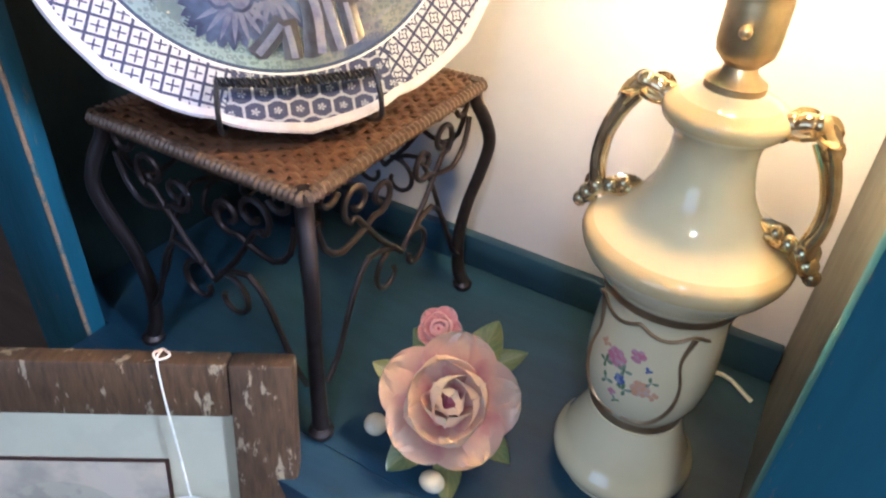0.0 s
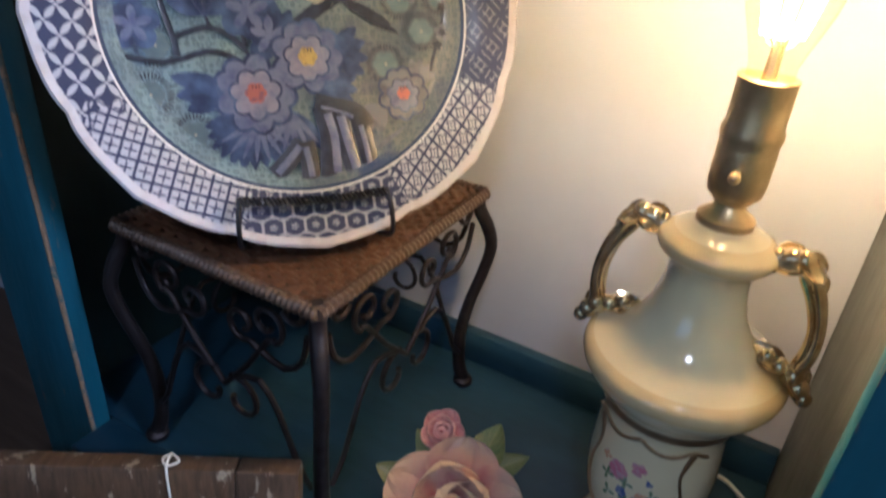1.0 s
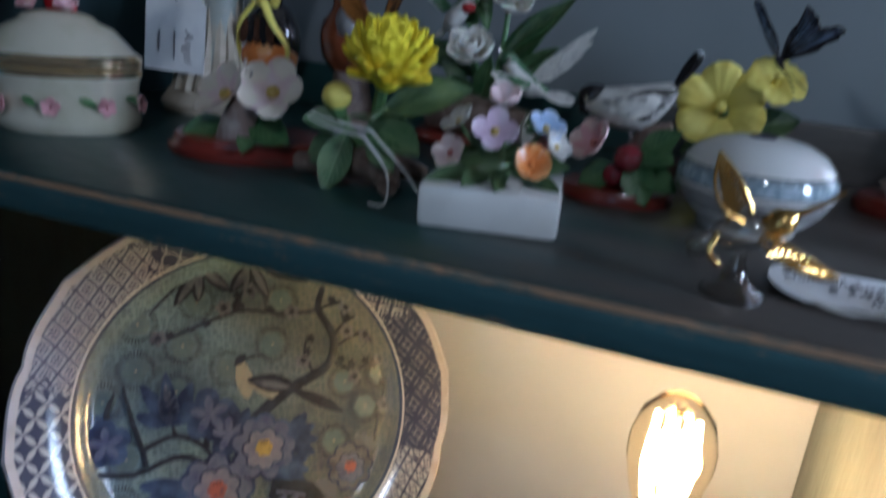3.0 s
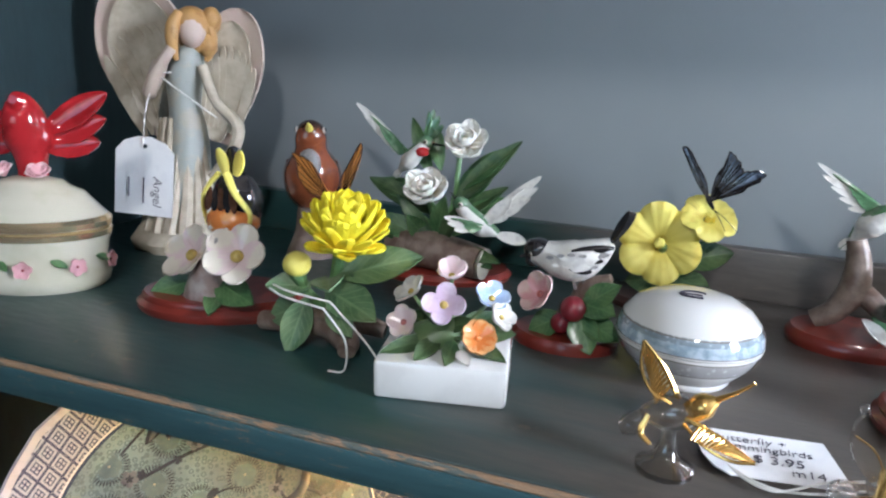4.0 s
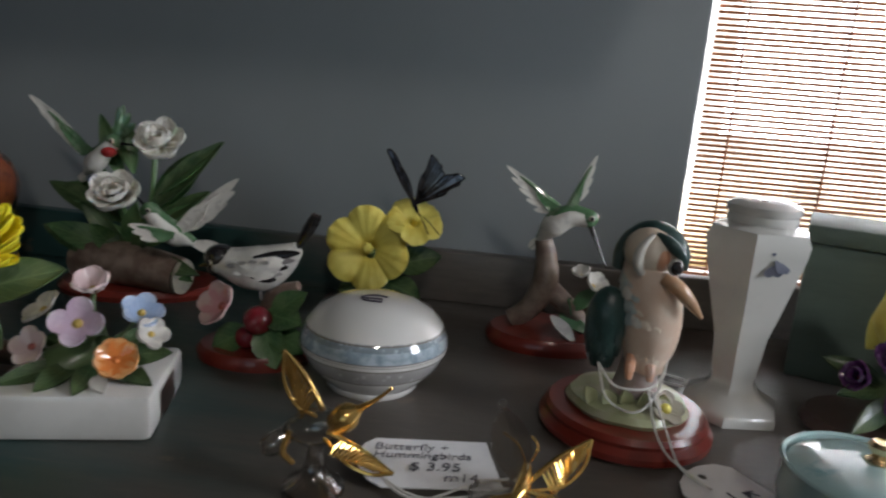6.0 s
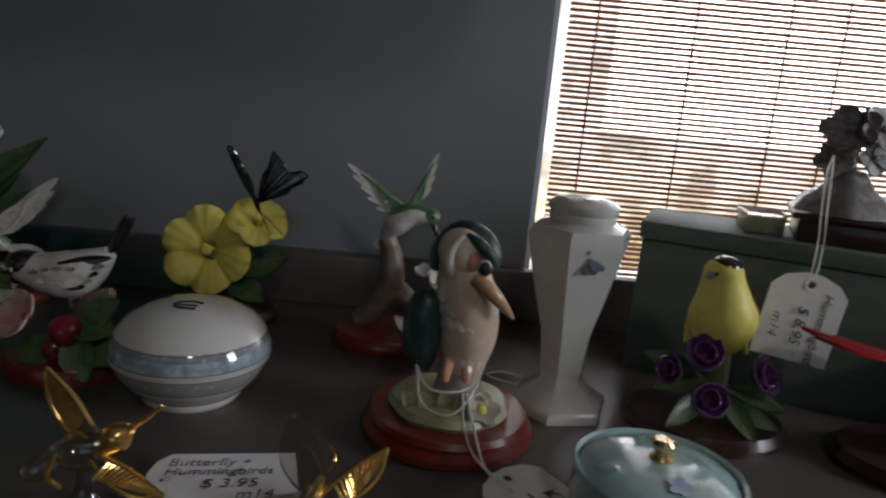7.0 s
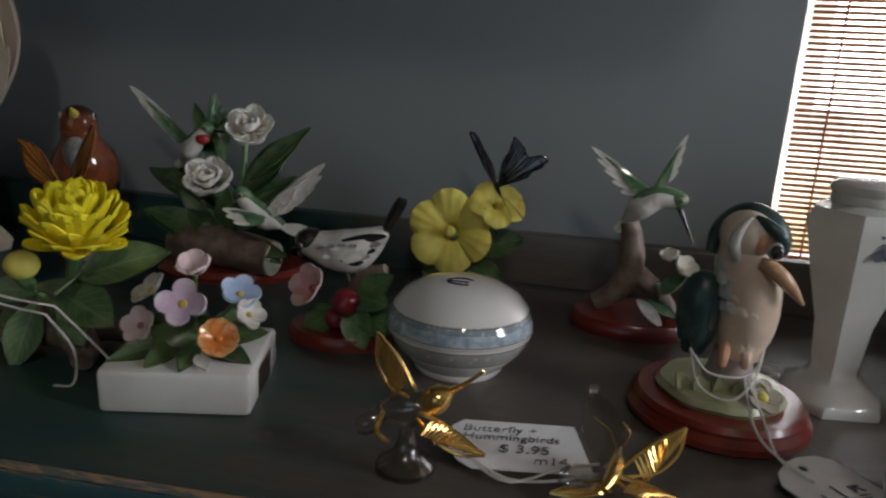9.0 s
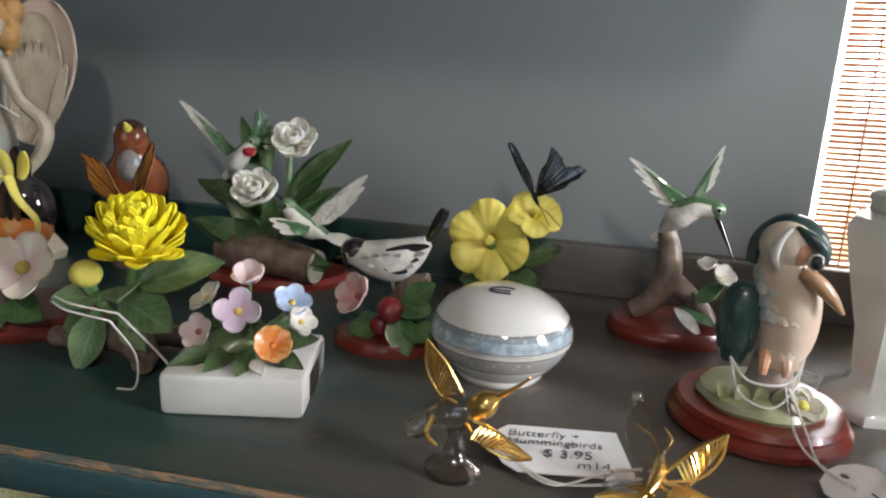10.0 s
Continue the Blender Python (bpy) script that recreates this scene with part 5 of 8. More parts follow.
def price_tag(m, w, h, lines, label, turn=0, bars=()):
    """A strung card tag in the plane x-y of m, hole at +y end; lines of (text, offset, size)."""
    tag = tagged(new("price_tag"), label, "price tag", "price tags")
    tag.matrix_world = m
    bm = bmesh.new()
    c = 0.24 * w
    out = [(-w / 2, -h / 2), (w / 2, -h / 2), (w / 2, h / 2 - c), (w / 2 - c * 0.6, h / 2 - c * 0.35), (c * 0.45, h / 2), (-c * 0.45, h / 2), (-w / 2 + c * 0.6, h / 2 - c * 0.35), (-w / 2, h / 2 - c)]
    hole = (0.0, h / 2 - 0.12 * h)
    lo, hi, rl, rh = [], [], [], []
    n = len(out)
    for z, outer, inner in ((0.0, lo, rl), (0.0006, hi, rh)):
        for x, y in out:
            outer.append(bm.verts.new((x, y, z + 0.0010 * math.sin(x * 60))))
            v = Vector((x - hole[0], y - hole[1])).normalized() * 0.0022
            inner.append(bm.verts.new((hole[0] + v.x, hole[1] + v.y, z)))
    for k in range(n):
        j = (k + 1) % n
        bm.faces.new((hi[k], hi[j], rh[j], rh[k])), bm.faces.new((lo[j], lo[k], rl[k], rl[j]))
        bm.faces.new((lo[k], lo[j], hi[j], hi[k])), bm.faces.new((rl[j], rl[k], rh[k], rh[j]))
    part("card", bm, "paper", tag, smooth=False)
    part("hole_ring", lathe([(0.0022, 0.0007), (0.0034, 0.0009), (0.0036, 0.0007)], 16, m=Matrix.Translation((*hole, 0))), "paper", tag)
    for text, x, y, size in lines:
        lettering(tag, pose(0, 0, 0, 0, 0, turn) @ pose(x, y, 0.0012), text, size)
    for x, y, l in bars:
        part("writing_bar", box((-l / 2, -0.0005, 0.0), (l / 2, 0.0005, 0.0002), m=pose(0, 0, 0.0010, 0, 0, turn) @ pose(x, y, 0)), "ink", tag, smooth=False)
    return tag


def cord(name, pts, label, r=0.0006):
    return tagged(link_mesh(name, loft(pts, r, 6, n=4), "string"), label, "string")


# ---- porcelain rose on the deck ----
rosefig = thing("rose_figurine", (-0.060, -0.225, DECK), "large pink porcelain rose figurine with a bud and leaves", "figurine")
face = Vector((0.304, -0.593, 0.745))
turn = Vector((0, 0, 1)).rotation_difference(face).to_matrix().to_4x4()
rose_bloom("bloom", Matrix.Translation((0.006, -0.012, 0.043)) @ turn @ pose(0, 0, 0, 0, 0, 20), 0.051, "rose_big", rosefig, ((5, 10, 1.05, 0.26), (4, 38, 0.92, 0.42), (3, 58, 0.76, 0.55), (3, 76, 0.58, 0.7)), 1.24)
rose_bloom("bud", Matrix.Translation((-0.034, 0.036, 0.066)) @ turn, 0.021, "rose_bud", rosefig)
for a, b, w in (((-0.03, 0.0, 0.03), (-0.066, -0.012, 0.046), 0.026), ((0.03, -0.01, 0.03), (0.066, -0.03, 0.035), 0.024), ((0.01, 0.01, 0.05), (0.012, 0.05, 0.085), 0.034), ((-0.02, 0.02, 0.04), (-0.055, 0.03, 0.058), 0.024),
                ((0.0, -0.03, 0.02), (-0.016, -0.066, 0.006), 0.030), ((0.02, -0.03, 0.02), (0.036, -0.066, 0.004), 0.028), ((0.0, 0.02, 0.04), (0.040, 0.044, 0.07), 0.026)):
    leaf(rosefig, a, b, w, "leaf_pale")
part("base", loft([(0.0, -0.03, 0.008), (0.0, 0.0, 0.018), (-0.02, 0.03, 0.03), (-0.034, 0.036, 0.066)], [0.02, 0.024, 0.014, 0.006], 12), "leaf_pale", rosefig)
part("small_bud", ball(0.010, (-0.044, -0.044, 0.016), (1, 1, 0.9)), "cream", rosefig)
part("small_bud", ball(0.009, (0.022, -0.062, 0.010), (1.2, 1, 0.9)), "cream", rosefig)

# ---- framed picture leaning on the deck ----
def frame_wood():
    n = Net("distressed_brown_wood")
    co = n.stretch(1, 1, 1)
    grain = n.noise(40, 6, 0.65, co=n.stretch(6, 1.0, 1.0))
    chips = n.ramp(n.noise(85, 6, 0.7, co=n.stretch(1.0, 0.35, 1.0)), [(0.57, 0.0), (0.62, 1.0)])
    col = n.mix(n.ramp(grain, [(0.35, 0.0), (0.7, 1.0)]), (0.050, 0.029, 0.016), (0.105, 0.064, 0.036))
    n.bump(n.math("SUBTRACT", grain, chips), 0.5, 0.0015)
    return n.set(Base_Color=n.mix(n.math("MULTIPLY", chips, 0.7), col, (0.42, 0.36, 0.26)), Roughness=0.5)


M["frame_wood"] = frame_wood()
M["mat_board"] = glazed("grey_green_mat", (0.52, 0.50, 0.38), (0.49, 0.47, 0.36), 30, rough=0.8, coat=0.0)
M["print"] = glazed("faded_print", (0.50, 0.44, 0.36), (0.32, 0.30, 0.26), 22, 0.45, 0.62, rough=0.7, coat=0.0)
FW, FH, FM = 0.46, 0.485, 0.047
pic = tagged(new("picture_frame"), "distressed brown wooden picture frame with a pale green mat", "picture frame")
pic.matrix_world = Matrix.Translation((-0.2945, -0.509, 0.0005)) @ pose(0, 0, 0, 0, 0, 32) @ pose(0, 0, 0, 78, 0, 0)
for lo, hi in (((-FW / 2, 0, 0), (-FW / 2 + FM, FH, 0.02)), ((FW / 2 - FM, 0, 0), (FW / 2, FH, 0.02))):
    part("side_rail", box(lo, hi, 0.003), "frame_wood", pic)
for lo, hi in (((-FW / 2 + FM, 0, 0), (FW / 2 - FM, FM, 0.0195)), ((-FW / 2 + FM, FH - FM, 0), (FW / 2 - FM, FH, 0.0195))):
    part("cross_rail", box(lo, hi, 0.003), "frame_wood", pic)
part("mat_board", box((-FW / 2 + FM, FM, 0.006), (FW / 2 - FM, FH - FM, 0.009)), "mat_board", pic)
part("print_border", box((-FW / 2 + FM + 0.055, FM + 0.055, 0.0092), (FW / 2 - FM - 0.055, FH - FM - 0.048, 0.0104)), "darkwood", pic)
part("print", box((-FW / 2 + FM + 0.058, FM + 0.058, 0.0106), (FW / 2 - FM - 0.058, FH - FM - 0.051, 0.0112)), "print", pic)
part("print_shape", lathe([(0, 0.0114), (0.03, 0.0116), (0.034, 0.0114)], 24, m=Matrix.Translation((0.04, FH - FM - 0.105, 0)), sx=1.4), "pl_cream", pic)
pw = pic.matrix_world
price_tag(pw @ pose(0.147, FH - 0.145, 0.0240, 0, 0, 3), 0.036, 0.052, [], "blank white strung price tag hanging on the picture frame")
cord("tag_string", [pw @ Vector(p) for p in ((0.133, FH + 0.003, 0.004), (0.134, FH + 0.0035, 0.020), (0.136, FH - 0.02, 0.0225), (0.141, FH - 0.07, 0.0225), (0.147, FH - 0.122, 0.0235))], "white cotton string looped over the frame", 0.0009)
cord("tag_string", [pw @ Vector(p) for p in ((0.133, FH + 0.003, 0.004), (0.129, FH + 0.004, 0.012), (0.134, FH + 0.0035, 0.020), (0.142, FH + 0.005, 0.016), (0.133, FH + 0.003, 0.004))], "white cotton string knotted on the frame", 0.0009)
tagged(link_mesh("lamp_cord", loft([(0.10, -0.045, DECK + 0.003), (0.13, -0.030, DECK + 0.003), (0.160, -0.050, DECK + 0.003)], 0.0022, 7), "string"), "pale electric lamp cord lying on the deck", "cord")

# ---- covered oval box and figures at the end of the shelf ----
M["cream_flowers"] = glazed("cream_painted_porcelain", (0.62, 0.58, 0.46), (0.55, 0.52, 0.38), 30)
M["leaf_soft"] = leaf_mat("soft_green_leaf", (0.075, 0.150, 0.065), (0.20, 0.28, 0.14), 45)
M["pink"] = glazed("pink_porcelain", (0.66, 0.36, 0.38), (0.72, 0.55, 0.52), 70)
M["pale_pink"] = glazed("pale_pink_porcelain", (0.76, 0.60, 0.60), (0.78, 0.72, 0.60), 60)
M["lilac"] = glazed("lilac_porcelain", (0.60, 0.46, 0.58), (0.72, 0.62, 0.70), 60)
M["sky_blue"] = glazed("pale_blue_porcelain", (0.38, 0.50, 0.72), (0.60, 0.68, 0.80), 60)
M["orange"] = glazed("orange_porcelain", (0.72, 0.24, 0.06), (0.76, 0.40, 0.16), 90)
M["yellow"] = glazed("yellow_porcelain", (0.78, 0.64, 0.03), (0.70, 0.50, 0.02), 60, rough=0.4, coat=0.2)
M["soft_yellow"] = glazed("soft_yellow_porcelain", (0.80, 0.70, 0.15), (0.74, 0.60, 0.10), 50, rough=0.55, coat=0.06)
M["red"] = glazed("red_porcelain", (0.42, 0.02, 0.025), (0.30, 0.012, 0.015), 60)
M["berry"] = glazed("dark_red_berry", (0.22, 0.02, 0.03), (0.12, 0.01, 0.02), 80)
M["bark"] = glazed("brown_grey_branch", (0.15, 0.10, 0.075), (0.26, 0.20, 0.16), 110, 0.4, 0.65, rough=0.5, coat=0.2)
M["stone"] = glazed("mauve_stone", (0.30, 0.22, 0.20), (0.52, 0.46, 0.42), 70, 0.4, 0.65, rough=0.45, coat=0.2)
M["black"] = glazed("black_glaze", (0.018, 0.017, 0.018), (0.04, 0.035, 0.035), 60)
M["robin_brown"] = glazed("dark_brown_glaze", (0.045, 0.022, 0.014), (0.08, 0.035, 0.02), 90)
M["brown"] = glazed("brown_glaze", (0.075, 0.035, 0.02), (0.13, 0.06, 0.035), 90)
M["rust"] = glazed("rust_glaze", (0.22, 0.06, 0.022), (0.14, 0.04, 0.018), 90)
M["ivory"] = glazed("ivory_resin", (0.50, 0.44, 0.34), (0.40, 0.34, 0.25), 90, 0.4, 0.65, rough=0.5, coat=0.1)
M["rosy_ivory"] = glazed("rosy_ivory_resin", (0.53, 0.41, 0.35), (0.48, 0.40, 0.31), 50, 0.4, 0.65, rough=0.5, coat=0.1)
M["pale_blue_robe"] = glazed("pale_blue_grey_resin", (0.32, 0.34, 0.31), (0.38, 0.35, 0.28), 50, rough=0.5, coat=0.1)
M["blond"] = glazed("golden_resin", (0.46, 0.26, 0.09), (0.34, 0.18, 0.06), 90, rough=0.5, coat=0.1)
M["grey"] = glazed("grey_glaze", (0.20, 0.19, 0.19), (0.34, 0.32, 0.30), 120, rough=0.35, coat=0.2)
M["off_white"] = glazed("off_white_glaze", (0.68, 0.66, 0.61), (0.52, 0.50, 0.47), 120, rough=0.32, coat=0.25)
M["moss"] = glazed("mossy_green_glaze", (0.34, 0.36, 0.20), (0.44, 0.42, 0.30), 60, rough=0.4, coat=0.2)
M["teal_glaze"] = glazed("blue_green_glaze", (0.022, 0.052, 0.048), (0.04, 0.085, 0.08), 120, 0.42, 0.62, rough=0.38, coat=0.2)
M["green_glaze"] = glazed("soft_green_glaze", (0.10, 0.20, 0.10), (0.20, 0.28, 0.18), 90)
M["peach"] = glazed("peach_glaze", (0.70, 0.52, 0.40), (0.76, 0.64, 0.53), 80, 0.42, 0.7, rough=0.4, coat=0.2)
M["purple"] = glazed("purple_glaze", (0.10, 0.03, 0.13), (0.17, 0.07, 0.20), 80)
cry = Net("clear_crystal")
clear, gloss, both, edge = (cry.t.nodes.new("ShaderNode" + k) for k in ("BsdfTransparent", "BsdfGlossy", "MixShader", "LayerWeight"))
clear.inputs["Color"].default_value = (0.97, 0.95, 0.92, 1)
gloss.inputs["Roughness"].default_value = 0.05
edge.inputs["Blend"].default_value = 0.22
cry.put(both.inputs[0], cry.math("MULTIPLY_ADD", edge.outputs["Fresnel"], 0.65, 0.14))
cry.t.links.new(clear.outputs[0], both.inputs[1])
cry.t.links.new(gloss.outputs[0], both.inputs[2])
cry.t.links.new(both.outputs[0], cry.t.nodes["Material Output"].inputs["Surface"])
M["crystal"] = cry.mat
M["bright_gold"] = metal("bright_gold_wire", (0.95, 0.62, 0.20), 0.2, (0.7, 0.4, 0.1))
M["ruby"] = glazed("ruby_throat", (0.42, 0.03, 0.03), (0.3, 0.02, 0.02), 80)
M["eye_ring"] = glazed("pale_eye_ring", (0.60, 0.55, 0.42))

ov = thing("covered_box", (-0.362, -0.238, TOP), "cream oval porcelain covered box with pink roses and gold rims", "trinket box", "", 24)
part("body", lathe([(0, 0), (0.88, 0.0), (0.96, 0.004), (0.98, 0.010), (0.94, 0.022), (0.98, 0.034), (1.02, 0.039, 1), (1.03, 0.043, 1), (0.98, 0.045), (0, 0.045)], 48, m=Matrix.Diagonal((0.052, 0.036, 1, 1))), ["cream_flowers", "gold"], ov)
part("lid", lathe([(0, 0.046), (1.03, 0.046, 1), (1.04, 0.050, 1), (0.98, 0.053), (0.84, 0.061), (0.70, 0.069), (0.52, 0.073), (0.44, 0.077), (0.2, 0.080), (0, 0.081)], 48, m=Matrix.Diagonal((0.052, 0.036, 1, 1))), ["cream_flowers", "gold"], ov)
for k in range(9):
    w = radians(200 + 20 * k)
    p = (0.052 * math.cos(w), 0.036 * math.sin(w), 0.020 + 0.006 * (k % 2))
    flower(ov, p, (math.cos(w), math.sin(w), 0.1), 0.0065, "pink", 5, 20, name="rose", heart="berry") if k % 2 == 0 else leaf(ov, p, (p[0] + 0.010 * math.cos(w + 1.3), p[1] + 0.010 * math.sin(w + 1.3), p[2] - 0.004), 0.006)
for x in (-0.012, 0.012):
    flower(ov, (x, -0.008, 0.081), (x * 20, -0.5, 1), 0.010, "pink", 5, 40, name="rose", heart="berry", layers=2)

redfig = thing("red_figurine", (-0.362, -0.234, TOP + 0.0795), "glossy red winged figurine standing on the covered box", "figurine", "", 24)
bm = loft([(0, 0, 0.0), (0, 0, 0.012), (0, 0, 0.026), (0, -0.004, 0.042), (0, -0.008, 0.052), (0, -0.014, 0.054)], [0.010, 0.011, 0.016, 0.014, 0.009, 0.003], 14)
part("body", bm, "red", redfig)
for q in (-1, 1):
    for k in range(3):
        part("wing_feather", blade(0.056 - 0.008 * k, 0.020, 0.05, 0.1, 0.4, 0.002, m=aim((q * 0.009, 0, 0.030 - 0.005 * k), (q * 1.0, 0.1, 0.62 - 0.25 * k), 0, (0, -1, 0.2))), "red", redfig)

angel = thing("angel_statuette", (-0.345, -0.105, TOP), "ivory winged robed statuette with tall feathered wings", "statuette", "", 14)
bm = lathe([(0, 0), (1.0, 0.0), (1.05, 0.008), (0.9, 0.018), (0.75, 0.026), (0.0, 0.03)], 24, m=Matrix.Diagonal((0.046, 0.034, 1, 1)), mi=0, wave=0.12, lobes=9)
loft([(0.0, 0, 0.02), (0.002, 0, 0.055), (0.006, 0, 0.095), (0.004, 0, 0.125), (0.006, 0, 0.150), (0.012, -0.002, 0.166), (0.014, -0.002, 0.174)], [0.032, 0.026, 0.021, 0.0165, 0.019, 0.015, 0.007], 16, bm, 2, flat=0.8)
for k in range(7):
    w = -2.6 + 0.35 * k
    loft([(0.034 * math.cos(w), 0.030 * math.sin(w), 0.018), (0.026 * math.cos(w + 0.15), 0.022 * math.sin(w + 0.15), 0.06), (0.017 * math.cos(w + 0.3), 0.015 * math.sin(w + 0.3), 0.115)], [0.007, 0.005, 0.002], 7, bm, 0)
ball(0.0125, (0.018, -0.006, 0.186), (0.9, 0.95, 1.15), bm, 1)
ball(0.0148, (0.0155, -0.002, 0.1905), (1.0, 1.0, 1.05), bm, 3)
for q in (-1, 1):
    loft([(0.017 + q * 0.006, -0.007 + q * 0.006, 0.200), (0.018 + q * 0.0105, -0.008 + q * 0.0105, 0.188), (0.018 + q * 0.0110, -0.008 + q * 0.0110, 0.174), (0.018 + q * 0.0085, -0.010 + q * 0.0085, 0.162)], [0.004, 0.0055, 0.0050, 0.002], 9, bm, 3)
for k in range(9):
    w = 0.7 * k
    ball(0.0085, (0.018 + 0.0115 * math.cos(w), 0.005 + 0.006 * math.sin(w), 0.196 - 0.0026 * k), (1, 1, 1.2), bm, 3, 9, 6)
for q, root, tip, w in ((-1, (-0.012, 0.018, 0.088), (-0.056, 0.024, 0.228), 0.094), (1, (0.026, 0.018, 0.092), (0.050, 0.024, 0.206), 0.062)):
    root, tip = Vector(root), Vector(tip)
    along = tip - root
    wm = aim(root, along, 0, (0, -1, 0))
    blade(along.length, w, 0.06, 0.10, 0.0, 0.005, m=wm, bm=bm, mi=4, nu=12, nv=10, base=0.25)
    blade(along.length * 0.88, w * 0.80, 0.06, 0.10, 0.0, 0.003, m=wm @ Matrix.Translation((-q * 0.003, 0.002, 0.0045)), bm=bm, mi=0, nu=12, nv=10, base=0.25)
    for k in range(9):
        u = (k - 4) / 4
        blade(along.length * (0.62 - 0.10 * u * u), w * 0.16, 0.04, 0.0, 0.2, 0.002, m=wm @ Matrix.Translation((u * w * 0.26, along.length * 0.10, 0.006 + 0.05 * w * u * u)) @ pose(0, 0, 0, 2, 0, -u * 8), bm=bm, mi=0, nu=6, nv=3)
loft([(-0.008, -0.012, 0.160), (-0.016, -0.020, 0.135), (-0.006, -0.026, 0.150), (0.008, -0.022, 0.172)], [0.007, 0.006, 0.005, 0.004], 9, bm, 1)
loft([(0.026, -0.008, 0.158), (0.040, -0.014, 0.130), (0.060, -0.018, 0.112), (0.055, -0.020, 0.090), (0.035, -0.020, 0.068)], [0.0045, 0.0042, 0.0055, 0.0050, 0.003], 9, bm, 0)
part("statue", bm, ["ivory", "rosy_ivory", "pale_blue_robe", "blond", "rosy_ivory"], angel)
tm = Matrix.Translation((-0.356, -0.140, 1.067)) @ pose(0, 0, 0, 0, 0, 18) @ pose(0, 0, 0, 84, 0, 0) @ pose(0, 0, 0, 0, 0, -3)
price_tag(tm, 0.052, 0.066, [("Angel", 0.012, 0.012, 0.011)], "white strung price tag hanging on the angel", -90, ((0.012, 0.0, 0.022), (0.010, -0.013, 0.016)))
cord("tag_string", [(-0.356, -0.139, 1.092), (-0.352, -0.136, 1.125), (-0.345, -0.128, 1.150), (-0.335, -0.118, 1.152)], "white cotton string round the angel's arm")
cord("tag_string", [(-0.345, -0.128, 1.150), (-0.315, -0.130, 1.135), (-0.295, -0.118, 1.118)], "white cotton string across the angel")

# ---- oriole on pink blossoms ----
fig = thing("oriole_figurine", (-0.212, -0.215, TOP), "black and orange porcelain bird on pink blossoms, oval wooden base", "figurine", "bird figurines")
part("base", lathe([(0, 0), (0.96, 0), (1.0, 0.003), (1.0, 0.006), (0.93, 0.009), (0.93, 0.011), (0.90, 0.013), (0, 0.0135)], 44, m=pose(0, 0, 0, 0, 0, 22) @ Matrix.Diagonal((0.058, 0.036, 1, 1))), "redwood", fig, "oval reddish wooden base")
part("rock", loft([(0.0, -0.012, 0.014), (0.004, -0.014, 0.026), (0.006, -0.006, 0.046), (0.006, 0.0, 0.060)], [0.017, 0.014, 0.009, 0.006], 12), "stone", fig)
bm = ball(0.0185, (0.014, 0.002, 0.074), (0.98, 0.80, 1.2), mi=0)
ball(0.0180, (0.014, -0.002, 0.0635), (1.02, 0.90, 0.72), bm, 1)
ball(0.0095, (0.014, -0.009, 0.0590), (1.0, 0.9, 0.9), bm, 0)
loft([(0.015, -0.017, 0.0585), (0.017, -0.022, 0.0555), (0.018, -0.025, 0.0535)], [0.0024, 0.0016, 0.0004], 8, bm, 4)
for q in (-1, 1):
    loft([(0.014 + q * 0.003, -0.010, 0.0955), (0.014 + q * 0.012, -0.0135, 0.084), (0.014 + q * 0.0185, -0.0085, 0.071), (0.014 + q * 0.0165, -0.008, 0.060)], [0.0030, 0.0024, 0.0020, 0.0015], 8, bm, 2, flat=0.6)
    blade(0.020, 0.009, 0.10, -0.1, 0.2, 0.0015, m=aim((0.014 + q * 0.003, -0.004, 0.091), (q * 0.32, 0.1, 1), 0, (0, -1, 0.2)), bm=bm, mi=2)
    ball(0.0014, (0.014 + q * 0.0062, -0.0165, 0.0610), bm=bm, mi=3, seg=8, rings=6)
blade(0.026, 0.016, 0.08, -0.1, 0.0, 0.0015, m=aim((0.014, -0.001, 0.086), (0, 0.1, 1), 0, (0, -1, 0.2)), bm=bm, mi=0)
for k in range(5):
    blade(0.016, 0.0065, 0.0, 0.0, 0.3, 0.0008, m=aim((0.006 + 0.004 * k, -0.0130, 0.0865), (0.10 * (k - 2), -0.08, -1), 0, (0, -1, 0.1)), bm=bm, mi=0 if k % 2 else 5, nu=5, nv=3)
part("bird", bm, ["black", "orange", "soft_yellow", "off_white", "grey", "brown"], fig)
for at, f, r in (((-0.010, -0.014, 0.038), (-0.15, -0.75, 0.6), 0.021), ((0.030, -0.018, 0.044), (0.25, -0.75, 0.6), 0.022)):
    flower(fig, at, f, r, "pale_pink", 5, 24, notch=0.12, ruffle=0.03, heart="pl_yellow", heart_r=0.2)
for a, b, w in (((-0.01, -0.015, 0.022), (-0.034, -0.030, 0.014), 0.018), ((0.012, -0.018, 0.026), (0.042, -0.026, 0.020), 0.022), ((-0.01, -0.01, 0.03), (-0.03, 0.0, 0.022), 0.016), ((0.01, -0.01, 0.02), (0.02, -0.036, 0.014), 0.016)):
    leaf(fig, a, b, w)

# ---- yellow chrysanthemum with a butterfly ----
fig = thing("chrysanthemum_figurine", (-0.118, -0.232, TOP), "yellow porcelain chrysanthemum with bud, leaves and an orange butterfly", "figurine")
M["mum_yellow"] = glazed("lemon_yellow_petals", (0.95, 0.84, 0.03), (0.94, 0.78, 0.03), 60, rough=0.6, coat=0.03)
head = part("bloom", ball(0.012, (0, 0, 0.006)), "mum_yellow", fig)
head.matrix_basis = Matrix.Translation((0.013, 0.0, 0.060)) @ Vector((0, 0, 1)).rotation_difference(Vector((0.20, -0.16, 0.95))).to_matrix().to_4x4() @ Matrix.Diagonal((0.80, 0.80, 0.92, 1))
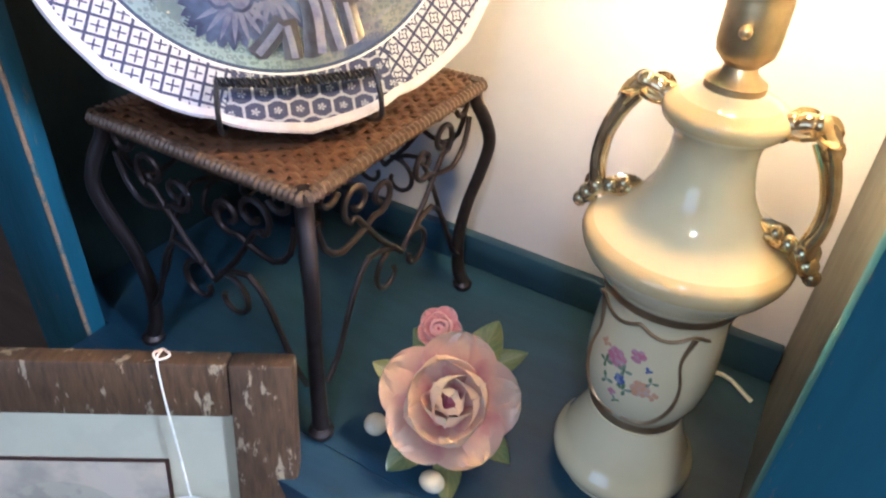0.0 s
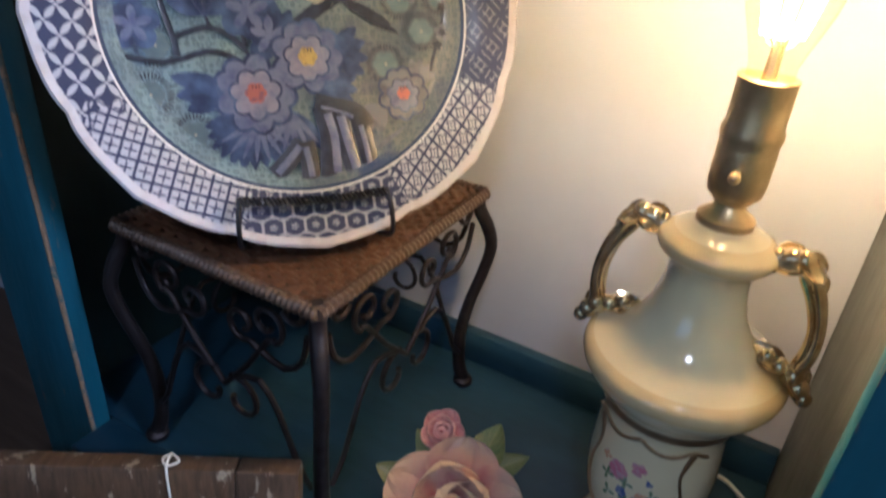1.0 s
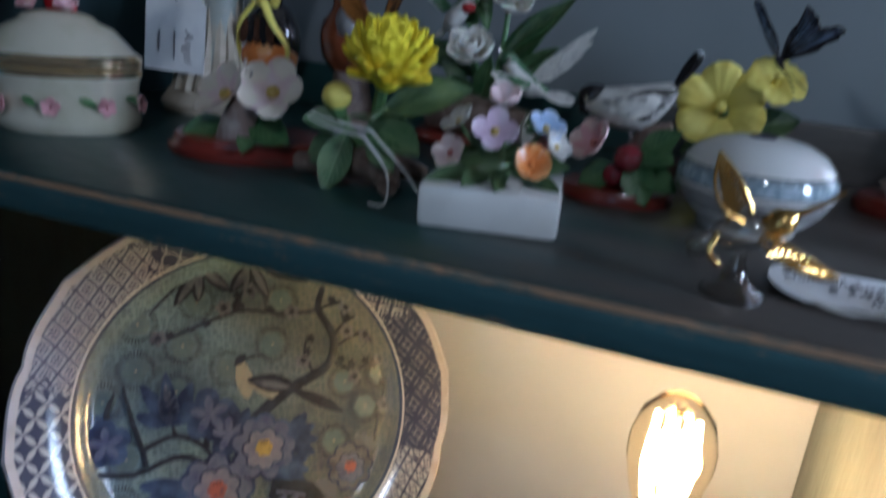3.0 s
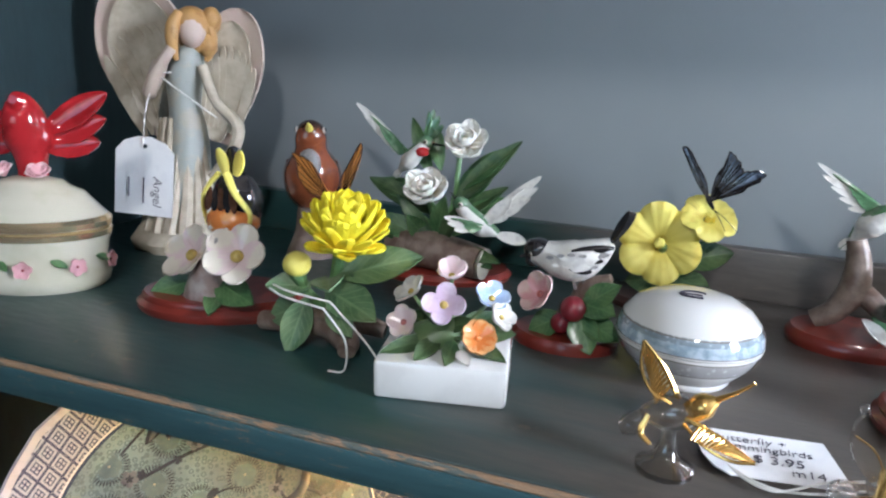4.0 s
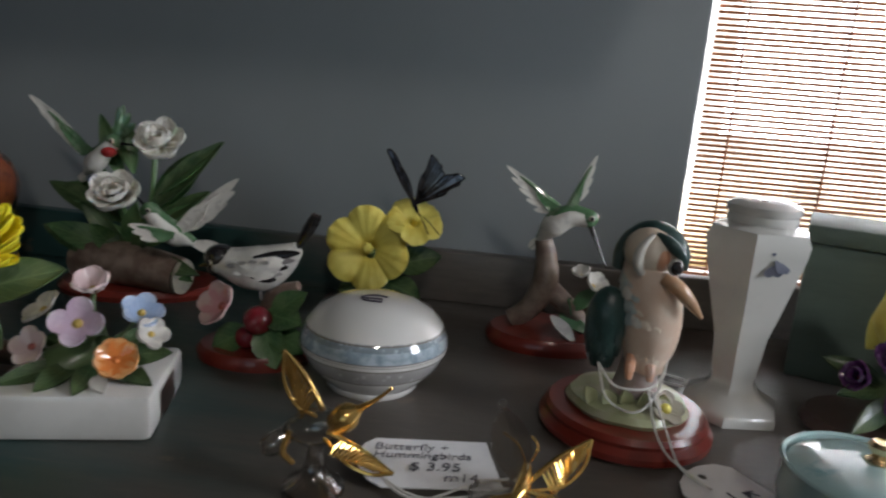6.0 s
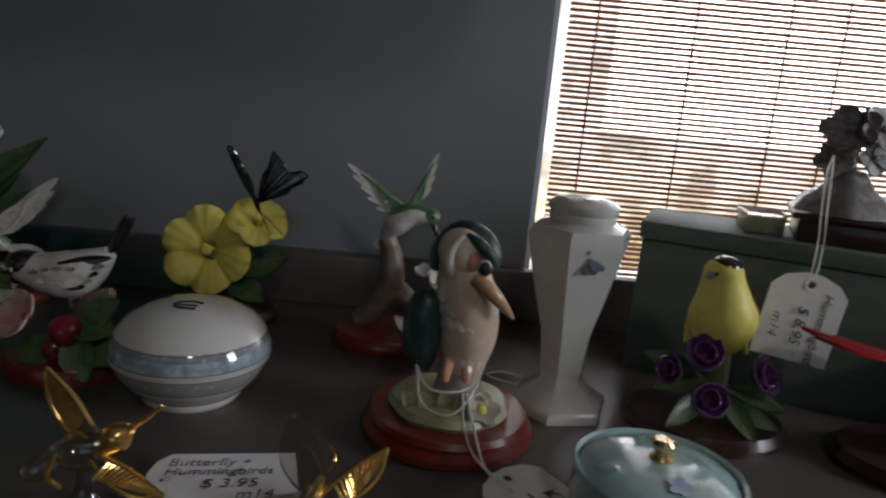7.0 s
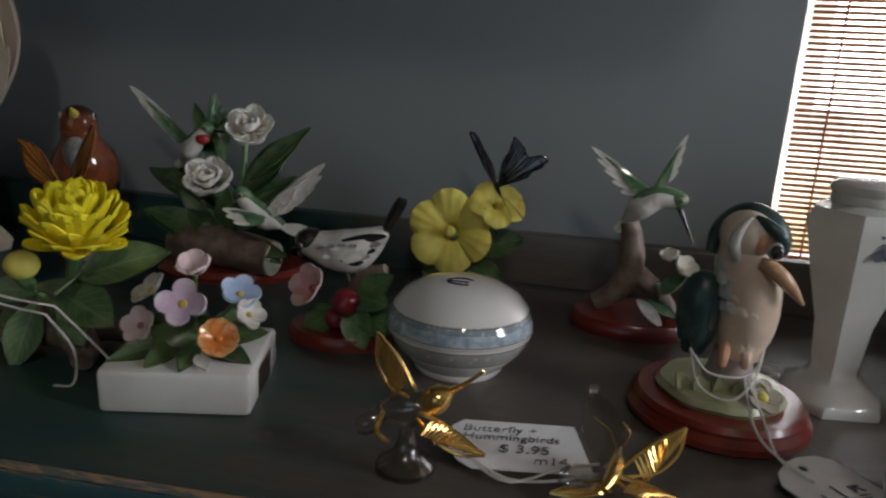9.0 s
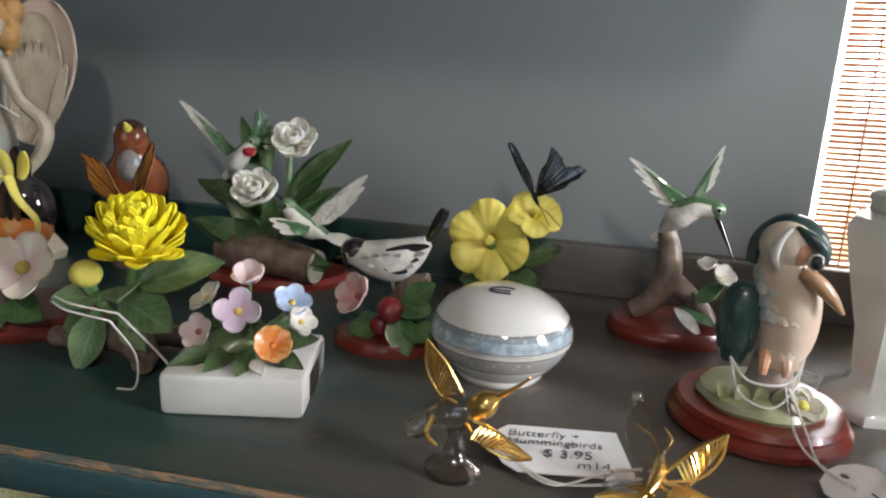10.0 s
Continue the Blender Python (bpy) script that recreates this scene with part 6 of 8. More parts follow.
for i, (n, tilt, l, out) in enumerate(((10, 22, 0.022, 0.010), (12, 38, 0.028, 0.010), (12, 52, 0.031, 0.010), (12, 63, 0.034, 0.009), (12, 68, 0.035, 0.008), (10, 76, 0.036, 0.006), (8, 83, 0.036, 0.004), (5, 87, 0.035, 0.002))):
    first = None
    for q in ring_of(n, 0, start=17 * i):
        if first is None:
            first = part("petal", blade(l, 0.0150, -0.04, 0.12, 0.0, 0.0009, 0.22, 0.05, m=Matrix.Translation((0, out, 0.002)) @ pose(0, 0, 0, tilt, 0, 0), nu=7, nv=6, base=0.5), "mum_yellow", head)
            ob = first
        else:
            ob = new("petal", first.data)
            ob.parent = head
        ob.matrix_basis = q @ pose(0, 0, 0, rnd.uniform(-8, 8), rnd.uniform(-8, 8), rnd.uniform(-7, 7))
part("stem", loft([(0.0, 0.0, 0.01), (0.004, 0.004, 0.035), (0.010, 0.002, 0.062)], [0.005, 0.004, 0.004], 8), "leaf", fig)
part("bud", ball(0.0085, (-0.013, -0.010, 0.050), (1, 1, 0.9)), "soft_yellow", fig)
part("bud_stem", loft([(0.0, 0.0, 0.02), (-0.010, -0.006, 0.034), (-0.013, -0.010, 0.045)], [0.004, 0.003, 0.005], 7), "leaf", fig)
for a, b, w in (((0.012, 0.0, 0.044), (0.056, 0.004, 0.062), 0.024), ((0.006, -0.006, 0.036), (0.040, -0.016, 0.030), 0.026), ((-0.006, -0.010, 0.030), (-0.010, -0.026, 0.002), 0.020), ((-0.006, -0.006, 0.036), (-0.028, -0.018, 0.038), 0.018),
                ((-0.010, -0.010, 0.024), (-0.034, -0.010, 0.014), 0.020), ((0.0, 0.004, 0.04), (0.016, -0.022, 0.046), 0.022), ((0.0, 0.01, 0.035), (0.024, 0.026, 0.05), 0.02), ((0.010, -0.01, 0.03), (0.030, -0.024, 0.020), 0.016)):
    leaf(fig, a, b, w, "leaf_soft")
part("root", loft([(-0.044, -0.004, 0.007), (-0.020, -0.004, 0.010), (0.006, -0.004, 0.014), (0.022, -0.012, 0.009), (0.027, -0.020, 0.006)], [0.006, 0.007, 0.010, 0.008, 0.0055], 10), "bark", fig)
part("root", loft([(0.0, 0.0, 0.012), (0.016, 0.014, 0.010), (0.032, 0.018, 0.006)], [0.009, 0.007, 0.005], 9), "bark", fig)
M["orange_wing"] = petal_mat("orange_wing", (0.66, 0.22, 0.04), (0.72, 0.27, 0.05))
bug = part("butterfly", loft([(0.001, 0.013, 0.0835), (0.001, 0.009, 0.0885), (0.0, 0.002, 0.0915)], [0.0012, 0.0022, 0.0014], 9), "black", fig)
fan_wing(bug, (0.001, 0.010, 0.0850), [(-0.0161, 0.0889), (-0.0215, 0.0925), (-0.0262, 0.0973), (-0.0278, 0.1020), (-0.0288, 0.1064), (-0.0329, 0.1116), (-0.0275, 0.1105), (-0.0229, 0.1093), (-0.0180, 0.1065), (-0.0145, 0.1029), (-0.0065, 0.0928)], "orange_wing", "robin_brown", 0.2, 0.6)
fan_wing(bug, (0.0044, 0.010, 0.0860), [(0.0039, 0.0968), (0.0060, 0.1030), (0.0094, 0.1093), (0.0130, 0.1160), (0.0165, 0.1216), (0.0178, 0.1187), (0.0168, 0.1125), (0.0151, 0.1067), (0.0128, 0.1005), (0.0104, 0.0943)], "orange_wing", "robin_brown", 0.1, 0.6)
for p in ([(-0.136, -0.262, 1.040), (-0.122, -0.266, 1.038), (-0.100, -0.262, 1.034)], [(-0.135, -0.260, 1.042), (-0.120, -0.264, 1.041), (-0.098, -0.258, 1.037)], [(-0.100, -0.262, 1.034), (-0.086, -0.262, 1.018), (-0.084, -0.266, 1.002), (-0.092, -0.270, 1.0015)], [(-0.098, -0.258, 1.037), (-0.078, -0.254, 1.016), (-0.070, -0.250, 1.002)]):
    cord("tag_string", p, "white cotton string tied round the leaves")

# ---- robin by the back rail ----
fig = thing("robin_figurine", (-0.236, -0.066, TOP), "brown porcelain robin with a rust breast on a stump", "figurine", "bird figurines")
part("stump", loft([(0, 0, 0.0), (0, 0, 0.02), (0.0, 0, 0.042)], [0.026, 0.018, 0.015], 12), "bark", fig)
bird(fig, Matrix.Translation((-0.004, 0.004, 0.066)) @ pose(0, 0, 0, 0, -40, -62), 0.098, ["rust", "robin_brown", "robin_brown", "soft_yellow", "black", "off_white", "robin_brown"], plump=1.22, tail=(0.35, 0.16, -4), breast=True)
part("throat", ball(0.0105, (0.010, -0.022, 0.083), (1, 0.7, 1.2)), "grey", fig)

# ---- roses with two hummingbirds ----
fig = thing("rose_bouquet_figurine", (-0.112, -0.066, TOP), "white porcelain roses with green leaves and two hummingbirds on a log", "figurine")
part("base", lathe([(0, 0), (0.96, 0), (1.0, 0.004), (0.93, 0.008), (0, 0.009)], 40, m=pose(0, 0, 0, 0, 0, 12) @ Matrix.Diagonal((0.058, 0.038, 1, 1))), "redwood", fig, "oval reddish wooden base")
part("log", loft([(-0.040, -0.010, 0.020), (-0.015, -0.014, 0.023), (0.015, -0.018, 0.022), (0.042, -0.022, 0.020)], [0.014, 0.016, 0.015, 0.013], 12), "bark", fig)
part("log_end", lathe([(0, 0), (0.012, 0.0), (0.0125, 0.002), (0, 0.003)], 18, m=aim((0.043, -0.0225, 0.020), (1, -0.12, -0.05)) @ pose(0, 0, 0, -90, 0, 0)), "pl_cream", fig)
M["white_rose"] = petal_mat("white_rose_petals", (0.80, 0.77, 0.70), (0.46, 0.40, 0.26), 0.6)
OPEN = ((6, 12, 1.05, 0.30), (4, 42, 0.84, 0.45), (3, 64, 0.62, 0.6))
rose_bloom("rose", Matrix.Translation((0.0165, 0.0, 0.107)) @ Vector((0, 0, 1)).rotation_difference(Vector((0.1, -0.70, 0.70))).to_matrix().to_4x4(), 0.0165, "white_rose", fig, OPEN)
rose_bloom("rose", Matrix.Translation((-0.0113, -0.008, 0.068)) @ Vector((0, 0, 1)).rotation_difference(Vector((0.05, -0.74, 0.68))).to_matrix().to_4x4(), 0.018, "white_rose", fig, OPEN)
for a, b in (((0.0, -0.005, 0.03), (0.010, 0.004, 0.10)), ((-0.004, -0.008, 0.03), (-0.010, -0.006, 0.062)), ((-0.004, -0.004, 0.03), (-0.030, 0.0, 0.088))):
    part("stem", loft([a, ((a[0] + b[0]) / 2 + 0.004, (a[1] + b[1]) / 2, (a[2] + b[2]) / 2), b], 0.0022, 7), "leaf", fig)
for a, b, w in (((0.010, 0.0, 0.070), (0.050, 0.0, 0.108), 0.020), ((-0.014, 0.0, 0.060), (-0.064, 0.0, 0.074), 0.022), ((-0.006, -0.012, 0.030), (-0.052, -0.024, 0.048), 0.020), ((-0.004, -0.008, 0.030), (-0.026, -0.014, 0.050), 0.018),
                ((0.004, -0.01, 0.034), (0.046, -0.008, 0.068), 0.020), ((0.006, 0.0, 0.06), (0.036, 0.004, 0.086), 0.020), ((0.0, -0.012, 0.03), (0.006, -0.020, 0.064), 0.018), ((0.012, -0.014, 0.030), (0.050, -0.030, 0.024), 0.016),
                ((-0.004, 0.0, 0.085), (-0.018, 0.006, 0.128), 0.015), ((-0.012, 0.0, 0.08), (-0.034, 0.006, 0.122), 0.014), ((-0.01, -0.012, 0.03), (-0.016, -0.03, 0.050), 0.016)):
    leaf(fig, a, b, w, "leaf")
for a, b, w in (((0.010, -0.004, 0.060), (0.054, -0.002, 0.111), 0.019), ((-0.010, -0.004, 0.050), (-0.061, -0.008, 0.076), 0.019), ((-0.006, -0.016, 0.028), (-0.060, -0.020, 0.046), 0.020), ((0.006, -0.012, 0.040), (0.046, -0.004, 0.078), 0.020), ((0.0, -0.016, 0.030), (-0.030, -0.022, 0.064), 0.013),
                ((0.004, -0.016, 0.028), (0.020, -0.026, 0.060), 0.013), ((0.010, -0.018, 0.028), (0.056, -0.036, 0.030), 0.014)):
    leaf(fig, a, b, w, "leaf_dark")
HB = ["off_white", "green_glaze", "black", "eye_ring", "black"]
WING = ["off_white", "green_glaze"]
hummingbird(fig, (-0.0390, -0.004, 0.0820), (-0.0295, -0.006, 0.0910), (-0.0215, -0.007, 0.0995), (-0.0150, -0.006, 0.1065), (0.004, -0.006, 0.1055), 0.0062, HB)
part("throat", ball(0.0050, (-0.0165, -0.0100, 0.1000), (1.2, 0.8, 0.8)), "ruby", fig)
feathered_wing(fig, (-0.034, -0.003, 0.098), [(-0.083, 0.004, 0.1334), (-0.075, 0.003, 0.1240), (-0.066, 0.002, 0.1155), (-0.057, 0.001, 0.1080), (-0.048, 0.0, 0.1010)], 0.0075, WING)
feathered_wing(fig, (-0.018, 0.002, 0.108), [(-0.0151, 0.008, 0.1320), (-0.0100, 0.008, 0.1270), (-0.0060, 0.008, 0.1200)], 0.0070, ["green_glaze", "green_glaze"])
hummingbird(fig, (0.0590, -0.034, 0.0475), (0.0440, -0.034, 0.0520), (0.0350, -0.036, 0.0600), (0.0290, -0.037, 0.0670), (0.0205, -0.038, 0.0760), 0.0066, HB)
feathered_wing(fig, (0.0460, -0.032, 0.0570), [(0.0862, -0.026, 0.0928), (0.0845, -0.027, 0.0845), (0.0800, -0.028, 0.0765), (0.0735, -0.029, 0.0690), (0.0650, -0.030, 0.0620)], 0.0080, ["off_white", "off_white"])
feathered_wing(fig, (0.0480, -0.041, 0.0530), [(0.0201, -0.047, 0.0590), (0.0235, -0.048, 0.0550), (0.0290, -0.048, 0.0510)], 0.0065, WING)
blade_tail = blade(0.024, 0.010, 0.0, 0.05, 0.1, 0.0010, m=aim((0.056, -0.035, 0.0480), (1, 0, -0.12), 0, (0, -1, 0.5)))
part("tail", blade_tail, "off_white", fig)

# ---- flower-topped porcelain box ----
fb = thing("flower_box", (-0.031, -0.246, TOP), "white porcelain box topped with small modelled flowers and leaves", "trinket box", "", 15)
part("box", box((-0.0345, -0.030, 0.0), (0.0345, 0.030, 0.0215), 0.003), "white", fb)
part("side_label", box((0.0346, -0.014, 0.003), (0.0349, 0.010, 0.017)), "darkwood", fb)
part("stem_mound", loft([(-0.010, 0, 0.020), (0.0, 0.002, 0.030), (0.002, 0.004, 0.042)], [0.014, 0.009, 0.003], 10), "leaf_dark", fb)
for at, f, r, mat, n, heart in (((0.018, -0.020, 0.034), (0.25, -0.75, 0.6), 0.0098, "orange", 9, "orange"), ((-0.002, -0.006, 0.045), (0.1, -0.8, 0.5), 0.0125, "lilac", 4, "pl_yellow"),
                                ((0.022, 0.004, 0.047), (0.3, -0.5, 0.8), 0.0105, "sky_blue", 5, "pl_yellow"), ((-0.024, 0.0, 0.031), (-0.3, -0.7, 0.5), 0.0100, "pale_pink", 5, "pl_rose"),
                                ((0.0, 0.008, 0.056), (0.0, -0.5, 0.9), 0.0120, "pale_pink", 5, "pl_yellow"), ((-0.022, 0.010, 0.045), (-0.5, -0.3, 0.8), 0.0105, "off_white", 5, "pl_yellow"),
                                ((0.028, -0.004, 0.040), (0.6, -0.5, 0.6), 0.0085, "off_white", 5, "pl_yellow")):
    flower(fb, at, f, r, mat, n, 52 if mat == "pale_pink" and at[2] > 0.05 else 26, notch=0.05, heart=heart, heart_r=0.18)
    part("flower_stem", loft([(0.0, 0.0, 0.024), (at[0] * 0.6, at[1] * 0.6, (0.026 + at[2]) / 2), at], 0.0011, 6), "leaf_dark", fb)
for a, b, w in (((-0.006, -0.006, 0.026), (-0.030, -0.022, 0.0245), 0.010), ((-0.004, -0.006, 0.026), (-0.012, -0.026, 0.0245), 0.011), ((0.004, -0.008, 0.026), (0.004, -0.028, 0.0245), 0.010), ((0.008, -0.004, 0.026), (0.030, -0.020, 0.026), 0.011),
                ((0.008, 0.0, 0.028), (0.034, -0.004, 0.032), 0.012), ((0.004, 0.006, 0.028), (0.026, 0.020, 0.034), 0.012), ((-0.004, 0.006, 0.028), (-0.026, 0.016, 0.030), 0.012), ((0.0, 0.0, 0.03), (0.012, -0.012, 0.040), 0.009), ((0.0, 0.002, 0.03), (-0.012, -0.004, 0.042), 0.009)):
    leaf(fb, a, b, w, "leaf_dark")
for a, b in (((0.008, -0.018, 0.025), (0.014, -0.027, 0.0235)), ((0.016, -0.010, 0.026), (0.027, -0.014, 0.0245))):
    leaf(fb, a, b, 0.008, "off_white")

# ---- chickadee ----
fig = thing("chickadee_figurine", (0.014, -0.160, TOP), "grey and white porcelain bird on berries with a pink blossom", "figurine", "bird figurines")
part("base", lathe([(0, 0), (0.98, 0), (1.0, 0.004), (0.92, 0.008), (0, 0.009)], 36, m=Matrix.Diagonal((0.034, 0.026, 1, 1))), "redwood", fig, "oval reddish wooden base")
part("branch", loft([(0.0, 0.0, 0.008), (0.008, 0.004, 0.024), (0.012, 0.0, 0.038), (0.026, -0.002, 0.046)], [0.012, 0.009, 0.006, 0.003], 10), "bark", fig)
bm = loft([(-0.024, -0.002, 0.0545), (-0.016, -0.001, 0.0545), (-0.006, 0, 0.0530), (0.005, 0, 0.0540), (0.015, 0.001, 0.0600), (0.0235, 0.002, 0.0670)], [0.0060, 0.0092, 0.0120, 0.0130, 0.0095, 0.0040], 18, mi=0)
ball(0.0088, (-0.0205, -0.001, 0.0580), (1.10, 1.0, 0.80), bm, 1, 16, 10)
ball(0.0050, (-0.0240, -0.002, 0.0505), (0.9, 1.0, 0.8), bm, 1, 12, 8)
loft([(-0.0265, -0.003, 0.0535), (-0.0320, -0.004, 0.0520)], [0.0020, 0.0004], 8, bm, 1, n=2)
ball(0.0014, (-0.0235, -0.0088, 0.0560), bm=bm, mi=2, seg=8, rings=6), ball(0.0009, (-0.0236, -0.0098, 0.0561), bm=bm, mi=1, seg=8, rings=6)
for k in range(5):
    blade(0.026 - 0.003 * k, 0.0055, 0, -0.1, 0.3, 0.0008, m=aim((0.002, -0.0105 - 0.0006 * k, 0.0620 - 0.0026 * k), (1, 0.25, 0.16 - 0.06 * k), 0, (0.05, -1, 0.35)), bm=bm, mi=3 if k % 2 else 1, nu=6, nv=4)
for k in range(12):
    blade(0.005, 0.0026, 0, 0, 0.3, 0.0005, m=aim((-0.013 + 0.0022 * k, -0.0116 - 0.0012 * math.sin(k * 0.3), 0.0560 + 0.004 * math.sin(k * 2.3)), (1, 0.05, 0.1), 0, (0, -1, 0.3)), bm=bm, mi=3 if k % 3 == 0 else 0, nu=4, nv=3)
for k in (-1, 0, 1):
    blade(0.025, 0.0065, 0, -0.05, 0.15, 0.0010, m=aim((0.0215, 0.002 + 0.001 * k, 0.0655), (0.50 + 0.08 * k, 0.05, 0.92), 0, (-0.5, -0.8, 0.3)), bm=bm, mi=1, nu=5, nv=4)
part("bird", bm, ["off_white", "black", "eye_ring", "grey"], fig)
for q in (-1, 1):
    part("leg", loft([(0.006 + q * 0.003, -0.003, 0.043), (0.008 + q * 0.003, -0.003, 0.036)], 0.0011, 6, n=2), "grey", fig)
flower(fig, (-0.0135, -0.012, 0.0320), (-0.4, -0.7, 0.5), 0.0150, "pink", 5, 35, notch=0.08, heart="pl_rose")
part("berry", ball(0.0085, (0.007, -0.014, 0.027)), "berry", fig)
part("berry", ball(0.0070, (0.000, -0.012, 0.016)), "berry", fig)
for a, b, w in (((0.010, -0.012, 0.026), (0.020, -0.024, 0.006), 0.020), ((0.0, -0.010, 0.020), (-0.018, -0.016, 0.010), 0.018), ((0.010, -0.008, 0.030), (0.030, -0.016, 0.030), 0.020), ((0.012, -0.006, 0.028), (0.030, -0.012, 0.044), 0.016), ((0.012, -0.010, 0.02), (0.034, -0.020, 0.016), 0.018)):
    leaf(fig, a, b, w, "leaf")

# ---- yellow blossoms with a dark butterfly ----
fig = thing("butterfly_figurine", (0.062, -0.055, TOP), "dark blue butterfly on two yellow porcelain blossoms", "figurine")
part("base", lathe([(0, 0), (0.98, 0), (1.0, 0.004), (0.92, 0.008), (0, 0.009)], 36, m=Matrix.Diagonal((0.040, 0.030, 1, 1))), "darkwood", fig, "oval dark wooden base")
part("stem", loft([(0.0, 0.0, 0.008), (0.006, 0.0, 0.03), (0.016, 0.004, 0.055), (0.024, 0.002, 0.068)], [0.008, 0.005, 0.004, 0.003], 9), "leaf_dark", fig)
part("stem", loft([(0.002, 0.0, 0.02), (-0.002, -0.006, 0.036), (-0.002, -0.014, 0.048)], [0.004, 0.003, 0.003], 8), "leaf_dark", fig)
trumpet(fig, (-0.0045, -0.016, 0.0500), (0.06, -0.95, 0.24), 0.0300, "soft_yellow", 6, 12)
trumpet(fig, (0.0260, -0.004, 0.0715), (0.28, -0.62, 0.74), 0.0205, "soft_yellow", 5, 30, -0.25)
for a, b, w in (((0.010, 0.0, 0.035), (0.042, 0.0, 0.046), 0.024), ((0.0, 0.004, 0.03), (-0.014, 0.012, 0.066), 0.024), ((0.006, -0.004, 0.025), (0.032, -0.014, 0.020), 0.022), ((-0.002, -0.004, 0.02), (-0.024, -0.010, 0.018), 0.022)):
    leaf(fig, a, b, w, "leaf_dark")
M["dark_wing"] = glazed("dark_blue_wing", (0.022, 0.026, 0.045), (0.11, 0.13, 0.19), 150, 0.45, 0.6)
bm = loft([(0.0215, 0.0, 0.0860), (0.0240, -0.003, 0.0815), (0.0275, -0.008, 0.0770)], [0.0011, 0.0020, 0.0010], 9)
for q in (-1, 1):
    loft([(0.0275, -0.008, 0.0770), (0.034 + q * 0.002, -0.012, 0.0720), (0.041 + q * 0.004, -0.015, 0.0640)], 0.0003, 5, bm)
bug = part("butterfly", bm, "black", fig)
fan_wing(bug, (0.0234, -0.002, 0.0818), [(0.0147, 0.0930), (0.0100, 0.1010), (0.0065, 0.1072), (0.0035, 0.1130), (0.0016, 0.1165), (0.0043, 0.1171), (0.0085, 0.1128), (0.0116, 0.1076), (0.0162, 0.1010), (0.0206, 0.0934)], "dark_wing", "black", 0.15)
fan_wing(bug, (0.0245, -0.001, 0.0827), [(0.0261, 0.0978), (0.0292, 0.1040), (0.0318, 0.1091), (0.0327, 0.1164), (0.0350, 0.1142), (0.0364, 0.1140), (0.0382, 0.1108), (0.0406, 0.1097), (0.0410, 0.1062), (0.0431, 0.1030), (0.0362, 0.0928)], "dark_wing", "black", 0.1)
fan_wing(bug, (0.0254, -0.003, 0.0820), [(0.0343, 0.0926), (0.0431, 0.1030), (0.0480, 0.1040), (0.0524, 0.1053), (0.0575, 0.1026), (0.0545, 0.1000), (0.0542, 0.0977), (0.0505, 0.0968), (0.0476, 0.0949), (0.0455, 0.0915), (0.0424, 0.0890)], "dark_wing", "black", 0.1)

# ---- green and white hummingbird ----
fig = thing("hummingbird_figurine", (0.188, -0.076, TOP), "green and white porcelain hummingbird on a branch with white blossoms", "figurine", "bird figurines")
part("base", lathe([(0, 0), (0.97, 0), (1.0, 0.003), (1.0, 0.006), (0.93, 0.010), (0, 0.011)], 44, m=pose(0, 0, 0, 0, 0, 10) @ Matrix.Diagonal((0.044, 0.032, 1, 1))), "redwood", fig, "oval reddish wooden base")
part("branch", loft([(-0.028, 0.0, 0.013), (-0.016, 0.0, 0.022), (-0.008, 0.0, 0.038), (-0.008, 0.002, 0.056), (-0.012, 0.002, 0.070)], [0.0065, 0.0075, 0.009, 0.0075, 0.006], 11), "bark", fig)
part("branch", loft([(-0.010, 0.0, 0.040), (0.002, 0.0, 0.032), (0.016, -0.004, 0.020), (0.022, -0.006, 0.012)], [0.008, 0.007, 0.006, 0.005], 10), "bark", fig)
hummingbird(fig, (-0.0150, 0.0, 0.0690), (-0.0065, -0.002, 0.0800), (0.0040, -0.003, 0.0870), (0.0150, -0.004, 0.0865), (0.0302, -0.006, 0.0563), 0.0070, HB)
feathered_wing(fig, (-0.002, 0.001, 0.0900), [(-0.0410, 0.006, 0.1152), (-0.0370, 0.005, 0.1080), (-0.0315, 0.004, 0.1015), (-0.0260, 0.003, 0.0950), (-0.0200, 0.002, 0.0890)], 0.0050, WING)
feathered_wing(fig, (0.003, 0.004, 0.0930), [(0.0170, 0.008, 0.1271), (0.0165, 0.008, 0.1200), (0.0155, 0.008, 0.1120), (0.0140, 0.008, 0.1045)], 0.0044, WING)
for at, f, r in (((0.022, -0.012, 0.044), (0.4, -0.6, 0.7), 0.011), ((0.015, -0.010, 0.050), (-0.2, -0.5, 0.9), 0.008)):
    flower(fig, at, f, r, "off_white", 5, 48, heart="pl_yellow")
for a, b, w in (((0.012, -0.006, 0.026), (0.024, -0.012, 0.042), 0.012), ((0.010, -0.006, 0.024), (0.010, -0.020, 0.036), 0.012), ((0.004, -0.006, 0.022), (0.022, -0.016, 0.016), 0.010)):
    leaf(fig, a, b, w, "green_glaze")
leaf(fig, (-0.002, -0.012, 0.022), (0.014, -0.024, 0.012), 0.010, "off_white")

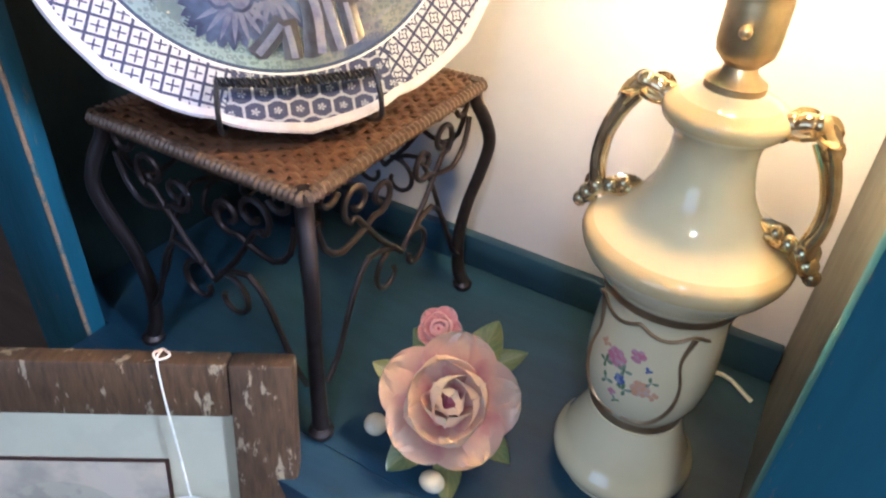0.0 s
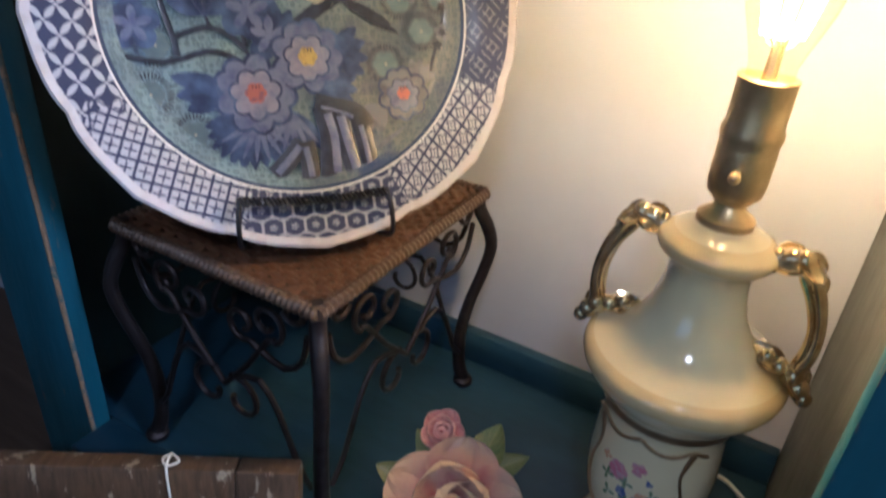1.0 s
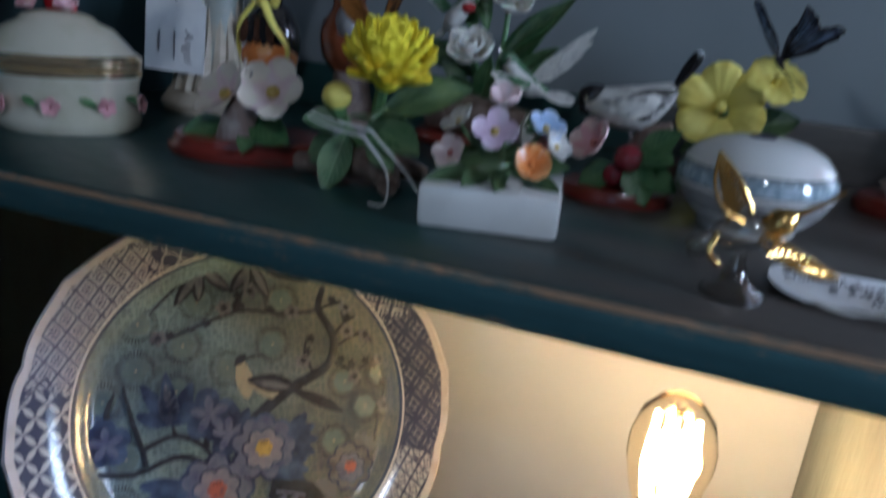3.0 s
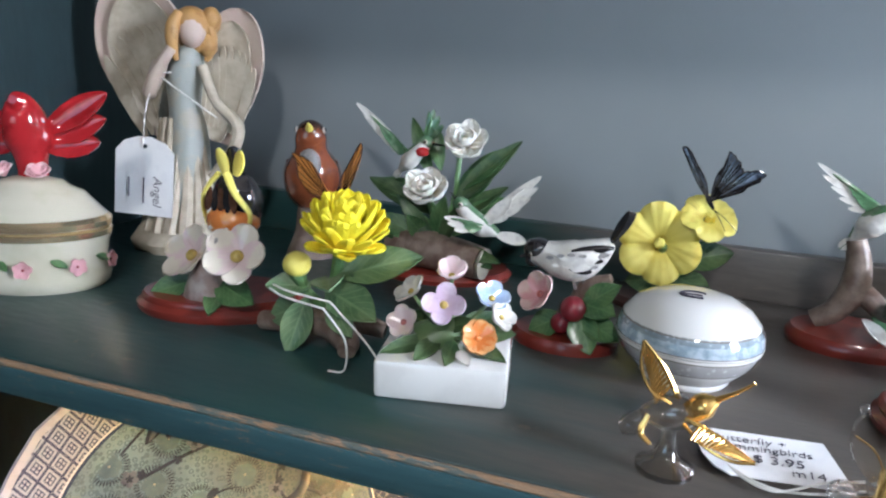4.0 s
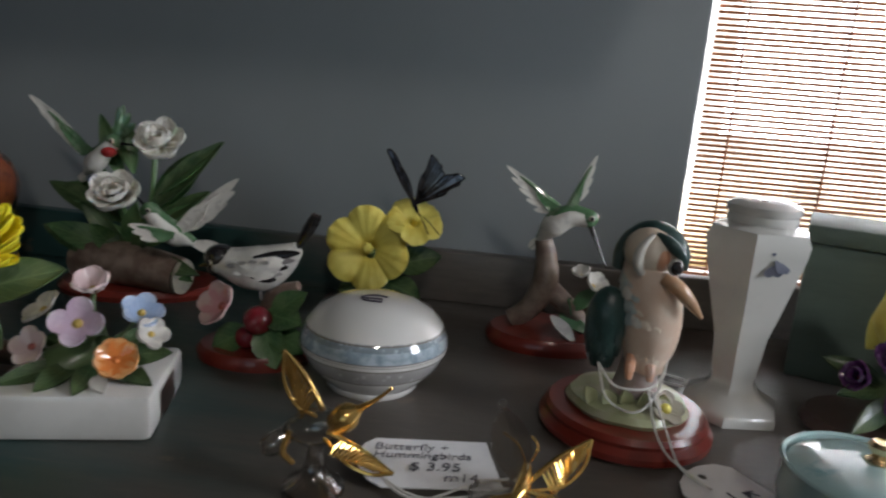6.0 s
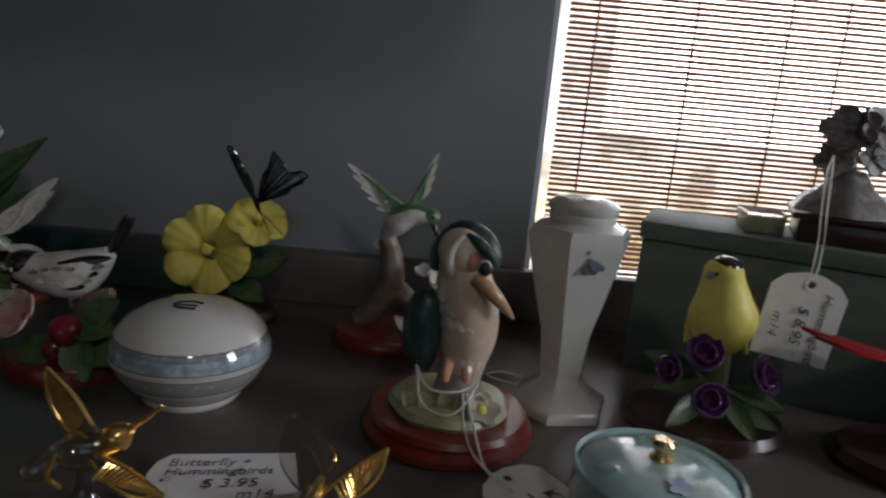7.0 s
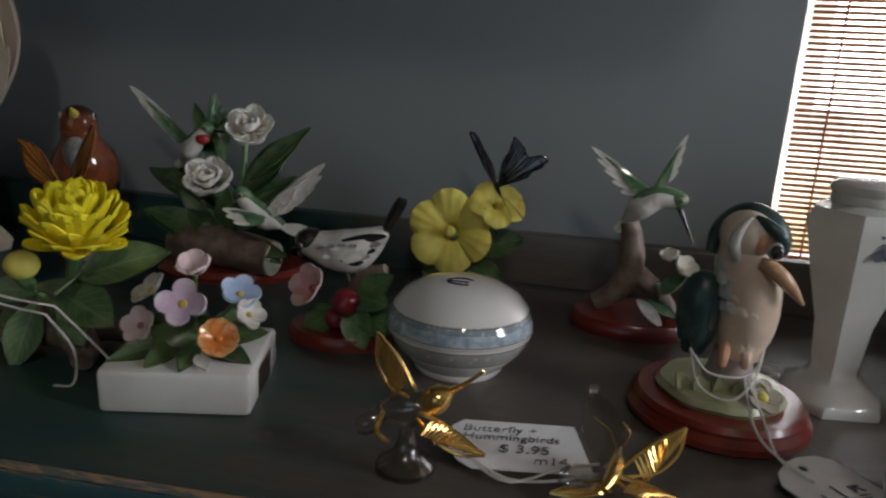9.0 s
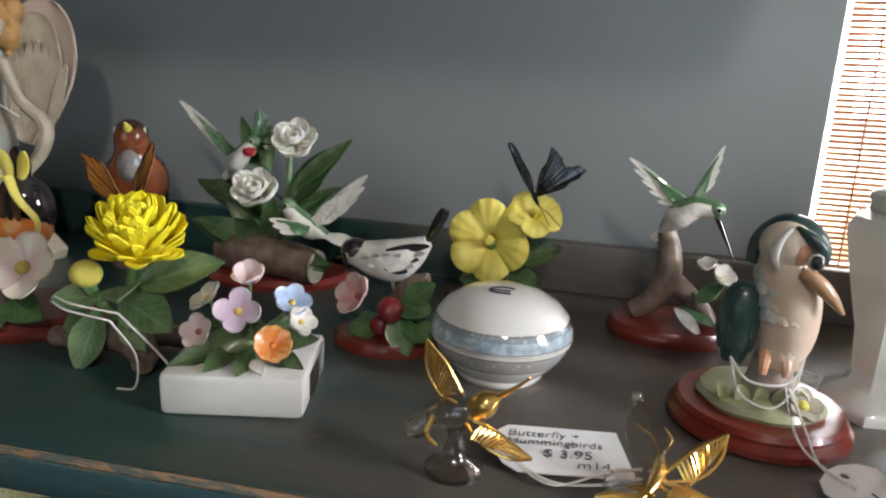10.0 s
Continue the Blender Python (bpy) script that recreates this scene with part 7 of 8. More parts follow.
# ---- kingfisher ----
M["coral"] = glazed("coral_glaze", (0.66, 0.34, 0.21), (0.72, 0.50, 0.38), 90, rough=0.3, coat=0.3)
M["breast_cream"] = glazed("cream_peach_glaze", (0.80, 0.70, 0.58), (0.74, 0.60, 0.47), 60, 0.45, 0.7, rough=0.35, coat=0.3)
M["mist_blue"] = glazed("misty_blue_glaze", (0.56, 0.60, 0.57), (0.36, 0.45, 0.46), 110, 0.42, 0.66, rough=0.35, coat=0.3)
M["beak_tan"] = glazed("tan_beak_glaze", (0.56, 0.34, 0.20), (0.44, 0.27, 0.16), 120, rough=0.3, coat=0.3)
fig = thing("kingfisher_figurine", (0.2225, -0.190, TOP), "peach and blue-green porcelain kingfisher on a red wooden base", "figurine", "bird figurines")
part("base", lathe([(0, 0), (0.0405, 0), (0.0430, 0.002), (0.0430, 0.005), (0.0400, 0.008), (0.0405, 0.010), (0.0385, 0.0125), (0, 0.013)], 52), "redwood", fig, "round red lacquered wooden base")
part("ground", lathe([(0, 0.0125), (0.0275, 0.0125), (0.029, 0.015), (0.027, 0.018), (0.018, 0.020), (0, 0.021)], 36, wave=0.06, lobes=7), "moss", fig, "mossy ground")
part("stump", loft([(0.003, 0, 0.017), (0.003, 0.0, 0.024), (0.0035, 0, 0.031), (0.004, 0, 0.038)], [0.0135, 0.0110, 0.0098, 0.0092], 14), "stone", fig)
for k in range(5):
    leaf(fig, (-0.018 + 0.008 * k, -0.015 - 0.003 * (k % 2), 0.017), (-0.022 + 0.009 * k, -0.018, 0.026), 0.008, "moss")
flower(fig, (0.015, -0.018, 0.020), (0.3, -0.6, 0.8), 0.009, "pl_cream", 5, 20, heart="soft_yellow", heart_r=0.3)
part("ground_bud", ball(0.0050, (0.014, -0.013, 0.022), (1.2, 1, 0.8)), "pl_cream", fig)
bm = loft([(0.005, 0.001, 0.0345), (0.0060, 0.0, 0.0440), (0.0060, -0.001, 0.0570), (0.0045, -0.002, 0.0710), (0.0010, -0.002, 0.0830), (0.0, -0.001, 0.0930)], [0.0085, 0.0128, 0.0145, 0.0140, 0.0122, 0.0105], 20)
for row in range(8):
    h = 0.0860 - 0.0062 * row
    cx = float(np.interp(h, [0.0345, 0.044, 0.057, 0.071, 0.083, 0.093], [0.005, 0.006, 0.006, 0.0045, 0.001, 0.0]))
    rr = float(np.interp(h, [0.0345, 0.044, 0.057, 0.071, 0.083, 0.093], [0.0085, 0.0128, 0.0145, 0.0140, 0.0122, 0.0105]))
    for k in range(11):
        a = radians(165 + 21 * k + 10 * (row % 2))
        hue = (8 if (k + row) % 3 else 4) if row < 2 or (k < 4 and row < 4) else 1 if row < 7 else 0
        turn_in = 0.16 if row < 4 else -0.22
        blade(0.0105, 0.0080, -0.03, -0.10, 0.1, 0.0006, m=aim((cx + (rr - 0.0005) * math.cos(a), -0.001 + (rr - 0.0005) * math.sin(a), h), (turn_in * math.cos(a), turn_in * math.sin(a), -1), rnd.uniform(-8, 8), (math.cos(a), math.sin(a), 0.15)), bm=bm, mi=hue, nu=5, nv=4)
ball(0.0132, (0.0010, -0.0030, 0.0935), (1.0, 1.0, 0.98), bm, 1, 20, 14)
# dark cap from the nape over the crown down to the bill
loft([(-0.0115, 0.0040, 0.0820), (-0.0100, 0.0030, 0.0910), (-0.0055, 0.0005, 0.0980), (0.0010, -0.0025, 0.1012), (0.0085, -0.0055, 0.0990), (0.0135, -0.0080, 0.0930), (0.0150, -0.0095, 0.0870)], [0.0042, 0.0058, 0.0066, 0.0072, 0.0064, 0.0046, 0.0020], 14, bm, 2)
loft([(0.0010, -0.0110, 0.1030), (0.0070, -0.0145, 0.0995), (0.0130, -0.0150, 0.0940), (0.0150, -0.0130, 0.0880)], [0.0014, 0.0028, 0.0026, 0.0012], 10, bm, 2)
loft([(-0.0010, -0.0125, 0.1030), (-0.0055, -0.0135, 0.0965), (-0.0065, -0.0135, 0.0890), (-0.0040, -0.0140, 0.0835)], [0.0010, 0.0022, 0.0026, 0.0014], 10, bm, 4)
ball(0.0046, (0.0040, -0.0130, 0.0920), (0.9, 0.75, 1.35), bm, 5, 14, 10)
ball(0.0040, (0.0098, -0.0172, 0.0895), (0.9, 0.55, 1.0), bm, 4, 14, 10)
ball(0.0034, (0.0100, -0.0190, 0.0895), (0.9, 0.55, 1.0), bm, 6, 14, 10)
loft([(0.0060, -0.0135, 0.0830), (0.0120, -0.0160, 0.0800), (0.0190, -0.0160, 0.0735), (0.0255, -0.0145, 0.0660)], [0.0030, 0.0038, 0.0030, 0.0009], 12, bm, 7)
ball(0.0100, (-0.0155, -0.0030, 0.0560), (1.05, 0.85, 1.80), bm, 2, 18, 12)
for row in range(5):
    for k in range(6):
        a, h = radians(160 + 30 * k + 12 * (row % 2)), 0.0715 - 0.0070 * row
        rr = math.sqrt(max(0.12, 1 - ((h - 0.056) / 0.0185) ** 2))
        blade(0.0115, 0.0072, -0.02, -0.08, 0.15, 0.0008, m=aim((-0.0155 + 0.0104 * rr * math.cos(a), -0.0030 + 0.0085 * rr * math.sin(a), h), (0.2 * math.cos(a) * (1.8 - row) * 0.5, 0.2 * math.sin(a) * (1.8 - row) * 0.5, -1), 0, (math.cos(a), math.sin(a), 0.25)), bm=bm, mi=2, nu=5, nv=4)
loft([(-0.013, 0.003, 0.044), (-0.016, 0.004, 0.038), (-0.020, 0.005, 0.033)], [0.006, 0.0052, 0.003], 10, bm, 8)
part("bird", bm, ["peach", "breast_cream", "teal_glaze", "eye_ring", "off_white", "coral", "black", "beak_tan", "mist_blue"], fig)
for q in (-1, 1):
    part("foot", loft([(0.002 + q * 0.004, -0.007, 0.041), (0.002 + q * 0.005, -0.0115, 0.036), (0.002 + q * 0.005, -0.0125, 0.031)], [0.003, 0.0026, 0.0016], 8), "coral", fig)
cord("tag_string", [(0.205, -0.198, 1.036), (0.212, -0.210, 1.030), (0.226, -0.211, 1.030), (0.234, -0.204, 1.033), (0.238, -0.196, 1.040)], "white cotton string tied round the kingfisher's stump")
cord("tag_string", [(0.205, -0.198, 1.036), (0.209, -0.212, 1.024), (0.222, -0.216, 1.020), (0.232, -0.210, 1.028), (0.238, -0.196, 1.040)], "white cotton string looped round the kingfisher's stump")
cord("tag_string", [(0.228, -0.2115, 1.030), (0.230, -0.226, 1.018), (0.236, -0.236, 1.010), (0.250, -0.250, 1.006)], "white cotton string leading to a price tag")
cord("tag_string", [(0.230, -0.2105, 1.029), (0.234, -0.228, 1.020), (0.240, -0.240, 1.008), (0.251, -0.251, 1.006)], "white cotton string leading to a price tag")
km = Matrix.Translation((0.262, -0.254, 1.0035)) @ pose(0, 0, 0, 6, 0, 44)
price_tag(km, 0.036, 0.048, [("King", 0.004, 0.008, 0.0085), ], "white strung price tag of the kingfisher lying on the shelf", -90, ((0.004, -0.001, 0.020), (0.004, -0.010, 0.016)))


# ---- lidded porcelain egg box ----
def egg_mat():
    n = Net("banded_porcelain")
    x, y, z = n.xyz()

    def band(lo, hi):
        return n.math("MULTIPLY", n.math("GREATER_THAN", z, lo), n.math("LESS_THAN", z, hi))

    blue = n.mix(n.ramp(n.noise(160, 4), [(0.42, 0.0), (0.62, 1.0)]), (0.50, 0.58, 0.64), (0.26, 0.34, 0.40))
    sprig = n.ramp(n.voronoi(210), [(0.10, 1.0), (0.30, 0.0)])
    taupe = n.mix(n.math("MULTIPLY", sprig, 0.6), n.mix(n.noise(60, 3), (0.34, 0.33, 0.33), (0.46, 0.45, 0.44)), (0.70, 0.70, 0.70))
    lace = n.math("MULTIPLY", band(0.0322, 0.0360), n.ramp(n.voronoi(330), [(0.25, 0.0), (0.45, 1.0)]))
    col = n.mix(band(0.0262, 0.0350), (0.74, 0.73, 0.70), blue)
    col = n.mix(band(0.0140, 0.0225), col, taupe)
    col = n.mix(n.math("MULTIPLY", lace, 0.7), col, (0.20, 0.24, 0.26))
    for at in (0.0262, 0.0226, 0.0139, 0.0352):
        col = n.mix(n.math("LESS_THAN", n.math("ABSOLUTE", n.math("SUBTRACT", z, at)), 0.00035), col, (0.22, 0.20, 0.18))
    return n.set(Base_Color=col, Roughness=0.08, Coat_Weight=0.7, Coat_Roughness=0.03)


M["egg"] = egg_mat()
egg = thing("egg_trinket_box", (0.088, -0.176, TOP), "white lidded porcelain trinket box with blue and taupe bands", "trinket box")
part("bowl", lathe([(0, 0), (0.024, 0.0), (0.0255, 0.002), (0.0255, 0.004), (0.031, 0.009), (0.037, 0.016), (0.0400, 0.0235), (0.0402, 0.0247), (0.0385, 0.0247), (0, 0.0247)], 64), "egg", egg)
part("lid", lathe([(0, 0.0251), (0.0400, 0.0251), (0.0403, 0.0265), (0.0392, 0.0315), (0.0365, 0.0370), (0.031, 0.0430), (0.022, 0.0475), (0.012, 0.0497), (0, 0.0503)], 64), "egg", egg)
ring = [(0.0080 * math.cos(radians(a)) + 0.001, 0.0052 * math.sin(radians(a)), 0.0504 - 0.00035 * abs(math.cos(radians(a)))) for a in range(50, 320, 18)]
bm = loft([(x, y - 0.006, z + 0.0001) for x, y, z in ring], 0.00055, 6, n=2)
loft([(-0.0065, -0.006, 0.0500), (0.0045, -0.006, 0.0502)], 0.0006, 6, bm, n=2)
part("lid_mark", bm, "ink", egg, "thin dark painted mark")

# ---- crystal and gold bird and butterfly ----
fig = thing("crystal_hummingbird", (0.0885, -0.282, TOP), "small clear crystal and gold wire hummingbird on a glass foot", "figurine")
part("foot", lathe([(0, 0), (0.0125, 0.0), (0.0125, 0.0016), (0.006, 0.006), (0.0035, 0.013), (0.0030, 0.018), (0, 0.018)], 32), "crystal", fig)
part("body", loft([(-0.012, 0, 0.024), (-0.004, 0, 0.026), (0.005, 0, 0.029), (0.010, 0, 0.032)], [0.003, 0.0075, 0.0075, 0.004], 10, n=2), "crystal", fig)
part("head", loft([(0.008, 0, 0.029), (0.013, 0, 0.034), (0.017, 0, 0.037)], [0.005, 0.0055, 0.002], 10), "bright_gold", fig)
part("beak", loft([(0.016, 0, 0.0365), (0.024, -0.002, 0.043), (0.030, -0.003, 0.049)], [0.0016, 0.0009, 0.0007], 7), "bright_gold", fig)


def wire_wing(parent, root, tip, side, n=12):
    """A wing of gold wire: a heavy leading wire and close ribs."""
    root, tip, side = Vector(root), Vector(tip), Vector(side)
    bm = loft([root, root.lerp(tip, 0.5) - side * 0.10, tip], [0.0013, 0.0011, 0.0007], 7)
    loft([root + side * 0.25, root.lerp(tip, 0.35) + side * 0.56, root.lerp(tip, 0.72) + side * 0.45, tip], 0.0008, 6, bm)
    wing = part("wing", bm, "bright_gold", parent, "gold wire wing")
    for k in range(n):
        f = 0.22 + 0.78 * k / (n - 1)
        a = root.lerp(tip, f) - side * 0.10 * math.sin(math.pi * f)
        b = root.lerp(tip, f * 0.72) + side * (0.75 - 0.45 * f)
        part("rib", loft([a, (a + b) / 2 + Vector((0, 0, 0.0006)), b], [0.0006, 0.0008, 0.0006], 6, n=2), "bright_gold", wing)


wire_wing(fig, (0.002, 0.003, 0.033), (-0.015, 0.004, 0.056), (-0.010, 0.0, -0.013))
wire_wing(fig, (0.006, -0.004, 0.028), (0.034, -0.012, 0.019), (-0.002, -0.010, -0.006))
part("tail", loft([(-0.010, 0, 0.024), (-0.016, -0.003, 0.019), (-0.020, -0.004, 0.017)], [0.003, 0.005, 0.003], 9, n=2), "crystal", fig)
part("tail_mount", loft([(-0.009, -0.004, 0.026), (-0.011, -0.006, 0.018), (-0.007, -0.005, 0.013)], [0.0012, 0.0014, 0.001], 7), "bright_gold", fig)

fig = thing("crystal_butterfly", (0.172, -0.272, TOP), "small clear crystal and gold wire butterfly", "figurine")
part("upper_wing", blade(0.030, 0.017, 0.0, 0.08, 0.4, 0.0030, m=aim((-0.002, 0.0, 0.010), (-0.30, 0.1, 1), 0, (0.2, -1, 0)), nu=8, nv=6), "crystal", fig)
part("lower_wing", blade(0.022, 0.014, 0.0, 0.08, 0.3, 0.0030, m=aim((-0.002, -0.002, 0.008), (-0.9, -0.5, 0.1), 0), nu=7, nv=6), "crystal", fig)
wire_wing(fig, (0.002, 0.0, 0.010), (0.026, 0.012, 0.026), (0.010, -0.004, -0.011))
wire_wing(fig, (0.002, -0.003, 0.008), (0.026, -0.010, 0.006), (-0.004, -0.014, 0.0))
wire_wing(fig, (-0.003, -0.004, 0.006), (-0.024, -0.016, 0.004), (0.008, -0.008, 0.0))
part("body", loft([(-0.004, -0.012, 0.007), (0.0, -0.002, 0.010), (0.001, 0.008, 0.012)], [0.0018, 0.0032, 0.0022], 9), "bright_gold", fig)
for q in (-1, 1):
    part("antenna", loft([(0.001, 0.008, 0.012), (0.001 + q * 0.004, 0.014, 0.018), (-0.004 + q * 0.006, 0.018, 0.021)], 0.0005, 6), "bright_gold", fig)
part("tip_bead", ball(0.0022, (-0.0115, 0.003, 0.0405)), "crystal", fig)
tm = Matrix.Translation((0.1310, -0.2555, 1.0022)) @ pose(0, 0, 0, 3, 0, 106)
price_tag(tm, 0.036, 0.060, [("Butterfly +", -0.006, 0.0115, 0.0078), ("Hummingbirds", -0.002, 0.0045, 0.0074), ("$ 3.95", 0.002, -0.0045, 0.0090), ("m14", 0.012, -0.0125, 0.0085)], "white strung price tag with handwriting lying flat on the shelf", -90)
for p in ([(0.106, -0.250, 1.004), (0.112, -0.268, 1.003), (0.130, -0.282, 1.003), (0.150, -0.279, 1.004), (0.166, -0.272, 1.006)], [(0.106, -0.250, 1.004), (0.116, -0.274, 1.003), (0.132, -0.284, 1.003), (0.150, -0.274, 1.006), (0.166, -0.268, 1.008)]):
    cord("tag_string", p, "white cotton string round the price tag")

# ---- hexagonal shaker ----
shaker = thing("porcelain_shaker", (0.2845, -0.152, TOP), "white six-sided porcelain shaker with a small blue flower spray", "shaker", "", 10)


def faceted(rows, sides=6, twist=0.0):
    return lathe(rows, sides, m=pose(0, 0, 0, 0, 0, twist))


M["shaker"] = glazed("pearl_white_glaze", (0.66, 0.66, 0.63), (0.60, 0.60, 0.58), 30, rough=0.14)
bm = faceted([(0, 0), (0.0275, 0), (0.0280, 0.003), (0.0268, 0.0065), (0.0165, 0.0125), (0.0122, 0.0185), (0.0120, 0.022), (0.0128, 0.024), (0.0150, 0.045), (0.0225, 0.072), (0.0275, 0.092), (0.0285, 0.0985), (0.0260, 0.1035), (0.0185, 0.1062), (0, 0.1065)])
bmesh.ops.bevel(bm, geom=[e for e in bm.edges if e.is_manifold and e.calc_face_angle(0) > 0.5 and abs(e.verts[0].co.z - e.verts[1].co.z) > 0.002], offset=0.0012, segments=2, affect="EDGES")
part("body", bm, "shaker", shaker)
part("cap", lathe([(0, 0.1062), (0.0172, 0.1062), (0.0176, 0.108), (0.0172, 0.1105), (0.0186, 0.1125), (0.0184, 0.1150), (0.0150, 0.1175), (0.007, 0.1190), (0, 0.1192)], 36), "shaker", shaker)
for k in range(6):
    part("shaker_hole", lathe([(0, 0), (0.0017, 0.0), (0, 0.0003)], 12, m=Matrix.Translation((0.0105 * math.cos(k * 1.047), 0.0105 * math.sin(k * 1.047), 0.1184)) @ pose(0, 0, 0, 0, 9, k * 60)), "black", shaker)
for k in range(7):
    part("painted_sprig", blade(0.0085 - 0.0004 * k, 0.0050, thick=0.0003, m=aim((-0.004 + 0.0014 * k, -0.0246 + 0.0003 * k, 0.0935 - 0.0016 * (k % 4) - 0.0008 * k), (math.sin(k * 2.1), 0.1, math.cos(k * 2.1) - 0.6), 0, (0, -1, 0.25)), nu=4, nv=2), "pl_stone", shaker)
cord("tag_string", [(0.262, -0.142, 1.006), (0.252, -0.128, 1.002), (0.246, -0.122, 1.002), (0.256, -0.116, 1.002), (0.266, -0.126, 1.004)], "white cotton string lying by the shaker")

# ---- covered jar ----
def jar_mat():
    n = Net("iridescent_blue_porcelain")
    x, y, z = n.xyz()
    sprig = n.ramp(n.noise(75, 5, 0.6), [(0.55, 0.0), (0.68, 1.0)])
    col = n.mix(n.math("MULTIPLY", sprig, n.ramp(n.noise(18, 2), [(0.45, 0.0), (0.6, 0.9)])), (0.40, 0.56, 0.56), (0.04, 0.26, 0.34))
    return n.set(Base_Color=col, Roughness=0.1, Coat_Weight=0.8, Coat_Roughness=0.03)


M["jar"] = jar_mat()
jar = thing("covered_jar", (0.304, -0.266, TOP), "pale blue lustre porcelain jar with a gold-knobbed lid", "jar")
JAR = Matrix.Diagonal((0.92, 0.92, 0.90, 1))
part("body", lathe([(0, 0), (0.028, 0.0), (0.0295, 0.002), (0.0345, 0.010), (0.0360, 0.020), (0.0352, 0.030), (0.0362, 0.0335), (0.0355, 0.0345), (0.0340, 0.0335), (0.0335, 0.030), (0, 0.030)], 52, m=JAR), "jar", jar)
lid = part("lid", lathe([(0, 0.0305), (0.0325, 0.0305), (0.0330, 0.0320), (0.030, 0.0345), (0.022, 0.0375), (0.010, 0.0392), (0, 0.0395)], 52, m=JAR), "jar", jar)
part("knob", lathe([(0, 0.0388), (0.0050, 0.0392), (0.0052, 0.0402), (0.0030, 0.0415), (0.0036, 0.0435), (0.0050, 0.0455), (0.0052, 0.0470), (0.0038, 0.0488), (0, 0.0494)], 24, m=JAR), "gold", lid, "gold ball knob")
for k in range(5):
    part("painted_petal", blade(0.0055, 0.0045, thick=0.0003, m=JAR @ aim((0.002, -0.0195, 0.0388), (math.cos(k * 1.256), math.sin(k * 1.256), -0.25 * math.sin(k * 1.256) * -1), 0, (0, -0.25, 1)), nu=4, nv=2), "sky_blue", lid)

# ---- goldfinch on purple flowers ----
fig = thing("goldfinch_figurine", (0.362, -0.163, TOP), "yellow porcelain finch on purple flowers with a dark wooden base", "figurine", "bird figurines")
part("base", lathe([(0, 0), (0.97, 0), (1.0, 0.004), (0.93, 0.009), (0, 0.010)], 40, m=Matrix.Diagonal((0.043, 0.034, 1, 1))), "darkwood", fig, "oval dark wooden base")
part("stem", loft([(0.002, 0, 0.008), (0.004, 0.002, 0.03), (0.002, 0.0, 0.05)], [0.009, 0.006, 0.006], 10), "leaf_dark", fig)
bm = loft([(0.006, 0.004, 0.046), (0.002, 0.0, 0.056), (-0.001, -0.002, 0.066), (-0.003, -0.003, 0.076), (-0.005, -0.004, 0.085), (-0.006, -0.005, 0.092), (-0.006, -0.005, 0.096)], [0.007, 0.015, 0.0172, 0.0135, 0.0105, 0.0088, 0.002], 16)
ball(0.0078, (-0.005, -0.005, 0.0915), (1, 1, 0.75), bm, 1)
loft([(-0.012, -0.008, 0.088), (-0.017, -0.011, 0.087)], [0.0032, 0.0006], 8, bm, 2)
for q in (-1, 1):
    ball(0.0013, (-0.009 + q * 0.004, -0.0125 + q * 0.0015, 0.0895), (1, 1, 1), bm, 3, 8, 6)
blade(0.030, 0.016, 0, -0.1, 0.5, 0.0015, m=aim((0.011, -0.004, 0.072), (0.25, 0.2, -1), 0, (1, -0.3, 0)), bm=bm)
blade(0.030, 0.016, 0, -0.1, 0.5, 0.0015, m=aim((-0.013, 0.002, 0.072), (0.0, 0.35, -1), 0, (-1, -0.2, 0)), bm=bm)
part("bird", bm, ["soft_yellow", "black", "pl_cream", "black"], fig)
for at, f, r in (((-0.010, -0.012, 0.045), (-0.3, -0.7, 0.6), 0.013), ((0.016, -0.012, 0.036), (0.5, -0.7, 0.5), 0.014), ((-0.009, -0.022, 0.026), (-0.2, -0.9, 0.4), 0.012), ((-0.022, -0.008, 0.034), (-0.8, -0.5, 0.4), 0.010)):
    flower(fig, at, f, r, "purple", 7, 45, heart="berry", layers=2)
for a, b, w in (((-0.004, -0.006, 0.030), (-0.032, -0.016, 0.030), 0.012), ((-0.004, -0.006, 0.024), (-0.026, -0.026, 0.014), 0.012), ((0.004, -0.006, 0.024), (0.014, -0.030, 0.012), 0.012), ((0.006, -0.004, 0.026), (0.034, -0.014, 0.022), 0.012), ((0.0, -0.006, 0.02), (0.026, -0.024, 0.016), 0.012), ((-0.006, -0.002, 0.03), (-0.034, 0.002, 0.040), 0.012)):
    leaf(fig, a, b, w, "leaf_dark")

# ---- riser with its ornaments ----
riser = thing("riser_box", (0.337, -0.085, TOP), "grey-green painted wooden riser box with worn top", "riser", "", -22)
part("front_board", box((0.0, 0.0, 0.0), (0.32, 0.014, 0.0870), 0.0015), "riser_paint", riser)
part("top_board", box((-0.002, -0.003, 0.0872), (0.322, 0.068, 0.0985), 0.0018), "riser_paint", riser)
part("end_board", box((0.0, 0.0142, 0.0), (0.014, 0.066, 0.0870), 0.0015), "riser_paint", riser)
rm = riser.matrix_world
plinth = tagged(new("dark_plinth"), "dark stepped wooden plinth on the riser", "plinth")
plinth.matrix_world = rm @ pose(0.147, 0.034, 0.0985)
part("block", box((-0.062, -0.028, 0.0), (0.062, 0.028, 0.013), 0.001), "darkwood", plinth)
part("top_slab", box((-0.066, -0.030, 0.0132), (0.066, 0.030, 0.017), 0.001), "darkwood", plinth)
ornate = tagged(new("ribbed_box"), "small pale ribbed box catching the window light", "box")
ornate.matrix_world = rm @ pose(0.066, 0.030, 0.0985, 0, 0, 12)
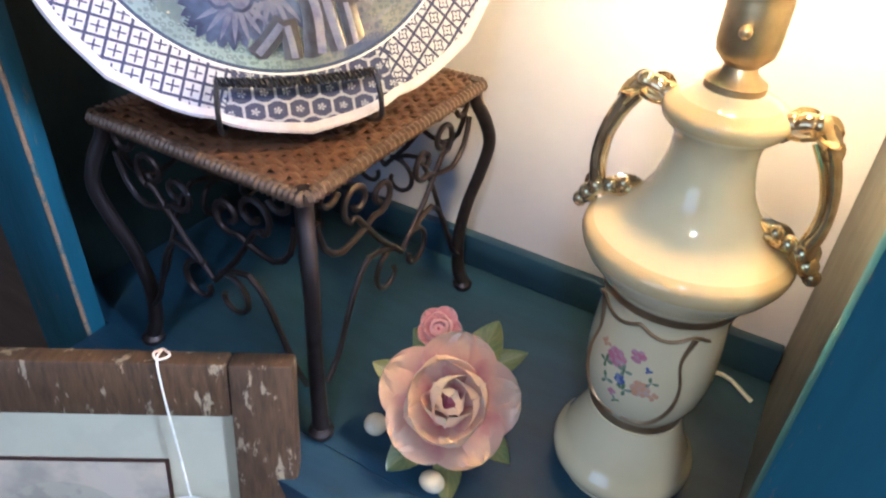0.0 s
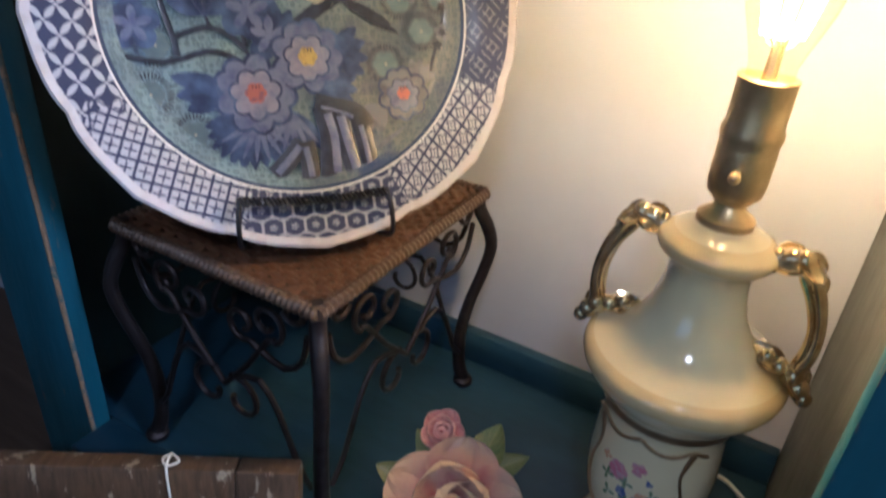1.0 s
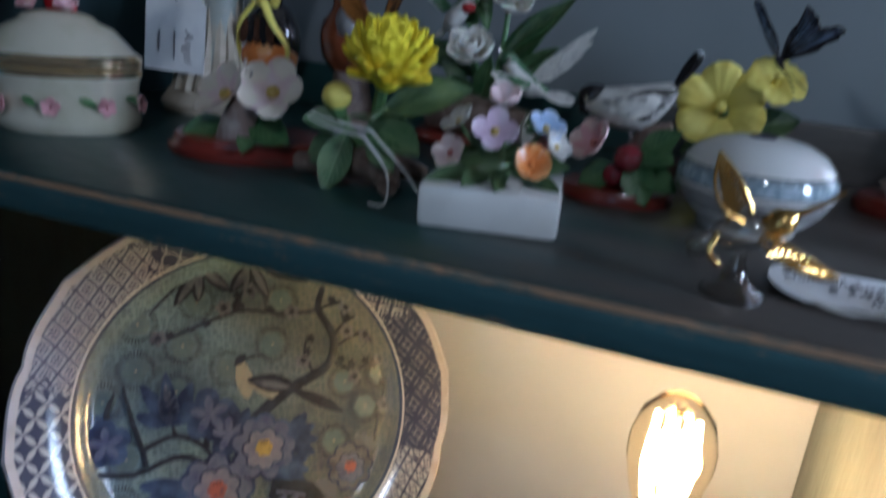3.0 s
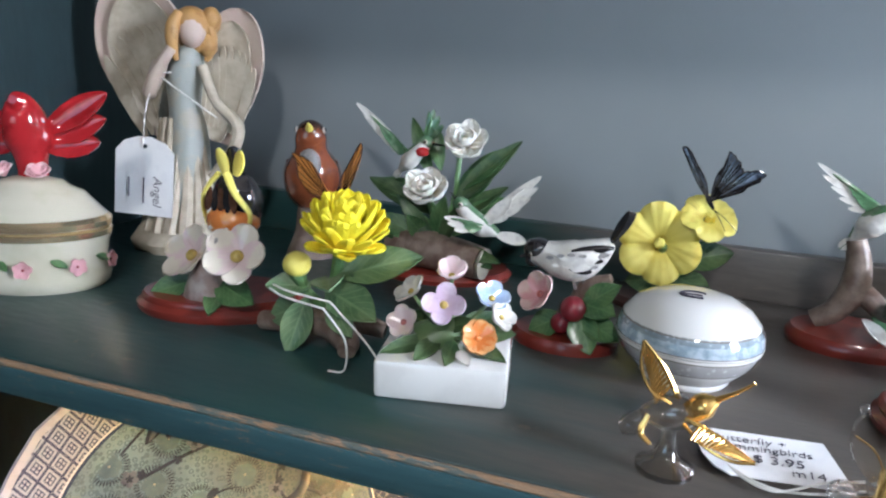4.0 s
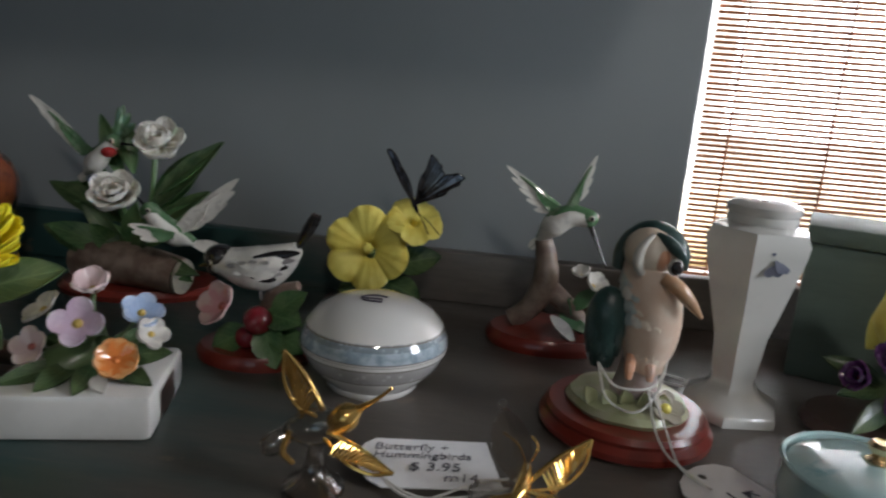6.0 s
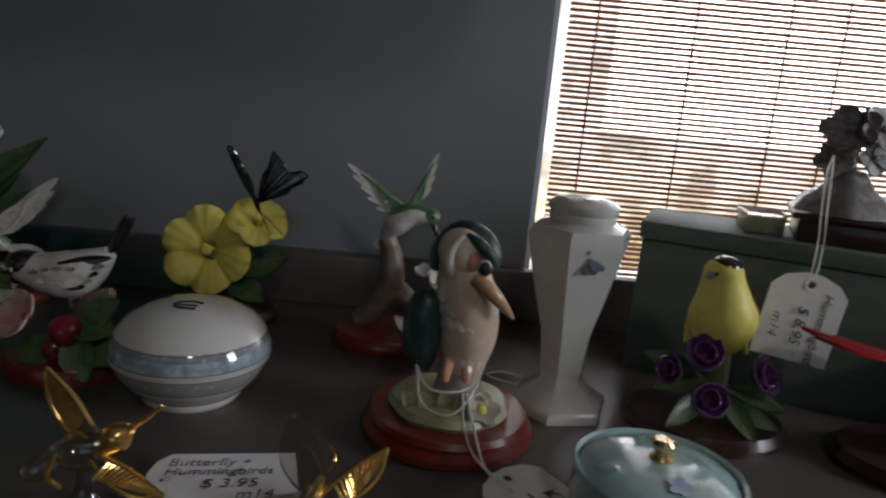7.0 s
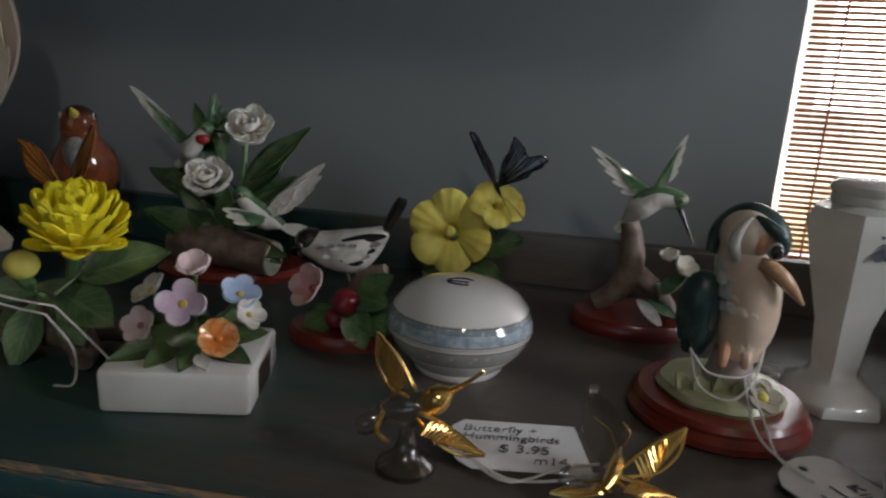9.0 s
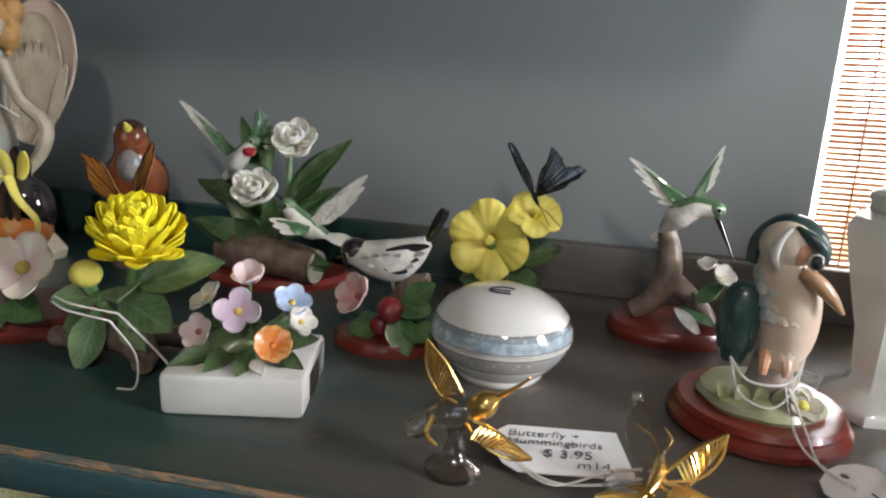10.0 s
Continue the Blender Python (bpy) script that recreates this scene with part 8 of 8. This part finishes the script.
part("body", box((-0.011, -0.014, 0.0), (0.011, 0.014, 0.010), 0.001), "moss", ornate)
for k in range(5):
    part("rib", loft([(-0.0115, -0.012 + 0.006 * k, 0.0108), (0.0115, -0.012 + 0.006 * k, 0.0108)], 0.0022, 8, n=1), "white", ornate)
sil = tagged(new("flower_ornament"), "grey porcelain blossom ornament standing dark against the window", "figurine")
sil.matrix_world = rm @ pose(0.110, 0.034, 0.1157) @ Matrix.Diagonal((0.9, 0.9, 0.74, 1))
part("foot", lathe([(0, 0), (0.030, 0.0), (0.026, 0.010), (0.015, 0.020), (0.008, 0.034), (0, 0.036)], 24, wave=0.15, lobes=6), "grey", sil)
part("stem", loft([(0, 0, 0.02), (-0.004, 0, 0.045), (0.002, 0, 0.062)], [0.006, 0.006, 0.004], 9), "grey", sil)
for at, f, r in (((-0.006, -0.004, 0.066), (-0.3, -0.9, 0.3), 0.019), ((0.012, 0.0, 0.068), (0.5, -0.8, 0.4), 0.020), ((-0.010, -0.004, 0.042), (-0.6, -0.8, 0.2), 0.015), ((0.010, -0.002, 0.046), (0.6, -0.7, 0.2), 0.015)):
    flower(sil, at, f, r, "grey", 5, 12, heart="grey", ruffle=0.04)
htm = Matrix.Translation((0.4085, -0.152, 1.064)) @ pose(0, 0, 0, 0, 0, -6) @ pose(0, 0, 0, 86, 0, 0) @ pose(0, 0, 0, 0, 0, -8)
price_tag(htm, 0.040, 0.049, [("Hummingbird", 0.004, 0.0105, 0.0072), ("$ 8.95", 0.004, 0.0, 0.0085), ("m14", 0.006, -0.0125, 0.0078)], "white strung price tag with handwriting hanging below the ornament", -90)
for d in (0.0, 0.003):
    cord("tag_string", [(0.4095 + d, -0.151, 1.083), (0.4115 + d, -0.148, 1.103), (0.4140 + d, -0.140, 1.121), (0.4180 + d, -0.130, 1.140), (0.424, -0.122, 1.150)], "white cotton string of the hanging tag", 0.0005)

# ---- red cardinal ----
fig = thing("cardinal_figurine", (0.468, -0.190, TOP), "red porcelain bird on a dark rocky base", "figurine", "bird figurines")
part("base", lathe([(0, 0), (0.97, 0), (1.0, 0.004), (0.93, 0.009), (0, 0.010)], 40, m=Matrix.Diagonal((0.048, 0.036, 1, 1))), "darkwood", fig, "oval dark wooden base")
part("branch", loft([(0.0, 0, 0.008), (-0.006, 0, 0.024), (0.004, 0, 0.036)], [0.018, 0.011, 0.008], 10), "bark", fig)
bird(fig, Matrix.Translation((0.010, 0.0, 0.055)) @ pose(0, 0, 0, 0, 0, 0), 0.080, ["red", "red", "red", "orange", "black", "black", "berry"], tail=(0.66, 0.24, 10), plump=1.1)
part("corner_tag", box((-0.012, -0.040, 0.0), (0.010, -0.036, 0.010), m=pose(0, 0, 0, 20, 0, -14)), "paper", fig)
